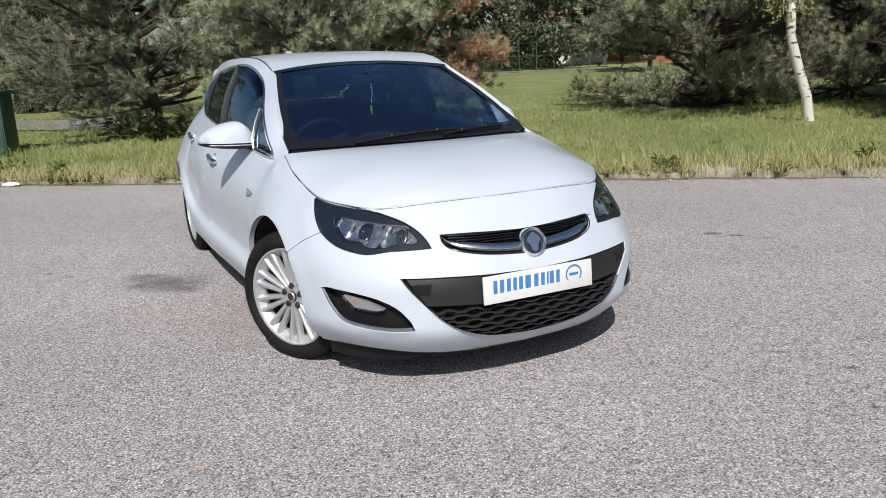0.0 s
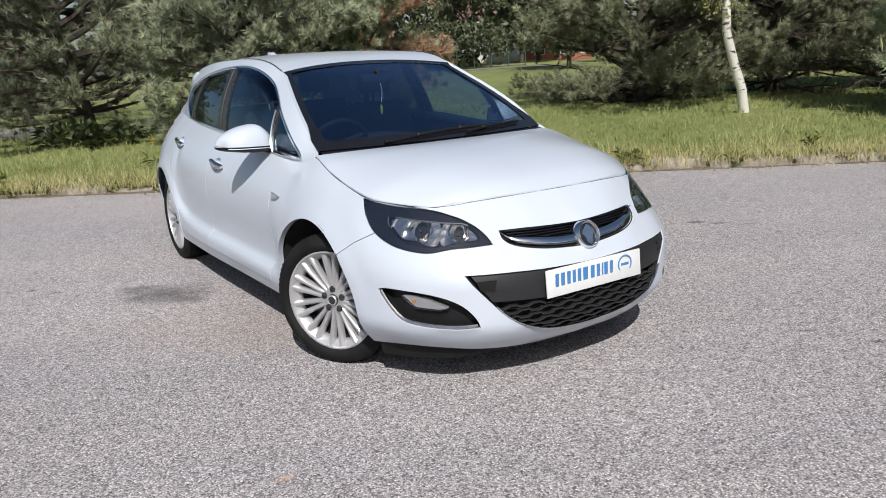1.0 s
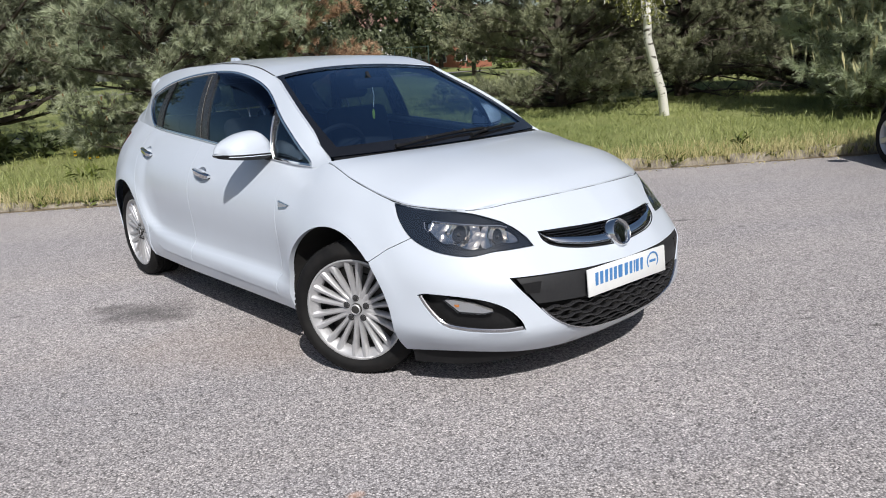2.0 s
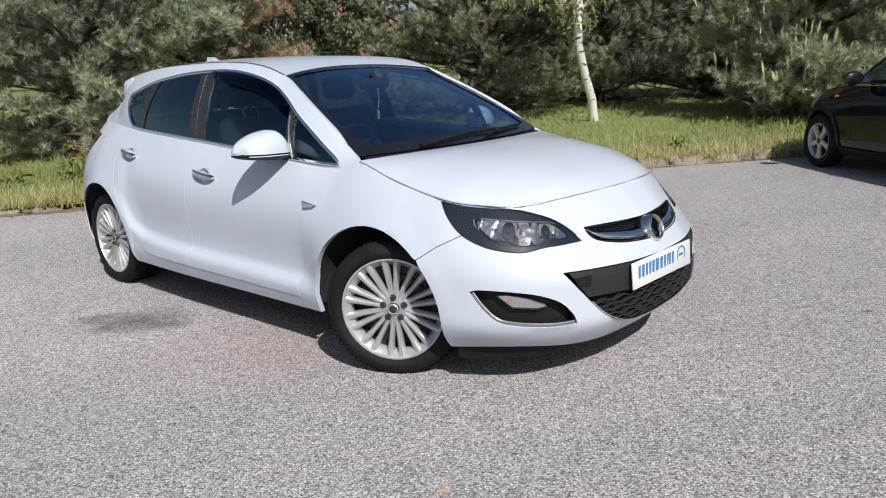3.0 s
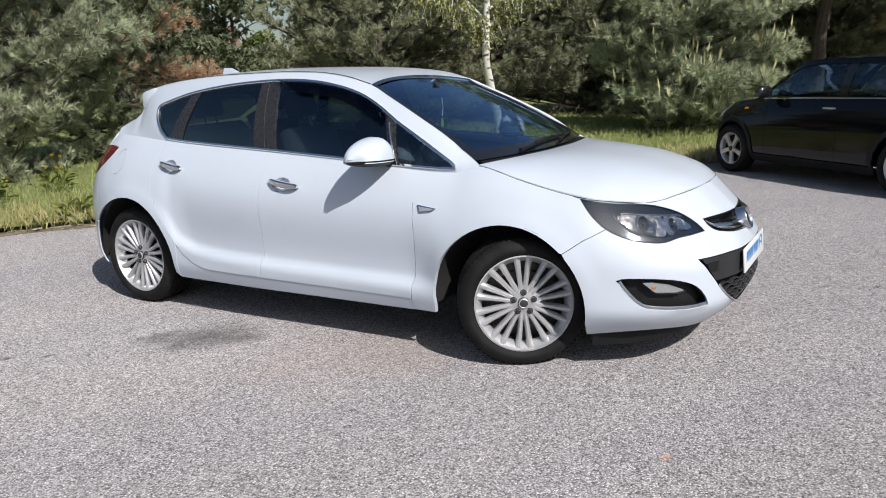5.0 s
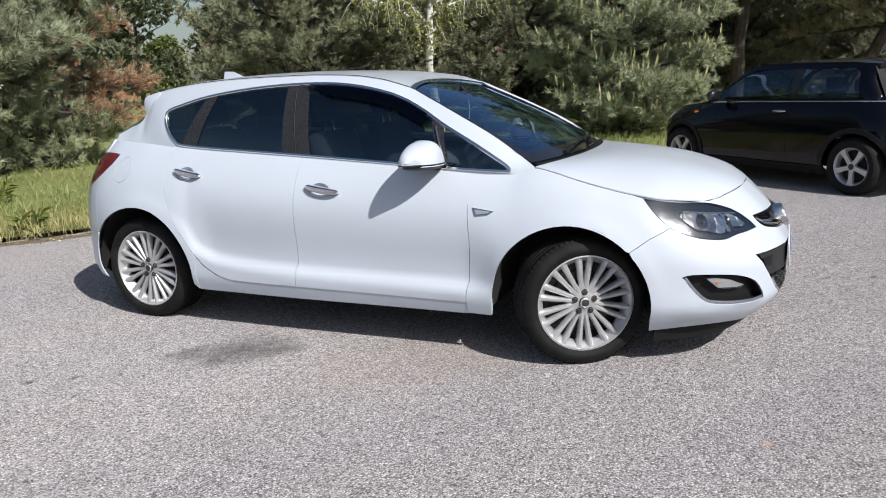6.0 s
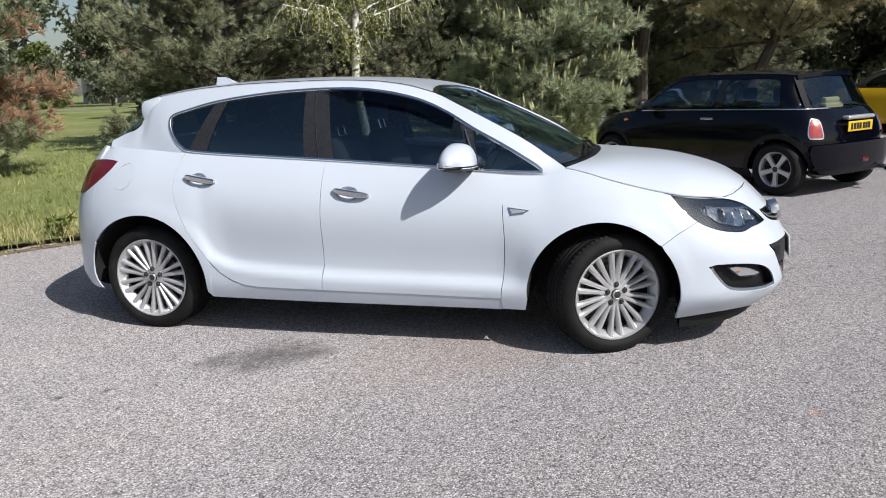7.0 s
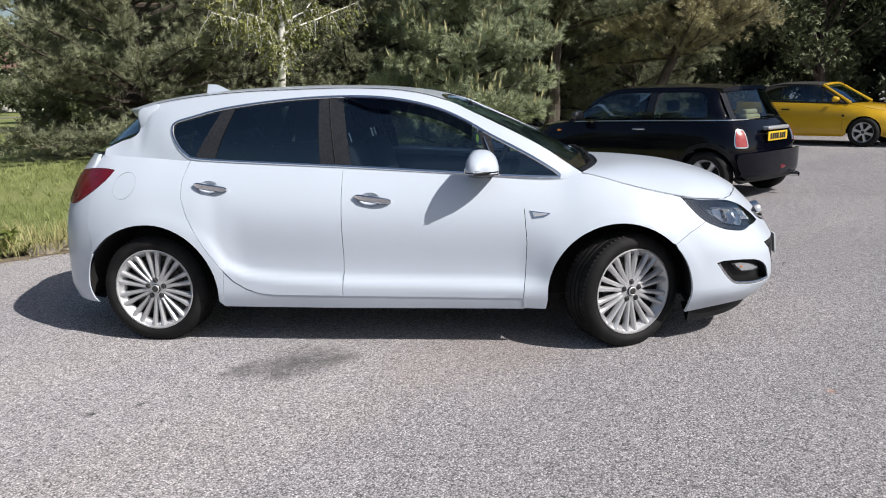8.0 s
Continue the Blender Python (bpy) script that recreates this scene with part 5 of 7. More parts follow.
for sgn in (-1, 1):
    bm = bmesh.new()
    side = smooth_loop([(-1.36, 1.352), (-1.43, 1.345), (-1.478, 1.33), (-1.492, 1.3), (-1.484, 1.25), (-1.462, 1.196), (-1.43, 1.205), (-1.4, 1.25)], (), 3)
    rows = [[bm.verts.new((-1.43 + (x + 1.43) * k, sgn * (y + (1.35 - z) * 0.14), 1.28 + (z - 1.28) * k)) for x, z in side] for y, k in ((0.47, 1.0), (0.532, 1.0), (0.541, 0.96), (0.545, 0.86))]
    for r0, r1 in zip(rows, rows[1:]):
        for i in range(len(side)):
            bm.faces.new((r0[i], r0[(i + 1) % len(side)], r1[(i + 1) % len(side)], r1[i]))
    bm.faces.new(rows[-1])
    part("spoiler_end", bm, M_WHITE, spoiler)
bm = bmesh.new()
fin = [(-1.1, 1.412, 0.026), (-1.16, 1.436, 0.024), (-1.225, 1.468, 0.018), (-1.275, 1.47, 0.014), (-1.285, 1.4, 0.028)]
l, r = [[bm.verts.new((x, s * w, z)) for x, z, w in fin] for s in (-1, 1)]
b0, b1 = [[bm.verts.new((x, s * 0.03, 1.40)) for x in (-1.09, -1.16, -1.23, -1.27, -1.295)] for s in (-1, 1)]
for a, b in ((l, r),):
    for i in range(4):
        bm.faces.new((a[i], a[i + 1], b[i + 1], b[i]))
for a, b in ((l, b0), (r, b1)):
    for i in range(4):
        bm.faces.new((a[i], a[i + 1], b[i + 1], b[i]))
part("roof_fin", bm, M_WHITE, car, "white roof aerial fin")

# dark inner shell, arch liners and floor
bm = bmesh.new()
outline = [(-1.76, 0.26)] + [(-1.325 + (0.409 if a < math.pi / 2 else 0.437) * math.cos(a), 0.31 + 0.394 * math.sin(a)) for a in np.linspace(math.pi + 0.1, -0.1, 22)] + \
    [(1.3 + (0.384 if a < math.pi / 2 else 0.395) * math.cos(a), 0.305 + 0.393 * math.sin(a)) for a in np.linspace(math.pi + 0.1, -0.1, 22)] + [(1.7, 0.22)]
rows = [[bm.verts.new((x, y * (1.0 if abs(y) < 0.7 else 1 - 0.12 * soft(1.48, 1.69, x) if x > 0 else 0.99 - 0.06 * soft(1.4, 1.75, -x)), z)) for x, z in outline] for y in (-0.86, -0.6, 0.6, 0.86)]
for r0, r1 in zip(rows, rows[1:]):
    for i in range(len(outline) - 1):
        bm.faces.new((r0[i], r0[i + 1], r1[i + 1], r1[i]))
for wx, rx, rz in ((1.3, 0.4, 0.41), (-1.325, 0.425, 0.41)):
    for y in (-0.44, 0.44):
        bm.faces.new([bm.verts.new((wx + rx * math.cos(a), y, max(0.2, 0.3 + rz * math.sin(a)))) for a in np.linspace(-0.25, math.pi + 0.25, 24)])
part("underbody", bm, M_MATT, car, "dark underbody and wheel arch liners")
for name, x0, g in (("front_tray", 1.68, 1), ("rear_tray", -1.735, -1)):
    bm = bmesh.new()
    a1 = x_to_s(x0)
    run = [shell(s, 0.235, -0.05) for s in (np.linspace(-a1, a1, 30) if g > 0 else np.concatenate([np.linspace(a1, S_END - 0.01, 15), -np.linspace(S_END - 0.01, a1, 15)]))]
    loop = [bm.verts.new(p) for p in run]
    bm.faces.new(loop)
    part(name, bm, M_MATT, car)
bm = bmesh.new()
for sgn in (-1, 1):
    inner = [(x, belt(x) - 0.03) for x in np.linspace(-1.62, 1.1, 20)]
    low = [(x, 0.72) for x, z in inner]
    r0 = [bm.verts.new((x, sgn * (belt_y(x) - 0.025), z)) for x, z in inner]
    r1 = [bm.verts.new((x, sgn * (belt_y(x) - 0.03), z)) for x, z in low]
    r2 = [bm.verts.new((x, 0.0, 0.45)) for x, z in low]
    for a, b in ((r0, r1), (r1, r2)):
        for i in range(len(inner) - 1):
            bm.faces.new((a[i], a[i + 1], b[i + 1], b[i]))
part("cabin_lining", bm, M_SEAT, car)
bm = bmesh.new()
patch(bm, path_curve([(0.33, 0.52, 1.31), (0.0, 0.53, 1.37), (-0.7, 0.53, 1.38), (-1.4, 0.52, 1.31)]), path_curve([(0.27, 0, 1.345), (-0.15, 0, 1.405), (-0.9, 0, 1.405), (-1.5, 0, 1.33)]), 12, 12, 2.6)
part("headlining", bm, M_LINING, car)

# seats, dashboard, steering wheel, inner mirror, hanging card
for sx, sy, back in ((0.15, -0.36, 0.42), (0.15, 0.36, 0.42), (-0.72, -0.3, 0.4), (-0.72, 0.3, 0.4)):
    bm = bmesh.new()
    box(bm, (sx - 0.25, sy - 0.25, 0.45), (sx + 0.25, sy + 0.25, 0.62), 0.06, 3)
    seat = part("seat", bm, M_SEAT, car, "charcoal fabric seat")
    bm = bmesh.new()
    box(bm, (-0.06, sy - 0.23, 0.0), (0.06, sy + 0.23, 0.56), 0.055, 3)
    bmesh.ops.transform(bm, matrix=pose(sx - 0.26, 0, 0.56, 0, -16, 0), verts=bm.verts)
    part("backrest", bm, M_SEAT, seat)
    bm = bmesh.new()
    box(bm, (-0.045, sy - 0.12, 0.62), (0.045, sy + 0.12, 0.77), 0.04, 3)
    bmesh.ops.transform(bm, matrix=pose(sx - 0.26, 0, 0.56, 0, -16, 0), verts=bm.verts)
    headrest = part("headrest", bm, M_SEAT, seat)
    for o in (-0.05, 0.05):
        bm = bmesh.new()
        tube(bm, [(0, sy + o, 0.54), (0, sy + o, 0.64)], 0.006, 8)
        bmesh.ops.transform(bm, matrix=pose(sx - 0.26, 0, 0.56, 0, -16, 0), verts=bm.verts)
        part("post", bm, M_CHROME, headrest, "chrome headrest post")
bm = bmesh.new()
dash = [(1.2, 0.93), (1.05, 0.95), (0.86, 0.945), (0.74, 0.91), (0.70, 0.82), (0.74, 0.6)]
rows = [[bm.verts.new((x + (0.06 if abs(y) > 0.5 else 0.0) * 0 - 0.05 * (abs(y) / 0.66) ** 3, y, z + 0.018 * math.exp(-((y + 0.36) / 0.2) ** 2) * (1 if 0.8 < x < 1.0 else 0))) for x, z in dash] for y in np.linspace(-0.66, 0.66, 23)]
for r0, r1 in zip(rows, rows[1:]):
    for i in range(len(dash) - 1):
        bm.faces.new((r0[i], r0[i + 1], r1[i + 1], r1[i]))
part("dashboard", bm, M_DASH, car)
bm = bmesh.new()
ring(bm, [(0.175 + 0.015 * math.cos(a), 0.015 * math.sin(a)) for a in np.linspace(0, 2 * math.pi, 9)], sides=40)
for ang in (0, 120, 240):
    a = radians(ang + 90 + 180)
    tube(bm, [(0, 0.01, 0), (0.17 * math.cos(a), 0, 0.17 * math.sin(a))], [0.03, 0.014], 8)
bmesh.ops.transform(bm, matrix=pose(0.60, -0.36, 0.905) @ pose(0, 0, 0, 0, 26, 0) @ pose(0, 0, 0, 0, 0, 90), verts=bm.verts)
part("steering_wheel", bm, M_DASH, car)
bm = bmesh.new()
box(bm, (0.44, -0.11, 1.235), (0.47, 0.11, 1.295), 0.02, 3)
tube(bm, [(0.47, 0, 1.28), (0.43, 0, 1.325)], 0.01, 8)
part("inner_mirror", bm, M_DASH, car)
bm = bmesh.new()
tube(bm, [(0.475, 0.0, 1.24), (0.48, 0.004, 1.19), (0.478, -0.004, 1.13)], 0.0022, 5)
cord = part("cord", bm, M_STRING, car, "white cord hanging from the inner mirror")
bm = bmesh.new()
card = [(0.008 * math.cos(a), 0.028 * math.sin(a)) for a in np.linspace(0, 2 * math.pi, 18, endpoint=False)]
f = [bm.verts.new((0.477 + y, -0.004 + y * 0.25, 1.09 + z)) for y, z in card]
bm.faces.new(f)
ext = bmesh.ops.extrude_face_region(bm, geom=list(bm.faces))["geom"]
bmesh.ops.translate(bm, vec=(0, -0.003, 0), verts=[g for g in ext if isinstance(g, bmesh.types.BMVert)])
part("hanging_card", bm, M_GREENTAG, cord, "yellow-green air freshener card")


# wheels: rim with ten pairs of spokes, bolts, cap, tyre with tread blocks, disc
def wheel(parent, at, turn, out, r=0.311, width=0.215, rim_r=0.237, pairs=10):
    """A wheel whose outer face looks along -y before out is applied."""
    m = pose(*at, 0, 0, turn) @ pose(0, 0, 0, 0, 0, 0 if out < 0 else 180)
    hw = width / 2
    bm = bmesh.new()
    ring(bm, [(rim_r - 0.004, -hw + 0.012), (rim_r - 0.002, -hw + 0.004), (rim_r - 0.009, -hw + 0.003), (rim_r - 0.013, -hw + 0.012)], sides=72)
    bmesh.ops.transform(bm, matrix=m, verts=bm.verts)
    rim = part("wheel", bm, M_ALLOY, parent, "silver multi-spoke alloy wheel")
    bm = bmesh.new()
    ring(bm, [(rim_r - 0.0125, -hw + 0.012), (rim_r - 0.02, -hw + 0.022), (rim_r - 0.036, -hw + 0.04), (rim_r - 0.041, -hw + 0.058)], sides=72)
    bmesh.ops.transform(bm, matrix=m, verts=bm.verts)
    part("rim_slope", bm, M_ALLOY, rim)
    # deeper barrel behind the spokes, its shade painted with the darker alloy
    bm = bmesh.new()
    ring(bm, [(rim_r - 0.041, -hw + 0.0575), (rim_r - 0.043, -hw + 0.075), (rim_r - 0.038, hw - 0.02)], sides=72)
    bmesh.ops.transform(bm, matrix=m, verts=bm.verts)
    part("barrel", bm, M_ALLOY_DARK, rim, "inner barrel with its shade painted in")
    bm = bmesh.new()
    side = [(rim_r - 0.006, -hw + 0.014), (rim_r + 0.004, -hw + 0.002), (rim_r + 0.02, -hw - 0.006), (r - 0.045, -hw - 0.008), (r - 0.02, -hw + 0.002), (r - 0.007, -hw + 0.018), (r - 0.001, -hw + 0.034)]
    tread = []
    for k, y in enumerate(np.linspace(-hw + 0.034, hw - 0.034, 9)):
        if k in (2, 4, 6):
            tread += [(r - 0.001, y - 0.006), (r - 0.009, y - 0.004), (r - 0.009, y + 0.004), (r - 0.001, y + 0.006)]
    ring(bm, side + tread + [(rr, -y) for rr, y in reversed(side)], sides=72)
    bmesh.ops.transform(bm, matrix=m, verts=bm.verts)
    part("tyre", bm, M_TYRE, rim, "black road tyre")
    bm = bmesh.new()
    for k in range(72):
        for y0, y1 in ((-hw + 0.02, -hw + 0.052), (hw - 0.052, hw - 0.02)):
            a = 2 * math.pi * k / 72
            b = a + 0.045
            vs = [bm.verts.new(((r + dr) * math.cos(t), y, (r + dr) * math.sin(t))) for t in (a, b) for y, dr in ((y0, -0.005), (y0 + 0.006, 0.0015), (y1, 0.0015), (y1, -0.006))]
            bm.faces.new((vs[0], vs[1], vs[5], vs[4]))
            bm.faces.new((vs[1], vs[2], vs[6], vs[5]))
            bm.faces.new((vs[2], vs[3], vs[7], vs[6]))
            bm.faces.new((vs[0], vs[3], vs[2], vs[1]))
            bm.faces.new((vs[4], vs[5], vs[6], vs[7]))
    bmesh.ops.transform(bm, matrix=m, verts=bm.verts)
    tagged(part("tread", bm, M_TYRE, rim), kind="stuff")
    bm = bmesh.new()
    ring(bm, [(0.0, -hw + 0.075), (0.15, -hw + 0.075), (0.152, -hw + 0.09), (rim_r - 0.034, -hw + 0.1)], sides=40)
    bmesh.ops.transform(bm, matrix=m, verts=bm.verts)
    part("brake_disc", bm, M_DISC, rim)
    # spokes, thin blades in pairs that widen to the hub
    sp = bmesh.new()
    for e in (-1, 1):
        prof = [(0.046, 0.007, 0.0155), (0.09, 0.0128, 0.0115), (0.15, 0.0205, 0.0132), (rim_r - 0.03, 0.0275, 0.0165), (rim_r - 0.01, 0.029, 0.0185)]
        rows = []
        for rad, off, wd in prof:
            y = -hw + 0.016 + 0.02 * (1 - (rad / rim_r)) ** 1.2 - 0.004
            c = Vector((rad, 0, e * off))
            rows.append([sp.verts.new(c + Vector((0, dy + y, dz * wd))) for dz, dy in ((-1, 0.028), (-0.9, 0.008), (-0.35, 0.0), (0.35, 0.0), (0.9, 0.008), (1, 0.028))])
        for r0, r1 in zip(rows, rows[1:]):
            for k in range(6):
                sp.faces.new((r0[k], r0[(k + 1) % 6], r1[(k + 1) % 6], r1[k]))
    bmesh.ops.recalc_face_normals(sp, faces=sp.faces)
    for k in range(pairs):
        c = sp.copy()
        bmesh.ops.transform(c, matrix=m @ Matrix.Rotation(2 * math.pi * (k + 0.5) / pairs, 4, "Y"), verts=c.verts)
        part("spoke", c, M_ALLOY, rim)
    sp.free()
    bm = bmesh.new()
    ring(bm, [(0.0, -hw + 0.026), (0.05, -hw + 0.026), (0.062, -hw + 0.03), (0.07, -hw + 0.045), (0.07, -hw + 0.08)], sides=40)
    bmesh.ops.transform(bm, matrix=m, verts=bm.verts)
    part("hub", bm, M_ALLOY, rim)
    bm = bmesh.new()
    ring(bm, [(0.0, -hw + 0.013), (0.018, -hw + 0.0135), (0.025, -hw + 0.016), (0.028, -hw + 0.028)], sides=28)
    bmesh.ops.transform(bm, matrix=m, verts=bm.verts)
    cap = part("cap", bm, M_DISC, rim, "dark wheel centre cap")
    bm = bmesh.new()
    ring(bm, [(0.0185, -hw + 0.0125), (0.02, -hw + 0.0115), (0.0235, -hw + 0.013), (0.025, -hw + 0.0155)], sides=28)
    bmesh.ops.transform(bm, matrix=m, verts=bm.verts)
    part("cap_ring", bm, M_ALLOY, cap)
    for k in range(5):
        a = 2 * math.pi * (k + 0.25) / 5
        bm = bmesh.new()
        ring(bm, [(0.0, -hw + 0.014), (0.009, -hw + 0.014), (0.0105, -hw + 0.017), (0.0105, -hw + 0.03)], sides=6)
        ring(bm, [(0.011, -hw + 0.0255), (0.0155, -hw + 0.0255), (0.016, -hw + 0.0275)], sides=14)
        bmesh.ops.translate(bm, vec=(0.05 * math.cos(a), 0, 0.05 * math.sin(a)), verts=bm.verts)
        bmesh.ops.transform(bm, matrix=m, verts=bm.verts)
        part("bolt", bm, M_ALLOY_DARK, rim)
    return rim


for wx, turn in ((1.318, 31), (-1.3425, 0)):
    for sgn in (-1, 1):
        wheel(car, (wx, sgn * (0.728 if turn else 0.742), 0.309), turn, sgn)

# ---- a plain car body: the same build for the two parked cars behind ----
class Body:
    def __init__(self, outline, edge, powers, rail):
        self.plan = plan_curve(outline)
        self.end = self.plan.t[-1]
        self.table = []
        for i in range(301):
            a = i * self.end / 300
            p, q = self.plan(max(0, a - 0.01)), self.plan(min(self.end, a + 0.01))
            d = (q - p).normalized()
            d = Vector((0, 1)) if i == 0 else Vector((0, -1)) if i == 300 else d
            self.table.append((a, self.plan(a), Vector((d.y, -d.x))))
        knots = []
        for ex, ey, ez in edge:
            a, off = self.project(ex, ey)
            if ey == 0:
                a, off = (0.0, outline[0][0] - ex) if ex > 0 else (self.end, ex - outline[-1][0])
            knots.append((a, ez, off))
        self.top = Curve(knots)
        self.power = Curve([(self.x_s(x) if x is not None else a, p) for x, a, p in powers])
        self.belt = Curve([(x, z) for x, y, z in edge if y > 0.5])
        self.belt_y = Curve([(x, y) for x, y, z in edge if y > 0.5])
        self.rz, self.ry = Curve([(x, z) for x, y, z in rail]), Curve([(x, y) for x, y, z in rail])

    def project(self, x, y):
        best = None
        for a, c, n in self.table:
            d = Vector((x, abs(y))) - c
            off, miss = -d.dot(n), abs(d.x * n.y - d.y * n.x)
            if off > -0.2 and (best is None or miss < best[0]):
                best = (miss, a, off)
        return best[1], best[2]

    def x_s(self, x):
        return min(self.table, key=lambda r: abs(r[1].x - x))[0]

    def shell(self, s, z, lift=0.0):
        a = min(abs(s), self.end)
        i = min(300, int(a / self.end * 300))
        f = a / self.end * 300 - i
        c, n = (self.table[i][1], self.table[i][2]) if i == 300 else (self.table[i][1].lerp(self.table[i + 1][1], f), self.table[i][2].lerp(self.table[i + 1][2], f).normalized())
        zt, inset = self.top(a)
        v = (z - 0.5) / (zt - 0.5)
        off = inset * max(0.0, v) ** self.power(a)
        low = max(0.0, 0.33 - z)
        off += low * 0.3 + low * low * 1.5 - lift
        p = c - n * off
        return Vector((p.x, math.copysign(1, s) * p.y, z))

    def house(self, x, z, lift, sign):
        zb, zr = self.belt(x), self.rz(x)
        k = min(1.1, max(-0.2, (z - zb) / max(0.03, zr - zb)))
        y = self.belt_y(x) + (self.ry(x) - self.belt_y(x)) * k + 0.04 * 4 * max(0, k) * max(0, 1 - k) + lift
        return Vector((x, sign * y, z + lift * 0.3))


def simple_wheel(parent, at, out, r, rim_r, spokes, material, width=0.19):
    """A wheel with broad spokes."""
    m = pose(*at) @ pose(0, 0, 0, 0, 0, 0 if out < 0 else 180)
    hw = width / 2
    bm = bmesh.new()
    ring(bm, [(rim_r, -hw + 0.012), (rim_r - 0.004, -hw + 0.003), (rim_r - 0.014, -hw + 0.012), (rim_r - 0.03, -hw + 0.06), (rim_r - 0.03, hw)], sides=40)
    bmesh.ops.transform(bm, matrix=m, verts=bm.verts)
    rim = part("wheel", bm, material, parent, "silver spoked wheel")
    bm = bmesh.new()
    side = [(rim_r - 0.004, -hw + 0.012), (rim_r + 0.012, -hw), (r - 0.035, -hw - 0.004), (r - 0.012, -hw + 0.012), (r, -hw + 0.035)]
    ring(bm, side + [(rr, -y) for rr, y in reversed(side)], sides=44)
    bmesh.ops.transform(bm, matrix=m, verts=bm.verts)
    part("tyre", bm, M_TYRE, rim, "black road tyre")
    bm = bmesh.new()
    ring(bm, [(0.0, -hw + 0.07), (rim_r - 0.028, -hw + 0.075)], sides=32)
    bmesh.ops.transform(bm, matrix=m, verts=bm.verts)
    part("brake", bm, M_MATT, rim)
    for k in range(spokes):
        bm = bmesh.new()
        rows = [[bm.verts.new((rad, y + dy, dz * wd)) for dz, dy in ((-1, 0.025), (-0.8, 0), (0.8, 0), (1, 0.025))] for rad, wd, y in ((0.02, 0.03, -hw + 0.012), (0.08, 0.026, -hw + 0.014), (0.14, 0.03, -hw + 0.012), (rim_r - 0.012, 0.042, -hw + 0.008))]
        for r0, r1 in zip(rows, rows[1:]):
            for q in range(4):
                bm.faces.new((r0[q], r0[(q + 1) % 4], r1[(q + 1) % 4], r1[q]))
        bmesh.ops.transform(bm, matrix=m @ Matrix.Rotation(2 * math.pi * (k + 0.25) / spokes, 4, "Y"), verts=bm.verts)
        part("spoke", bm, material, rim)
    bm = bmesh.new()
    ring(bm, [(0.0, -hw + 0.006), (0.026, -hw + 0.007), (0.034, -hw + 0.014), (0.036, -hw + 0.04)], sides=24)
    bmesh.ops.transform(bm, matrix=m, verts=bm.verts)
    part("cap", bm, M_ALLOY_DARK, rim)


def arch_run(cx, r, lo, body, start=-12, stop=192):
    return [(-body.x_s(cx + r * math.cos(radians(a))), lo + r * math.sin(radians(a))) for a in range(start, stop + 1, 8)]


def car_sides(car, body, wheels, r_arch, bottom, doors, paint_m, clad=None):
    """Both lower sides with their wheel arches, split at the door gaps."""
    mir = lambda l: [(-s, z) for s, z in reversed(l)]
    sx = lambda x: -body.x_s(x)
    top = lambda x0, x1, n=14: [(-a, body.top(a)[0]) for a in np.linspace(body.x_s(x0), body.x_s(x1), n)]
    f, r = wheels
    nose, tail = body.table[0][1].x, body.table[-1][1].x
    d0, d1 = doors
    wing = [(sx(d0), bottom)] + list(reversed(arch_run(f, r_arch, 0.3, body))) + [(sx(f + r_arch + 0.06), bottom), (0.0, bottom + 0.02)] + [(-a, body.top(a)[0]) for a in np.linspace(0, body.x_s(d0), 22)]
    door = [(sx(d1), bottom), (sx(d0), bottom)] + top(d0, d1)
    rear = [(-body.end, bottom + 0.06), (sx(r - r_arch - 0.06), bottom)] + list(reversed(arch_run(r, r_arch, 0.3, body))) + [(sx(d1), bottom)] + [(-a, body.top(a)[0]) for a in np.linspace(body.x_s(d1), body.end, 18)]
    for flip in (lambda l: l, mir):
        for name, outline in (("wing", wing), ("door", door), ("rear_quarter", rear)):
            bm = bmesh.new()
            sheet(bm, flip(outline), [], body.shell, 0.06, 0.002, 0.015)
            part(name, bm, paint_m, car)
        if clad:
            for cx in wheels:
                bm = bmesh.new()
                inner = arch_run(cx, r_arch + 0.003, 0.3, body)
                outer = arch_run(cx, r_arch + 0.055, 0.3, body)
                sheet(bm, flip(inner + list(reversed(outer))), [], body.shell, 0.05, 0, 0.02, 0.012)
                part("arch_cladding", bm, clad, car, "black plastic arch edging")
            bm = bmesh.new()
            sheet(bm, flip([(sx(r + r_arch), bottom - 0.02), (sx(f - r_arch), bottom - 0.02), (sx(f - r_arch), bottom + 0.07), (sx(r + r_arch), bottom + 0.07)]), [], body.shell, 0.06, 0, 0.02, 0.012)
            part("sill", bm, clad, car)


def dark_underside(car, wheels, r_arch, x0, x1, half):
    bm = bmesh.new()
    f, r = wheels
    line = [(x0, 0.24)] + [(r + (r_arch + 0.012) * math.cos(a), 0.3 + (r_arch + 0.012) * math.sin(a)) for a in np.linspace(math.pi + 0.1, -0.1, 16)] + [(f + (r_arch + 0.012) * math.cos(a), 0.3 + (r_arch + 0.012) * math.sin(a)) for a in np.linspace(math.pi + 0.1, -0.1, 16)] + [(x1, 0.24)]
    rows = [[bm.verts.new((x, y, z)) for x, z in line] for y in (-half, -half * 0.75, half * 0.75, half)]
    for r0, r1 in zip(rows, rows[1:]):
        for i in range(len(line) - 1):
            bm.faces.new((r0[i], r0[i + 1], r1[i + 1], r1[i]))
    part("underbody", bm, M_MATT, car)


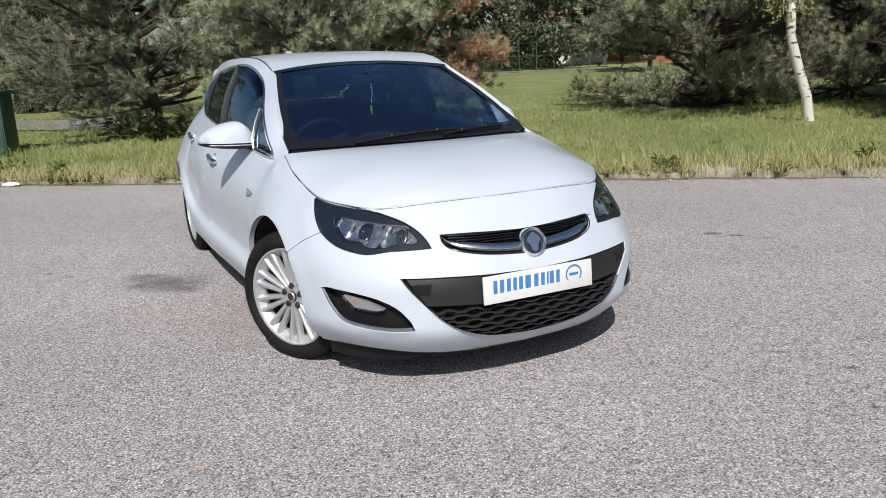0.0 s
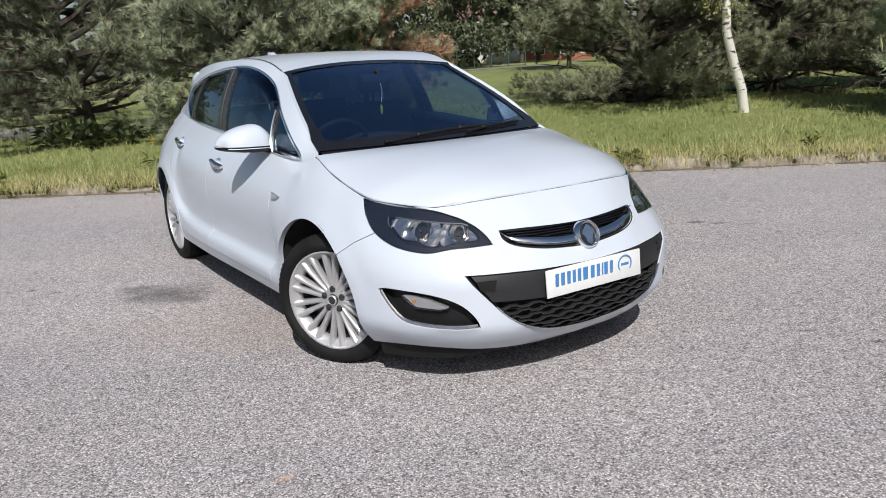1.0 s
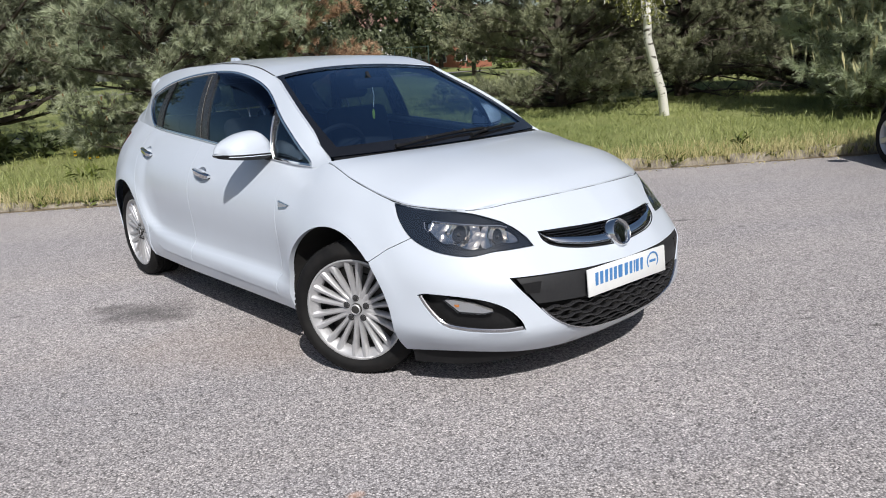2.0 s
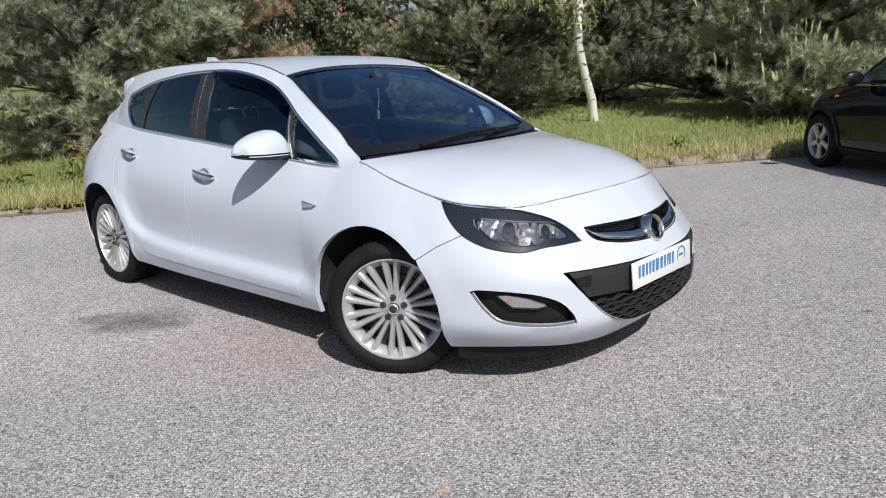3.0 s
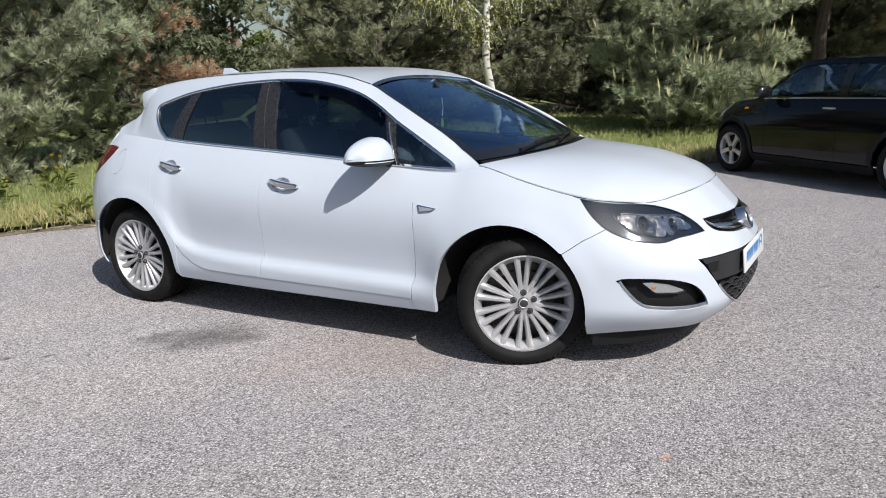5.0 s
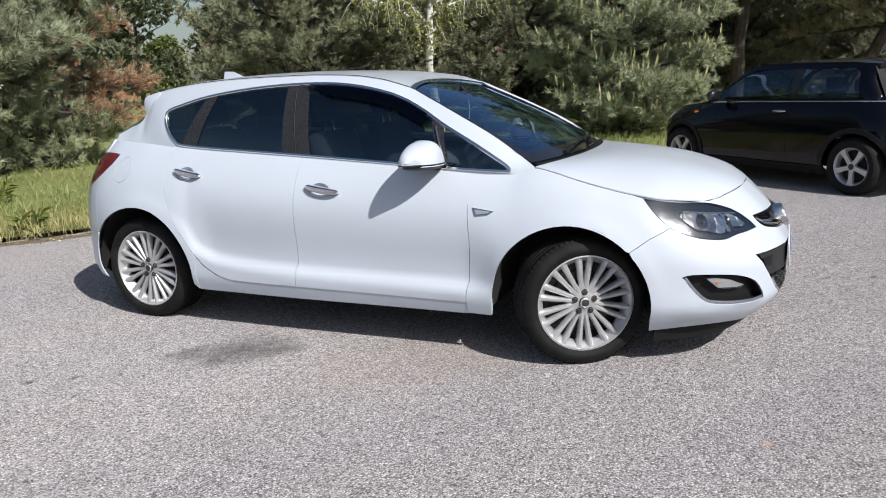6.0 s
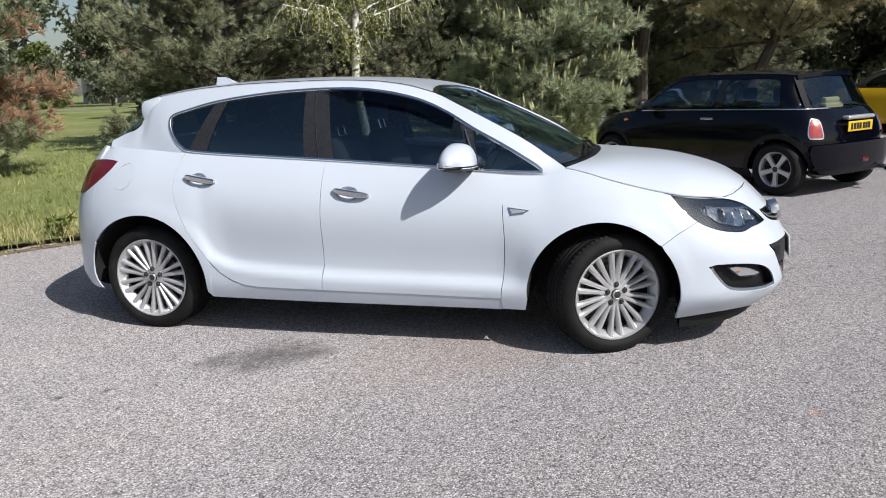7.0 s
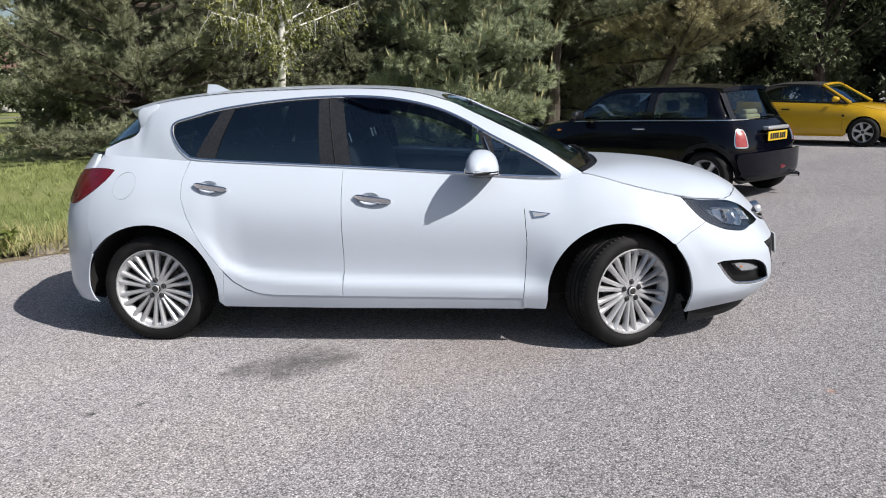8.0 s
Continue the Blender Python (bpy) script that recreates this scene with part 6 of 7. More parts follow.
def panes_and_frame(car, body, x0, x1, dlo, cuts, frame_m, pane_m):
    """Side frame with a window opening, split by posts."""
    for sign in (-1, 1):
        at = lambda x, z, lift=0.0, g=sign: body.house(x, z, lift, g)
        bm = bmesh.new()
        sheet(bm, [(x, body.belt(x)) for x in np.linspace(x0, x1, 30)] + [(x, body.rz(x)) for x in np.linspace(x1, x0, 50)], [dlo], at, 0.06, 0, 0.02)
        frame_ob = part("side_frame", bm, frame_m, car)
        for lo, hi in cuts:
            piece = [p for p in dense(shrink(dlo, 0.003), 0.01) if lo <= p[0] <= hi]
            c = (sum(p[0] for p in piece) / len(piece), sum(p[1] for p in piece) / len(piece))
            piece.sort(key=lambda p: math.atan2(p[1] - c[1], p[0] - c[0]))
            bm = bmesh.new()
            sheet(bm, piece, [], at, 0.08, 0, 0.006, -0.006)
            part("side_window", bm, pane_m, frame_ob)
        for a, b in zip(cuts, cuts[1:]):
            bm = bmesh.new()
            sheet(bm, [(a[0] - 0.006, body.belt(a[0]) + 0.02), (a[0] - 0.006, 1.3), (b[1] + 0.006, 1.3), (b[1] + 0.006, body.belt(b[1]) + 0.02)], [], at, 0.06, 0, 0.01, -0.002)
            part("window_post", bm, M_GLOSS, frame_ob)


# ---- small dark hatchback ----
M_NAVY = paint("black_blue_paint", (0.002, 0.0024, 0.006), 0.03, 0.0)
M_NAVYROOF = paint("dark_blue_roof_paint", (0.004, 0.006, 0.014), 0.06, 0.2)
M_YPLATE = plain("yellow_plate", (0.72, 0.46, 0.02), (0.8, 0.52, 0.03), 10, 0.4)
M_INK = plain("black_print", (0.01, 0.01, 0.01), (0.02, 0.02, 0.02), 30, 0.5)
M_TAILCLEAR = plain("pink_red_lens", (0.3, 0.025, 0.025), (0.46, 0.08, 0.075), 18, 0.15, Coat_Weight=1.0)
mini_plan = [(1.90, 0), (1.88, 0.3), (1.8, 0.53), (1.64, 0.7), (1.45, 0.79), (1.2335, 0.825), (0.6, 0.832), (-0.6, 0.836), (-1.2335, 0.832), (-1.45, 0.795), (-1.58, 0.715), (-1.665, 0.54), (-1.7, 0.27), (-1.71, 0)]
mini_edge = [(1.74, 0, 0.80), (1.7, 0.3, 0.80), (1.6, 0.5, 0.815), (1.42, 0.625, 0.845), (1.15, 0.68, 0.88), (0.9, 0.705, 0.905), (0.5, 0.73, 0.92), (-0.3, 0.745, 0.935), (-0.9, 0.742, 0.945), (-1.28, 0.715, 0.95), (-1.41, 0.66, 0.95), (-1.485, 0.52, 0.95), (-1.525, 0.3, 0.95), (-1.535, 0, 0.95)]
mini_rail = [(0.93, 0.7, 0.905), (0.8, 0.67, 1.0), (0.6, 0.625, 1.15), (0.42, 0.59, 1.265), (0.25, 0.575, 1.325), (-0.2, 0.58, 1.345), (-0.9, 0.572, 1.34), (-1.13, 0.56, 1.328), (-1.235, 0.555, 1.3), (-1.29, 0.565, 1.2), (-1.375, 0.6, 1.05), (-1.45, 0.62, 0.955)]
mini = Body(mini_plan, mini_edge, [(None, 0.0, 3.0), (1.6, 0, 2.6), (1.0, 0, 2.6), (0.0, 0, 3.0), (-1.3, 0, 3.2), (None, 4.7, 2.6)], mini_rail)
dark_car = empty("small_hatchback_car", pose(5.558, 6.35, 0, 0, 0, 80.4), "small glossy blue-black three-door hatchback parked nose to the kerb", "car")
car_sides(dark_car, mini, (1.2335, -1.2335), 0.335, 0.2, (0.66, -0.42), M_NAVY, M_BLACK)
dark_underside(dark_car, (1.2335, -1.2335), 0.335, -1.7, 1.75, 0.74)
mini_dlo = smooth_loop([(0.78, 0.945), (0.2, 0.958), (-0.5, 0.97), (-1.05, 0.978), (-1.19, 0.995), (-1.15, 1.15), (-1.06, 1.275), (-0.6, 1.29), (0.0, 1.288), (0.3, 1.26), (0.5, 1.16)], (0, 4), 4)
panes_and_frame(dark_car, mini, 0.93, -1.45, mini_dlo, [(-0.34, 0.8), (-1.2, -0.46)], M_NAVY, M_PANE_SIDE)
bm = bmesh.new()
patch(bm, path_curve([(0.9, 0.7, 0.915), (1.15, 0.68, 0.885), (1.42, 0.622, 0.85), (1.6, 0.5, 0.82), (1.66, 0.4, 0.806)]), path_curve([(0.98, 0, 0.95), (1.3, 0, 0.93), (1.55, 0, 0.88), (1.74, 0, 0.805)]), 14, 20, 2.4, -0.995, 0.995)
thicken(bm, 0.012)
part("bonnet", bm, M_NAVY, dark_car)
bm = bmesh.new()
patch(bm, path_curve([(0.86, 0.67, 0.93), (0.6, 0.605, 1.14), (0.36, 0.565, 1.285)]), path_curve([(0.96, 0, 0.95), (0.66, 0, 1.18), (0.4, 0, 1.32)]), 10, 16)
part("windscreen", bm, M_PANE, dark_car)
bm = bmesh.new()
patch(bm, path_curve([(0.36, 0.575, 1.288), (0.2, 0.578, 1.334), (-0.2, 0.582, 1.35), (-0.9, 0.575, 1.346), (-1.28, 0.555, 1.322)]), path_curve([(0.42, 0, 1.325), (0.2, 0, 1.37), (-0.3, 0, 1.388), (-1.0, 0, 1.38), (-1.37, 0, 1.348)]), 20, 18, 3.0)
thicken(bm, 0.045)
part("roof", bm, M_NAVYROOF, dark_car, "glossy dark blue roof")
bm = bmesh.new()
tube(bm, [(-1.12, 0, 1.375), (-1.13, 0, 1.395), (-1.2, 0, 1.43)], [0.015, 0.008, 0.003], 8)
part("aerial", bm, M_BLACK, dark_car)
bm = bmesh.new()
patch(bm, path_curve([(-1.265, 0.545, 1.28), (-1.365, 0.58, 1.1), (-1.45, 0.575, 0.965)]), path_curve([(-1.355, 0, 1.31), (-1.45, 0, 1.12), (-1.535, 0, 0.96)]), 8, 16, 2.4, -0.9, 0.9, 0.03, 0.97)
part("rear_window", bm, M_PANE_SIDE, dark_car)
for lo, hi in ((-1.04, -0.9), (0.9, 1.04)):
    bm = bmesh.new()
    patch(bm, path_curve([(-1.25, 0.55, 1.3), (-1.365, 0.59, 1.1), (-1.45, 0.61, 0.95)]), path_curve([(-1.355, 0, 1.32), (-1.45, 0, 1.12), (-1.535, 0, 0.95)]), 8, 3, 2.4, lo, hi)
    part("rear_frame", bm, M_GLOSS, dark_car)
bm = bmesh.new()
tube(bm, [(-1.55, -0.2, 0.985), (-1.545, 0.12, 1.0)], [0.012, 0.006], 6)
part("rear_wiper", bm, M_BLACK, dark_car)
bm = bmesh.new()
line = [(-a, mini.top(a)[0] + 0.004) for a in np.linspace(mini.x_s(0.8), mini.end, 60)]
pts = [mini.shell(s, z, 0.004) for s, z in line] + [mini.shell(-s, z, 0.004) for s, z in reversed(line)]
strip_along(bm, pts, lambda i: Vector((0, 0, 1)), 0.012, 0.008)
part("belt_trim", bm, M_CHROME, dark_car, "chrome line below the windows")
tail_of = lambda l: [(-mini.project(x, y)[0], z) for x, y, z in l]
for g in (1, -1):
    tl = [(g * s, z) for s, z in smooth_loop(tail_of([(-1.55, 0.70, 0.85), (-1.6, 0.66, 0.852), (-1.645, 0.62, 0.83), (-1.67, 0.61, 0.72), (-1.675, 0.61, 0.64), (-1.61, 0.67, 0.632), (-1.55, 0.72, 0.645), (-1.535, 0.73, 0.74)]), (), 4)]
    bm = bmesh.new()
    sheet(bm, tl, [], mini.shell, 0.04, 0, 0.02, 0.012)
    rim_ob = part("tail_lamp", bm, M_CHROME, dark_car, "chrome-ringed red tail lamp")
    bm = bmesh.new()
    sheet(bm, shrink(tl, 0.016), [], mini.shell, 0.03, 0, 0.01, 0.018)
    part("lens", bm, M_TAILCLEAR, rim_ob)
    bm = bmesh.new()
    bmesh.ops.create_uvsphere(bm, u_segments=18, v_segments=12, radius=1)
    for v in bm.verts:
        v.co = Vector((0.62 + v.co.x * (0.1 if v.co.x > 0 else 0.04), g * 0.87 + v.co.y * 0.11, 1.0 + v.co.z * 0.072))
    part("door_mirror", bm, M_GLOSS, dark_car)
    bm = bmesh.new()
    tube(bm, [mini.shell(-g * mini.x_s(-0.2), 0.835, 0.018), mini.shell(-g * mini.x_s(-0.29), 0.838, 0.028), mini.shell(-g * mini.x_s(-0.38), 0.84, 0.018)], [0.01, 0.014, 0.01], 8)
    part("handle", bm, M_CHROME, dark_car, "chrome door handle")
    bm = bmesh.new()
    sheet(bm, [(g * -mini.x_s(x), z) for x, z in smooth_loop([(1.0, 0.80), (1.05, 0.812), (1.075, 0.798), (1.04, 0.782)], (), 3)], [], mini.shell, 0.03, 0, 0.01, 0.01)
    part("side_repeater", bm, M_AMBER, dark_car, "amber side repeater")
    bm = bmesh.new()
    sheet(bm, [(g * s, z) for s, z in smooth_loop(tail_of([(1.7, 0.66, 0.79), (1.78, 0.56, 0.78), (1.82, 0.5, 0.7), (1.78, 0.58, 0.63), (1.68, 0.69, 0.66)]), (), 4)], [], mini.shell, 0.04, 0, 0.01, 0.012)
    part("headlamp", bm, M_CHROME, dark_car)
bm = bmesh.new()
sheet(bm, smooth_loop([(-0.62, 0.30), (0.62, 0.30), (0.71, 0.34), (0.745, 0.43), (0.75, 0.53), (0.6, 0.575), (-0.6, 0.575), (-0.75, 0.53), (-0.745, 0.43), (-0.71, 0.34)], (), 3), [], lambda u, z, l: mini.shell(-(mini.end - u) if u >= 0 else (mini.end + u), z, l), 0.06, 0, 0.03, 0.075)
part("rear_bumper", bm, M_NAVY, dark_car)
bm = bmesh.new()
sheet(bm, [(-0.6, 0.235), (0.6, 0.235), (0.69, 0.30), (-0.69, 0.30)], [], lambda u, z, l: mini.shell(-(mini.end - u) if u >= 0 else (mini.end + u), z, l), 0.06, 0, 0.03, 0.07)
part("bumper_skirt", bm, M_BLACK, dark_car)
bm = bmesh.new()
box(bm, (-1.735, -0.27, 0.825), (-1.65, 0.27, 0.868), 0.018, 3)
part("boot_handle", bm, M_ALLOY, dark_car, "chrome boot handle")
bm = bmesh.new()
box(bm, (-1.722, -0.25, 0.695), (-1.712, 0.25, 0.805), 0.003)
mplate = part("plate", bm, M_YPLATE, dark_car, "yellow rear plate with dark print")
for k, (y0, w) in enumerate(((0.2, 0.04), (0.145, 0.05), (0.085, 0.045), (0.03, 0.045), (-0.04, 0.045), (-0.095, 0.045), (-0.15, 0.045))):
    bm = bmesh.new()
    box(bm, (-1.7245, y0 - w, 0.715), (-1.7215, y0, 0.785), 0.0006, 1)
    part("print_bar", bm, M_INK, mplate)
bm = bmesh.new()
bmesh.ops.create_cone(bm, cap_ends=False, segments=20, radius1=0.035, radius2=0.035, depth=0.16)
bmesh.ops.transform(bm, matrix=pose(-1.74, -0.42, 0.25, 0, 90, 0), verts=bm.verts)
bmesh.ops.solidify(bm, geom=list(bm.faces), thickness=0.006)
part("exhaust", bm, M_CHROME, dark_car, "chrome exhaust tip")
bm = bmesh.new()
box(bm, (-1.79, -0.1, 0.352), (-1.74, 0.02, 0.402), 0.012, 3)
part("rear_fog_lamp", bm, M_RED, dark_car, "small red rear fog lamp")
for sx0, sy0 in ((0.0, 0.33), (0.0, -0.33), (-0.85, 0.3), (-0.85, -0.3)):
    bm = bmesh.new()
    box(bm, (sx0 - 0.12, sy0 - 0.22, 0.45), (sx0 + 0.02, sy0 + 0.22, 1.0), 0.06, 2)
    box(bm, (sx0 - 0.13, sy0 - 0.11, 1.02), (sx0 - 0.03, sy0 + 0.11, 1.17), 0.035, 2)
    part("seat", bm, M_SEAT, dark_car, "dark seat with headrest")
bm = bmesh.new()
box(bm, (-1.45, -0.62, 0.45), (0.95, 0.62, 0.56), 0.02)
part("cabin_floor", bm, M_SEAT, dark_car)
bm = bmesh.new()
box(bm, (-1.4, -0.25, 0.93), (-1.28, 0.12, 1.0), 0.03, 2)
box(bm, (-1.38, -0.2, 1.0), (-1.3, 0.1, 1.06), 0.025, 2)
bmesh.ops.translate(bm, vec=(0.02, 0, 0), verts=bm.verts)
part("parcel_shelf_cushion", bm, plain("yellow_cloth", (0.6, 0.5, 0.2), (0.72, 0.62, 0.35), 10, 0.9), dark_car, "pale yellow cushions behind the rear window")
for wx in (1.2335, -1.2335):
    for g in (-1, 1):
        simple_wheel(dark_car, (wx, g * 0.735, 0.295), g, 0.297, 0.2, 5, M_ALLOY)

# ---- yellow convertible ----
M_YELLOW = paint("yellow_car_paint", (0.62, 0.37, 0.012), 0.26)
M_HOOD = plain("black_fabric_hood", (0.022, 0.02, 0.02), (0.045, 0.042, 0.04), 10, 0.95, bump=0.3)
yp = [(2.02, 0), (1.99, 0.3), (1.88, 0.55), (1.68, 0.72), (1.45, 0.8), (1.22, 0.84), (0.5, 0.845), (-0.6, 0.845), (-1.25, 0.84), (-1.6, 0.78), (-1.88, 0.6), (-1.98, 0.3), (-2.0, 0)]
ye = [(1.78, 0, 0.70), (1.75, 0.3, 0.70), (1.66, 0.5, 0.71), (1.5, 0.64, 0.74), (1.1, 0.70, 0.83), (0.85, 0.715, 0.875), (0.4, 0.735, 0.895), (-0.4, 0.745, 0.92), (-1.0, 0.735, 0.94), (-1.5, 0.68, 0.94), (-1.72, 0.55, 0.92), (-1.84, 0.3, 0.9), (-1.87, 0, 0.9)]
yr = [(0.9, 0.7, 0.9), (0.6, 0.64, 1.08), (0.3, 0.59, 1.26), (0.1, 0.57, 1.31), (-0.5, 0.565, 1.32), (-0.9, 0.56, 1.26), (-1.2, 0.58, 1.1), (-1.42, 0.62, 0.96)]
yellow = Body(yp, ye, [(None, 0.0, 2.6), (1.5, 0, 2.2), (0.5, 0, 2.6), (-1.3, 0, 2.8), (None, 4.9, 2.4)], yr)
yellow_car = empty("convertible_car", pose(14.33, 6.24, 0, 0, 0, -97), "yellow two-door convertible car with a raised black fabric hood", "car")
car_sides(yellow_car, yellow, (1.22, -1.25), 0.33, 0.2, (0.8, -0.55), M_YELLOW)
dark_underside(yellow_car, (1.22, -1.25), 0.33, -1.9, 1.9, 0.75)
y_dlo = smooth_loop([(0.74, 0.915), (0.2, 0.93), (-0.5, 0.95), (-1.0, 0.965), (-1.08, 1.0), (-0.95, 1.12), (-0.7, 1.23), (-0.3, 1.275), (0.1, 1.265), (0.3, 1.2), (0.55, 1.05)], (0,), 4)
panes_and_frame(yellow_car, yellow, 0.9, -1.42, y_dlo, [(0.36, 0.8), (-0.5, 0.32), (-1.1, -0.56)], M_HOOD, M_PANE_SIDE)
bm = bmesh.new()
patch(bm, path_curve([(0.85, 0.712, 0.885), (1.1, 0.698, 0.835), (1.5, 0.636, 0.745), (1.66, 0.48, 0.716)]), path_curve([(1.0, 0, 0.9), (1.35, 0, 0.86), (1.6, 0, 0.79), (1.77, 0, 0.706)]), 14, 20, 2.4, -0.995, 0.995)
thicken(bm, 0.012)
part("bonnet", bm, M_YELLOW, yellow_car)
sc_e, sc_c = path_curve([(0.86, 0.68, 0.9), (0.55, 0.62, 1.09), (0.26, 0.575, 1.265)]), path_curve([(1.0, 0, 0.91), (0.65, 0, 1.13), (0.3, 0, 1.3)])
bm = bmesh.new()
patch(bm, sc_e, sc_c, 10, 16)
part("windscreen", bm, M_PANE, yellow_car)
bm = bmesh.new()
for g in (-1, 1):
    tube(bm, [(0.9, g * 0.7, 0.9), (0.58, g * 0.635, 1.1), (0.3, g * 0.59, 1.275)], [0.035, 0.03, 0.028], 8)
tube(bm, [(0.3 + 0.05 * (1 - (k / 5 - 1) ** 2), (k / 5 - 1) * 0.59, 1.275 + 0.035 * (1 - (k / 5 - 1) ** 2)) for k in range(11)], 0.028, 8)
part("screen_frame", bm, M_YELLOW, yellow_car, "yellow windscreen frame")
bm = bmesh.new()
patch(bm, path_curve([(0.26, 0.6, 1.265), (0.0, 0.6, 1.3), (-0.5, 0.59, 1.315), (-0.95, 0.58, 1.24), (-1.25, 0.6, 1.07), (-1.45, 0.63, 0.95)]), path_curve([(0.3, 0, 1.31), (0.0, 0, 1.35), (-0.5, 0, 1.36), (-0.95, 0, 1.3), (-1.35, 0, 1.12), (-1.6, 0, 0.95)]), 20, 16, 2.6)
thicken(bm, 0.02)
part("hood", bm, M_HOOD, yellow_car, "black fabric folding hood")
bm = bmesh.new()
patch(bm, path_curve([(-1.4, 0.68, 0.945), (-1.6, 0.63, 0.935), (-1.75, 0.5, 0.92)]), path_curve([(-1.45, 0, 0.96), (-1.7, 0, 0.955), (-1.87, 0, 0.905)]), 8, 14)
part("boot_lid", bm, M_YELLOW, yellow_car)
for g in (-1, 1):
    bm = bmesh.new()
    bmesh.ops.create_uvsphere(bm, u_segments=16, v_segments=10, radius=1)
    for v in bm.verts:
        v.co = Vector((0.62 + v.co.x * (0.11 if v.co.x > 0 else 0.04), g * 0.84 + v.co.y * 0.1, 0.985 + v.co.z * 0.06))
    part("door_mirror", bm, M_YELLOW, yellow_car)
    bm = bmesh.new()
    tube(bm, [yellow.shell(-g * yellow.x_s(-0.3), 0.77, 0.014), yellow.shell(-g * yellow.x_s(-0.46), 0.775, 0.014)], 0.014, 8)
    part("handle", bm, M_BLACK, yellow_car)
    bm = bmesh.new()
    sheet(bm, [(g * -yellow.x_s(x), z) for x, z in ((0.78, 0.66), (0.84, 0.66), (0.84, 0.62), (0.78, 0.62))], [], yellow.shell, 0.05, 0, 0.01, 0.008)
    part("side_repeater", bm, M_BLACK, yellow_car)
    for wx in (1.22, -1.25):
        simple_wheel(yellow_car, (wx, g * 0.75, 0.3), g, 0.302, 0.21, 6, M_ALLOY)
bm = bmesh.new()
box(bm, (-1.3, -0.6, 0.45), (0.9, 0.6, 0.55), 0.02)
part("cabin_floor", bm, M_SEAT, yellow_car)
for sx0, sy0 in ((0.0, 0.33), (0.0, -0.33)):
    bm = bmesh.new()
    box(bm, (sx0 - 0.12, sy0 - 0.22, 0.45), (sx0 + 0.02, sy0 + 0.22, 1.0), 0.06, 2)
    box(bm, (sx0 - 0.13, sy0 - 0.11, 1.0), (sx0 - 0.03, sy0 + 0.11, 1.16), 0.035, 2)
    part("seat", bm, M_SEAT, yellow_car, "dark seat with headrest")

# ---- trees ----
def branch(bm, start, way, length, r0, rng, droop=0.0, lift=0.0, pieces=5, sides=5):
    """A bent, tapered branch; returns its points."""
    pts, p, d = [Vector(start)], Vector(start), Vector(way).normalized()
    for i in range(pieces):
        d = (d + Vector((rng.uniform(-1, 1), rng.uniform(-1, 1), rng.uniform(-1, 1))) * 0.16 + Vector((0, 0, lift - droop)) / pieces).normalized()
        p = p + d * length / pieces
        pts.append(p.copy())
    tube(bm, pts, [max(0.004, r0 * (1 - 0.88 * i / pieces)) for i in range(pieces + 1)], sides)
    return pts


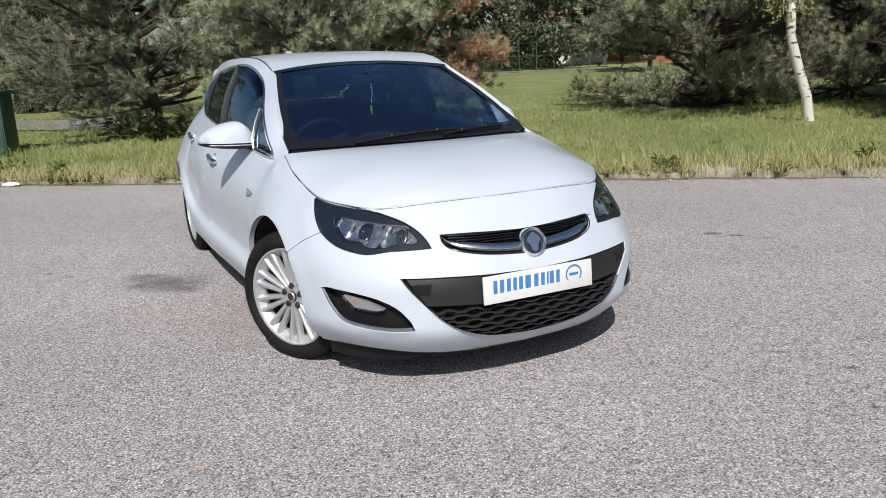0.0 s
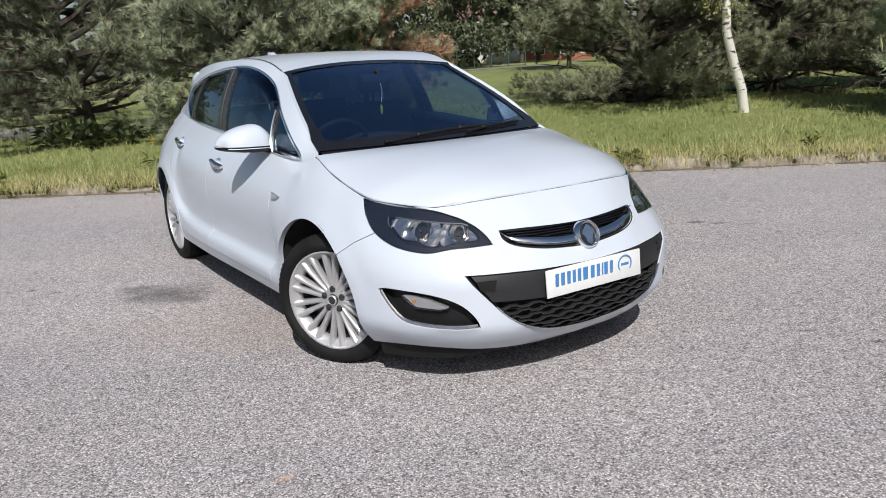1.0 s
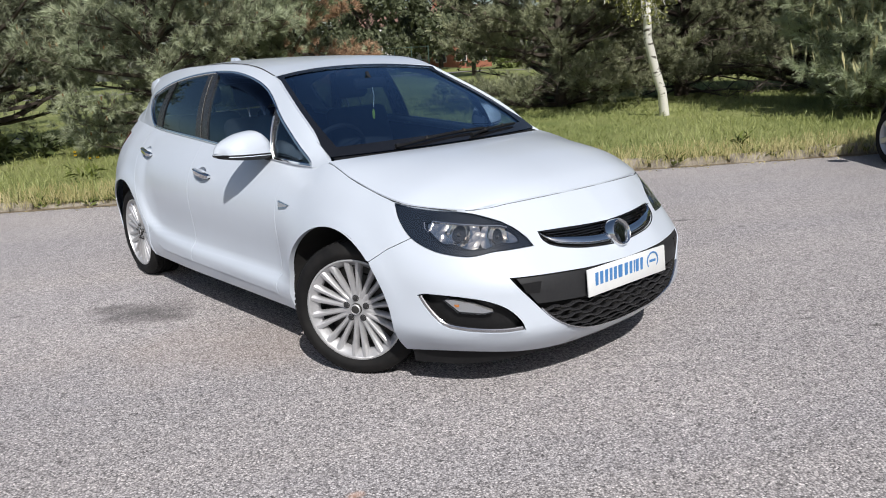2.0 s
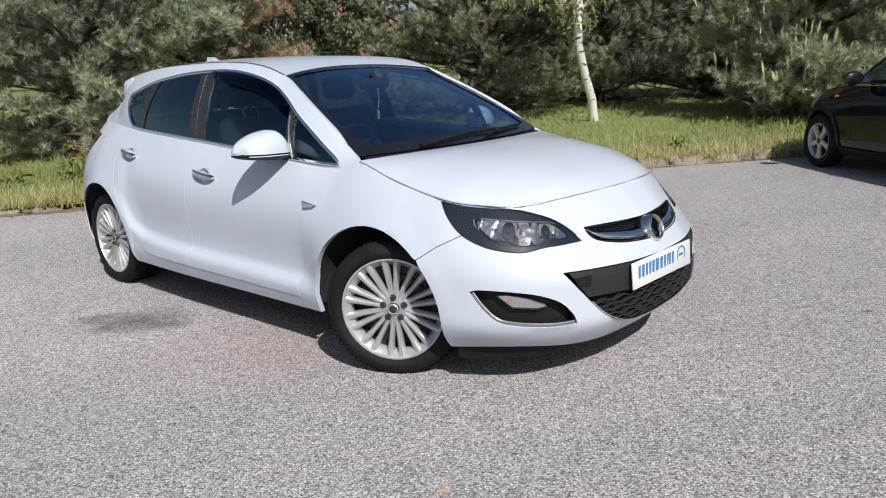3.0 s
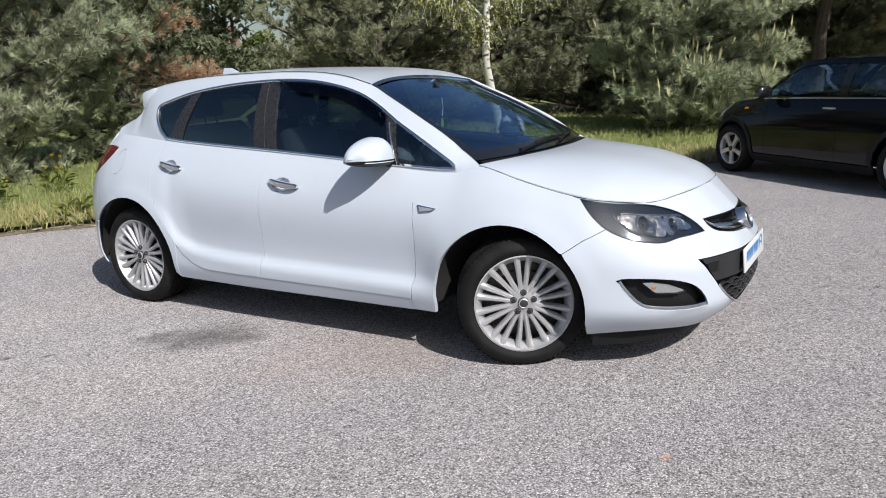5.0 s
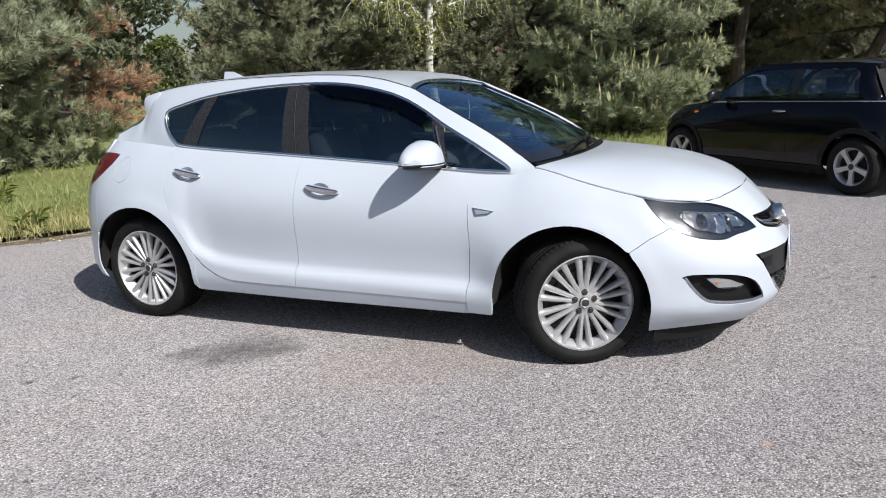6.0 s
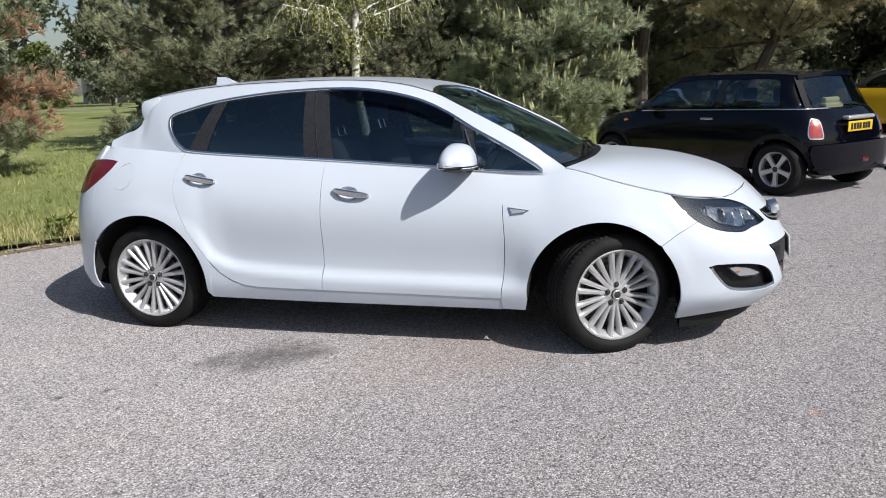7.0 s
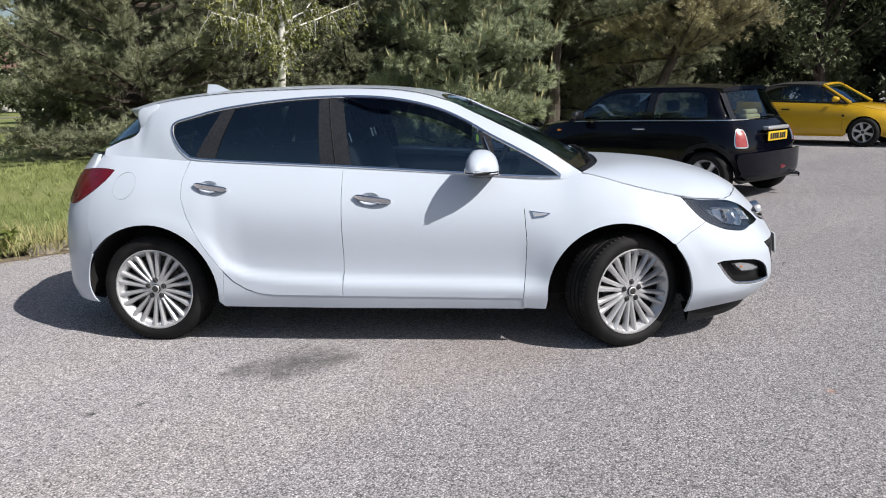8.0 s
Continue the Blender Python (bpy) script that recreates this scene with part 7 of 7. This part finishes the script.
def pine(x, y, height, reach, needles, seed, label, bare=0.0, low=0.25, whorls=None, lean=(0, 0), density=1.0, candles=0, cones=0, brown=None, needle=0.13, wide=0.0095, trunk_r=0.13, foot=0.59, snags=0):
    """A pine: trunk, whorled limbs, twigs, and needle tufts along them. reach: the crown's radius; low: where its limbs begin; foot: the share of the reach at the lowest limbs."""
    rng = random.Random(seed)
    z0 = verge_z(x, y) - 0.05
    tree = empty("pine_tree", pose(x, y, z0), label, "tree", "pines behind the kerb")
    bm = bmesh.new()
    top = Vector((lean[0], lean[1], height))
    spine = [top * (i / 8) + Vector((rng.uniform(-1, 1), rng.uniform(-1, 1), 0)) * 0.06 * min(1, i) for i in range(9)]
    tube(bm, spine, [trunk_r * (1.25 if i == 0 else 1 - 0.85 * i / 8) for i in range(9)], 9)
    part("trunk", bm, M_BARK, tree)
    limbs = bmesh.new()
    tufts, ways, brown_t, brown_w = [], [], [], []
    whorls = whorls or int(height / 0.28)
    for w in range(whorls):
        h = low + (height - low) * (w / whorls) ** 1.05
        k = h / height
        # widest a third of the way up, narrow at the top
        r = reach * (foot + (1 - foot) * k / 0.3) if k < 0.3 else reach * (1 - ((k - 0.3) / 0.7) ** 1.6 * 0.85)
        n = 6 if k < 0.6 else 4
        off = rng.uniform(0, 360)
        for b in range(n):
            ang = radians(off + b * 360 / n + rng.uniform(-22, 22))
            ln = r * rng.uniform(0.7, 1.1)
            p0 = top * k
            out = Vector((math.cos(ang), math.sin(ang), rng.uniform(-0.12, 0.3) + 0.25 * k))
            pts = branch(limbs, p0, out, ln, 0.016 + 0.02 * ln * (1 - 0.5 * k), rng, droop=0.15 if k < 0.3 else 0, lift=0.25)
            for i in range(1, len(pts)):
                f = i / (len(pts) - 1)
                if f < bare:
                    continue
                seg = (pts[i] - pts[i - 1]).normalized()
                count = int((0.6 + 3.6 * f) * density * ln / 1.6 + rng.random())
                for q in range(count):
                    s = pts[i - 1].lerp(pts[i], rng.random())
                    d = (seg * 0.8 + Vector((rng.uniform(-1, 1), rng.uniform(-1, 1), rng.uniform(-0.35, 0.9)))).normalized()
                    tl = rng.uniform(0.1, 0.42) * (0.6 + 0.6 * f)
                    e = s + d * tl + Vector((0, 0, 0.05))
                    if rng.random() < 0.45:
                        tube(limbs, [s, s.lerp(e, 0.5), e], [0.007, 0.005, 0.003], 3, False)
                    dead = brown is not None and (e + Vector((x, y, z0)) - Vector(brown[:3])).length < brown[3] * rng.uniform(0.7, 1.2)
                    for g in range(1 if tl < 0.3 else 2):
                        c = s.lerp(e, 1 - g * 0.55)
                        dd = (d + Vector((rng.uniform(-1, 1), rng.uniform(-1, 1), rng.uniform(-0.1, 1.0))) * 0.3).normalized()
                        (brown_t if dead else tufts).append(c)
                        (brown_w if dead else ways).append(dd)
    for _ in range(snags):
        # dead crooked limbs low on the trunk
        a, h = rng.uniform(0, 2 * math.pi), rng.uniform(0.15, 1.5)
        pts = branch(limbs, top * (h / height), Vector((math.cos(a), math.sin(a), rng.uniform(-0.15, 0.5))), reach * rng.uniform(0.5, 1.05), 0.034, rng, droop=rng.uniform(0, 0.35))
        for p in pts[1:]:
            for _ in range(3):
                e = p + Vector((rng.uniform(-1, 1), rng.uniform(-1, 1), rng.uniform(-0.5, 0.9))) * rng.uniform(0.2, 0.5)
                tube(limbs, [p, p.lerp(e, 0.5) + Vector((0, 0, 0.05)), e], [0.011, 0.008, 0.004], 4, False)
    part("limb_work", limbs, M_BARK, tree)
    leaf_mesh("crown", tufts, ways, 44, needle, wide, (22, 66), needles, tree, seed, corners=3)
    if brown_t:
        leaf_mesh("dead_crown", brown_t, brown_w, 44, needle, wide, (22, 66), M_NEEDLE_BROWN, tree, seed + 1, "rust-brown dead needles", corners=3)
    for count, name, material, length, width in ((candles, "new_growth", M_CANDLE, 0.2, 0.034), (cones, "bud_growth", M_CONE, 0.06, 0.026)):
        if count:
            pick = [i for i in range(len(tufts)) if ways[i].z > 0.1]
            pick = rng.sample(pick, min(count, len(pick)))
            leaf_mesh(name, [tufts[i] + Vector((0, 0, 0.06)) for i in pick], [(ways[i] * 0.3 + Vector((0, 0, 1))).normalized() for i in pick], 3, length, width, (2, 14), material, tree, seed + 2)["kind"] = "stuff"
    return tree


pine(-6.3, 14.4, 5.6, 3.0, M_NEEDLE_GREY, 11, "tall spreading pine with blue-green needles and dark limbs", bare=0.25, low=0.6, cones=120, trunk_r=0.095, density=1.95, lean=(-0.9, 0.2))
pine(-3.4, 13.5, 5.0, 2.0, M_NEEDLE_BLUE, 12, "bushy pine with brown buds, needles down to the grass", low=0.12, cones=420, density=3.3)
pine(-1.35, 14.9, 5.0, 1.45, M_NEEDLE, 13, "bushy pine with a rust-brown dead patch", low=0.12, cones=200, brown=(-0.35, 14.2, 1.75, 0.95), density=3.6)
pine(4.3, 17.0, 6.0, 2.75, M_NEEDLE_DARK, 14, "dark spreading pine with limbs low over the grass", bare=0.25, low=0.1, density=3.4, foot=0.88, snags=22)
pine(7.5, 17.8, 6.4, 2.6, M_NEEDLE_DARK, 15, "half-bare pine with crooked dark limbs", bare=0.4, low=0.3, density=2.4, trunk_r=0.14, snags=34)
pine(7.75, 11.2, 5.2, 1.78, M_NEEDLE, 16, "dense pine with pale upright new shoots", low=0.1, density=4.8, candles=1100)
pine(10.4, 17.2, 6.4, 2.9, M_NEEDLE_DARK, 19, "dark pine standing behind the others", bare=0.1, low=0.12, density=2.8, foot=0.85, snags=14)
pine(11.2, 11.3, 6.5, 2.6, M_NEEDLE_DARK, 17, "pine with a bare lower trunk and hanging needles", bare=0.2, low=2.5, trunk_r=0.17, density=4.0, lean=(0.7, 0))
pine(12.8, 9.9, 6.2, 1.85, M_NEEDLE_OLIVE, 18, "leaning pine with drooping pale needles", bare=0.2, low=1.9, trunk_r=0.15, density=3.8, lean=(2.2, -2.0))
pine(14.4, 13.2, 5.5, 2.3, M_NEEDLE_DARK, 23, "dark pine in the shade of taller ones", low=0.08, density=3.0)
pine(17.2, 11.9, 5.5, 2.3, M_NEEDLE_DARK, 24, "dark pine in the shade of taller ones", low=0.08, density=3.0)
pine(11.9, 14.9, 5.5, 2.6, M_NEEDLE_DARK, 22, "dense dark pine in the shade behind the others", low=0.08, density=3.8)
pine(-10.5, 20.5, 6.0, 2.8, M_NEEDLE_DARK, 20, "dark pine beside the path", bare=0.2, low=0.5, density=0.6)


def birch(base, fork, label):
    """A leaning white birch with hanging leafy twigs."""
    z0 = verge_z(base[0], base[1]) - 0.05
    tree = empty("birch_tree", pose(base[0], base[1], z0), label, "tree")
    rng = random.Random(5)
    lean = Vector((fork[0] - base[0], fork[1] - base[1], fork[2] - z0))
    pts = [lean * k + Vector((0.05 * math.sin(k * 7), 0, 0)) * min(1, k * 3) for k in (-0.0, 0.25, 0.5, 0.75, 1.0)]
    bm = bmesh.new()
    tip = pts[-1] + Vector((0.05, 0.1, 2.6))
    tube(bm, pts + [pts[-1].lerp(tip, 0.5) + Vector((0.1, 0, 0)), tip], [0.088, 0.076, 0.072, 0.068, 0.064, 0.042, 0.02], 12)
    part("trunk", bm, M_BIRCHBARK, tree, "white peeling birch bark")
    limbs = bmesh.new()
    spots, ways = [], []
    starts = [(pts[-1], Vector((-0.8, -0.3, 0.75)), 1.9, 0.05), (pts[-1], Vector((0.6, 0.3, 1)), 1.8, 0.045)]
    for k in range(13):
        h = 1.95 + 0.22 * k
        p = pts[-1].lerp(tip, max(0, (h - 1.7) / 3.2)) if h > 1.7 else lean * (h / 1.75)
        a = rng.uniform(0, 2 * math.pi)
        starts.append((p, Vector((math.cos(a), math.sin(a), rng.uniform(0.1, 0.8))), rng.uniform(0.9, 1.9), 0.02))
    for p, d, ln, r0 in starts:
        line = branch(limbs, p, d, ln, r0, rng, droop=0.5, pieces=6)
        for i in range(1, 7):
            for q in range(7):
                s = line[i - 1].lerp(line[i], rng.random())
                e = s + Vector((rng.uniform(-0.25, 0.25), rng.uniform(-0.25, 0.25), rng.uniform(-0.5, -0.02)))
                tube(limbs, [s, s.lerp(e, 0.5) + Vector((0, 0, 0.05)), e], [0.005, 0.004, 0.002], 3, False)
                for g in range(7):
                    spots.append(s.lerp(e, rng.random()) + Vector((rng.uniform(-1, 1), rng.uniform(-1, 1), rng.uniform(-1, 1))) * 0.06)
                    ways.append(Vector((rng.uniform(-1, 1), rng.uniform(-1, 1), -0.7)).normalized())
    part("limb_work", limbs, M_BIRCHBARK, tree)
    leaf_mesh("crown", spots, ways, 6, 0.045, 0.034, (10, 80), M_BIRCHLEAF, tree, 6, "small yellow-green hanging leaves")


birch((4.98, 13.2), (4.35, 12.6, 1.95), "leaning white-barked birch with hanging yellow-green leaves")


# ---- far trees ----
def far_tree(height, spread, seed, material, label, low=0.1, trunk=0.16, fine=False):
    rng = random.Random(seed)
    tree = empty("tree", pose(0, 0, 0), label, "tree", "far trees")
    bm = bmesh.new()
    tube(bm, [(0, 0, -0.2), (0.05, 0, height * 0.3), (0, 0.1, height * 0.7)], [trunk * 1.3, trunk, trunk * 0.4], 8)
    for k in range(8):
        a = rng.uniform(0, 6.28)
        z = height * rng.uniform(0.2, 0.6)
        tube(bm, [(0, 0, z), (math.cos(a) * spread * 0.4, math.sin(a) * spread * 0.4, z + spread * 0.3), (math.cos(a) * spread * 0.8, math.sin(a) * spread * 0.8, z + spread * 0.45)], [trunk * 0.5, trunk * 0.3, 0.02], 5)
    part("trunk", bm, M_BARK, tree)
    clumps = []
    for k in range(50):
        h = low + (1 - low) * rng.random() ** 0.9
        r = spread * math.sin(math.pi * min(1, 0.25 + 0.75 * h)) ** 0.6 * rng.random() ** 0.45
        a = rng.uniform(0, 6.28)
        clumps.append((Vector((r * math.cos(a), r * math.sin(a), height * h)), rng.uniform(0.5, 1.1) * spread * 0.34))
    spots, ways = [], []
    for c, size in clumps:
        for q in range(230 if fine else 42):
            d = Vector((rng.gauss(0, 1), rng.gauss(0, 1), rng.gauss(0, 0.75)))
            d = d.normalized() * size * rng.random() ** 0.3
            spots.append(c + d)
            ways.append((d.normalized() + Vector((0, 0, 0.2))).normalized())
    leaf_mesh("crown", spots, ways, 3, 0.2 if fine else 0.45, 0.13 if fine else 0.3, (20, 85), material, tree, seed, corners=3)
    return tree


M_FARDARK = foliage("dark_far_leaves", (0.042, 0.06, 0.032), (0.165, 0.2, 0.105), 0.25)
M_FARLIME = foliage("bright_far_leaves", (0.065, 0.1, 0.03), (0.19, 0.24, 0.08), 0.25)
kinds = [far_tree(11, 4.2, 41, M_FARDARK, "tall dark leafy tree far behind the field", 0.1), far_tree(8, 3.2, 42, M_FARLEAF, "green leafy tree far behind the field", 0.05),
         far_tree(12, 3.4, 43, M_FARLEAF, "tall green tree far behind the field", 0.08), far_tree(6, 2.8, 44, M_FARLIME, "bright green round tree far off", 0.06),
         far_tree(8, 3.3, 45, M_FARDARK, "dark leafy tree beyond the car park", 0.03, fine=True), far_tree(8.5, 3.0, 46, M_FARLEAF, "green leafy tree beyond the car park", 0.04, fine=True)]
rng = random.Random(9)
places = [(-62 + k * 5.0 + rng.uniform(-1.5, 1.5), 78 + rng.uniform(-5, 10), 0.8 + 0.5 * rng.random()) for k in range(26)]
places += [(22 + rng.uniform(-1.5, 5), -14 + k * 4.4 + rng.uniform(-1, 1), 0.75 + 0.4 * rng.random()) for k in range(10)]
places += [(12 + k * 3.0 + rng.uniform(-1, 1), 25 + rng.uniform(-1, 5), 0.7 + 0.3 * rng.random()) for k in range(8)]
places += [(32 + rng.uniform(-2, 3), -20 + k * 6.0, 1.2) for k in range(12)]
places += [(27.5 + rng.uniform(-1, 1), -11 + k * 4.4, 0.9 + 0.3 * rng.random()) for k in range(7)]
places += [(11.0, 33, 0.75), (17, 42, 0.9), (-17, 30, 0.7), (-24, 36, 0.8), (-14.5, 25.5, 0.55), (3.6, 66, 0.8), (9, 50, 0.8)]


def stand_z(x, y):
    return verge_z(x, y) if (y > kerb_y(x) and x < VERGE_END) else (0.12 if y > kerb_y(VERGE_END) + 16 else 0.0)


used = set()
for x, y, size in places:
    i = rng.choice((0, 0, 1, 2, 2, 3) if y > 45 else (4, 4, 5))
    m = pose(x, y, stand_z(x, y) - 0.05, 0, 0, rng.uniform(0, 360)) @ Matrix.Scale(size, 4)
    one = copy_thing(kinds[i], pose(0, 0, 0)) if i in used else kinds[i]
    used.add(i)
    one.matrix_world = m

# ---- path, cabinet and far houses ----
M_PATH = plain("pale_path_asphalt", (0.2, 0.18, 0.19), (0.3, 0.28, 0.28), 2, 0.9, bump=0.4)


def strip_path(name, left, right, label):
    verts, n = [], len(left)
    for a, b in zip(left, right):
        for k in range(4):
            x, y = a[0] + (b[0] - a[0]) * k / 3, a[1] + (b[1] - a[1]) * k / 3
            verts.append((x, y, stand_z(x, y) + 0.035))
    faces = [(i * 4 + k, i * 4 + k + 1, i * 4 + k + 5, i * 4 + k + 4) for i in range(n - 1) for k in range(3)]
    tagged(link_mesh(name, verts, faces, M_PATH), label, "path", kind="structure")


xs = np.linspace(-40, -6.9, 24)
strip_path("pavement_path", [(x, 15.6 - 0.25 * (x + 7)) for x in xs], [(x, 18.6 - 0.25 * (x + 7)) for x in xs], "grey asphalt path beside the field")
xs = np.linspace(-50, 60, 40)
strip_path("pavement_far", [(x, 60 + 0.05 * x) for x in xs], [(x, 63 + 0.05 * x) for x in xs], "pale path along the far side of the field")

M_CABINET = plain("green_cabinet_paint", (0.03, 0.07, 0.055), (0.05, 0.1, 0.08), 6, 0.5, bump=0.1)
cab = empty("utility_cabinet", pose(-7.72, 11.95, verge_z(-7.9, 12.1), 0, 0, 12), "dark green metal street utility cabinet standing in the grass", "cabinet")
bm = bmesh.new()
box(bm, (-1.0, 0.0, -0.1), (0.0, 0.5, 0.98), 0.012)
part("body", bm, M_CABINET, cab)
bm = bmesh.new()
box(bm, (-1.03, -0.03, 0.98), (0.03, 0.53, 1.03), 0.015)
part("lid", bm, M_CABINET, cab)
for k in range(2):
    bm = bmesh.new()
    box(bm, (-0.49 - 0.49 * k, -0.014, 0.08), (-0.02 - 0.49 * k, 0.004, 0.94), 0.006)
    door = part("door", bm, M_CABINET, cab)
    bm = bmesh.new()
    box(bm, (-0.3 - 0.49 * k, -0.022, 0.36), (-0.1 - 0.49 * k, -0.012, 0.5), 0.004)
    part("notice", bm, M_PLATE if k else M_YPLATE, door, "small pale notice")
    bm = bmesh.new()
    box(bm, (-0.07 - 0.49 * k, -0.03, 0.5), (-0.045 - 0.49 * k, -0.012, 0.6), 0.004)
    part("latch", bm, M_ALLOY_DARK, door)

M_BRICK = plain("red_brick", (0.3, 0.11, 0.07), (0.42, 0.18, 0.12), 4, 0.9, bump=0.5, bump_scale=20)
M_RENDER = plain("white_render", (0.62, 0.6, 0.56), (0.76, 0.74, 0.7), 3, 0.9)
M_ROOF = plain("brown_roof_tiles", (0.16, 0.09, 0.07), (0.26, 0.16, 0.13), 3, 0.9, bump=0.5, bump_scale=12)
M_FRAME = plain("white_window_frames", (0.72, 0.72, 0.7), (0.8, 0.8, 0.8), 6, 0.5)
M_ROOM = plain("dark_room_glass", (0.02, 0.025, 0.03), (0.05, 0.055, 0.06), 3, 0.08)


def house_at(x, y, turn, w, d, eave, ridge, wall_m, label, chimney=True):
    h = empty("house", pose(x, y, stand_z(x, y) - 0.1, 0, 0, turn), label, "house", "far houses")
    bm = bmesh.new()
    box(bm, (-w / 2, 0, 0), (w / 2, d, eave), 0.02)
    wall = part("wall", bm, wall_m, h)
    bm = bmesh.new()
    pts = [[bm.verts.new((sx * (w / 2 + 0.3), yy, zz)) for yy, zz in ((-0.35, eave - 0.12), (-0.35, eave + 0.02), (d / 2, ridge), (d + 0.35, eave + 0.02), (d + 0.35, eave - 0.12))] for sx in (-1, 1)]
    for k in range(5):
        bm.faces.new((pts[0][k], pts[0][(k + 1) % 5], pts[1][(k + 1) % 5], pts[1][k]))
    bm.faces.new(pts[0])
    bm.faces.new(pts[1][::-1])
    roof = part("roof", bm, M_ROOF, h, smooth=False)
    if chimney:
        bm = bmesh.new()
        box(bm, (-0.35, d / 2 - 0.35, ridge - 0.6), (0.35, d / 2 + 0.35, ridge + 0.8), 0.02)
        box(bm, (-0.42, d / 2 - 0.42, ridge + 0.8), (0.42, d / 2 + 0.42, ridge + 0.92), 0.02)
        part("chimney", bm, M_BRICK, roof, "red brick chimney")
    n = max(2, int(w / 2.4))
    for floor in range(int(eave // 2.3)):
        for k in range(n):
            cx = -w / 2 + (k + 0.5) * w / n
            z0 = 0.9 + floor * 2.5
            bm = bmesh.new()
            box(bm, (cx - 0.65, -0.05, z0), (cx + 0.65, 0.04, z0 + 1.15), 0.02)
            win = part("window", bm, M_FRAME, wall)
            for q in range(2):
                bm = bmesh.new()
                box(bm, (cx - 0.57 + q * 0.6, -0.06, z0 + 0.08), (cx - 0.03 + q * 0.6, -0.045, z0 + 1.07), 0.005)
                part("pane", bm, M_ROOM, win)


house_at(-30, 52, 25, 10, 7, 2.6, 3.9, M_RENDER, "white rendered bungalow with a brown roof and brick chimney")
house_at(13.5, 92, -5, 12, 8, 5.0, 7.5, M_BRICK, "red brick house with white windows behind the field")
house_at(6.5, 90, 4, 9, 7, 5.0, 7.0, M_RENDER, "white house glimpsed between far trees", False)
house_at(36, 92, -15, 16, 8, 4.9, 7.0, M_RENDER, "long white house behind the trees")
house_at(30, 34, -70, 12, 7, 2.6, 4.2, M_RENDER, "pale low building behind the dark trees", False)

# ---- fence on the far side of the field ----
M_FENCE = plain("green_fence_paint", (0.03, 0.06, 0.045), (0.05, 0.09, 0.07), 8, 0.5)
fence = empty("fence", pose(-3.0, 64.0, stand_z(0, 64) - 0.05, 0, 0, 3), "tall dark green metal fence beside the far path", "fence")
post_bm = bmesh.new()
box(post_bm, (-0.035, -0.035, 0), (0.035, 0.035, 2.3), 0.008, 1)
post = part("post", post_bm, M_FENCE, fence)
for k in range(1, 9):
    one = new("post", post.data)
    one.parent = fence
    one.location = (k * 1.4, 0, 0)
for z in (0.15, 1.2, 2.2):
    bm = bmesh.new()
    box(bm, (0, -0.02, z), (11.2, 0.02, z + 0.04), 0.005, 1)
    part("rail", bm, M_FENCE, fence)
hedge = empty("hedge", pose(-3.2, 65.0, stand_z(0, 65) - 0.05, 0, 0, 3), "low dark clipped hedge behind a fence", "hedge")
hr = random.Random(71)
spots = [Vector((hr.uniform(0, 7.5), hr.uniform(0, 0.9), hr.uniform(0.05, 1.25) + 0.12 * math.sin(k))) for k in range(2600)]
leaf_mesh("foliage", spots, [Vector((hr.uniform(-1, 1), -0.6, hr.uniform(-0.3, 1))).normalized() for _ in spots], 3, 0.22, 0.14, (20, 80), M_SHRUB, hedge, 72, corners=3)
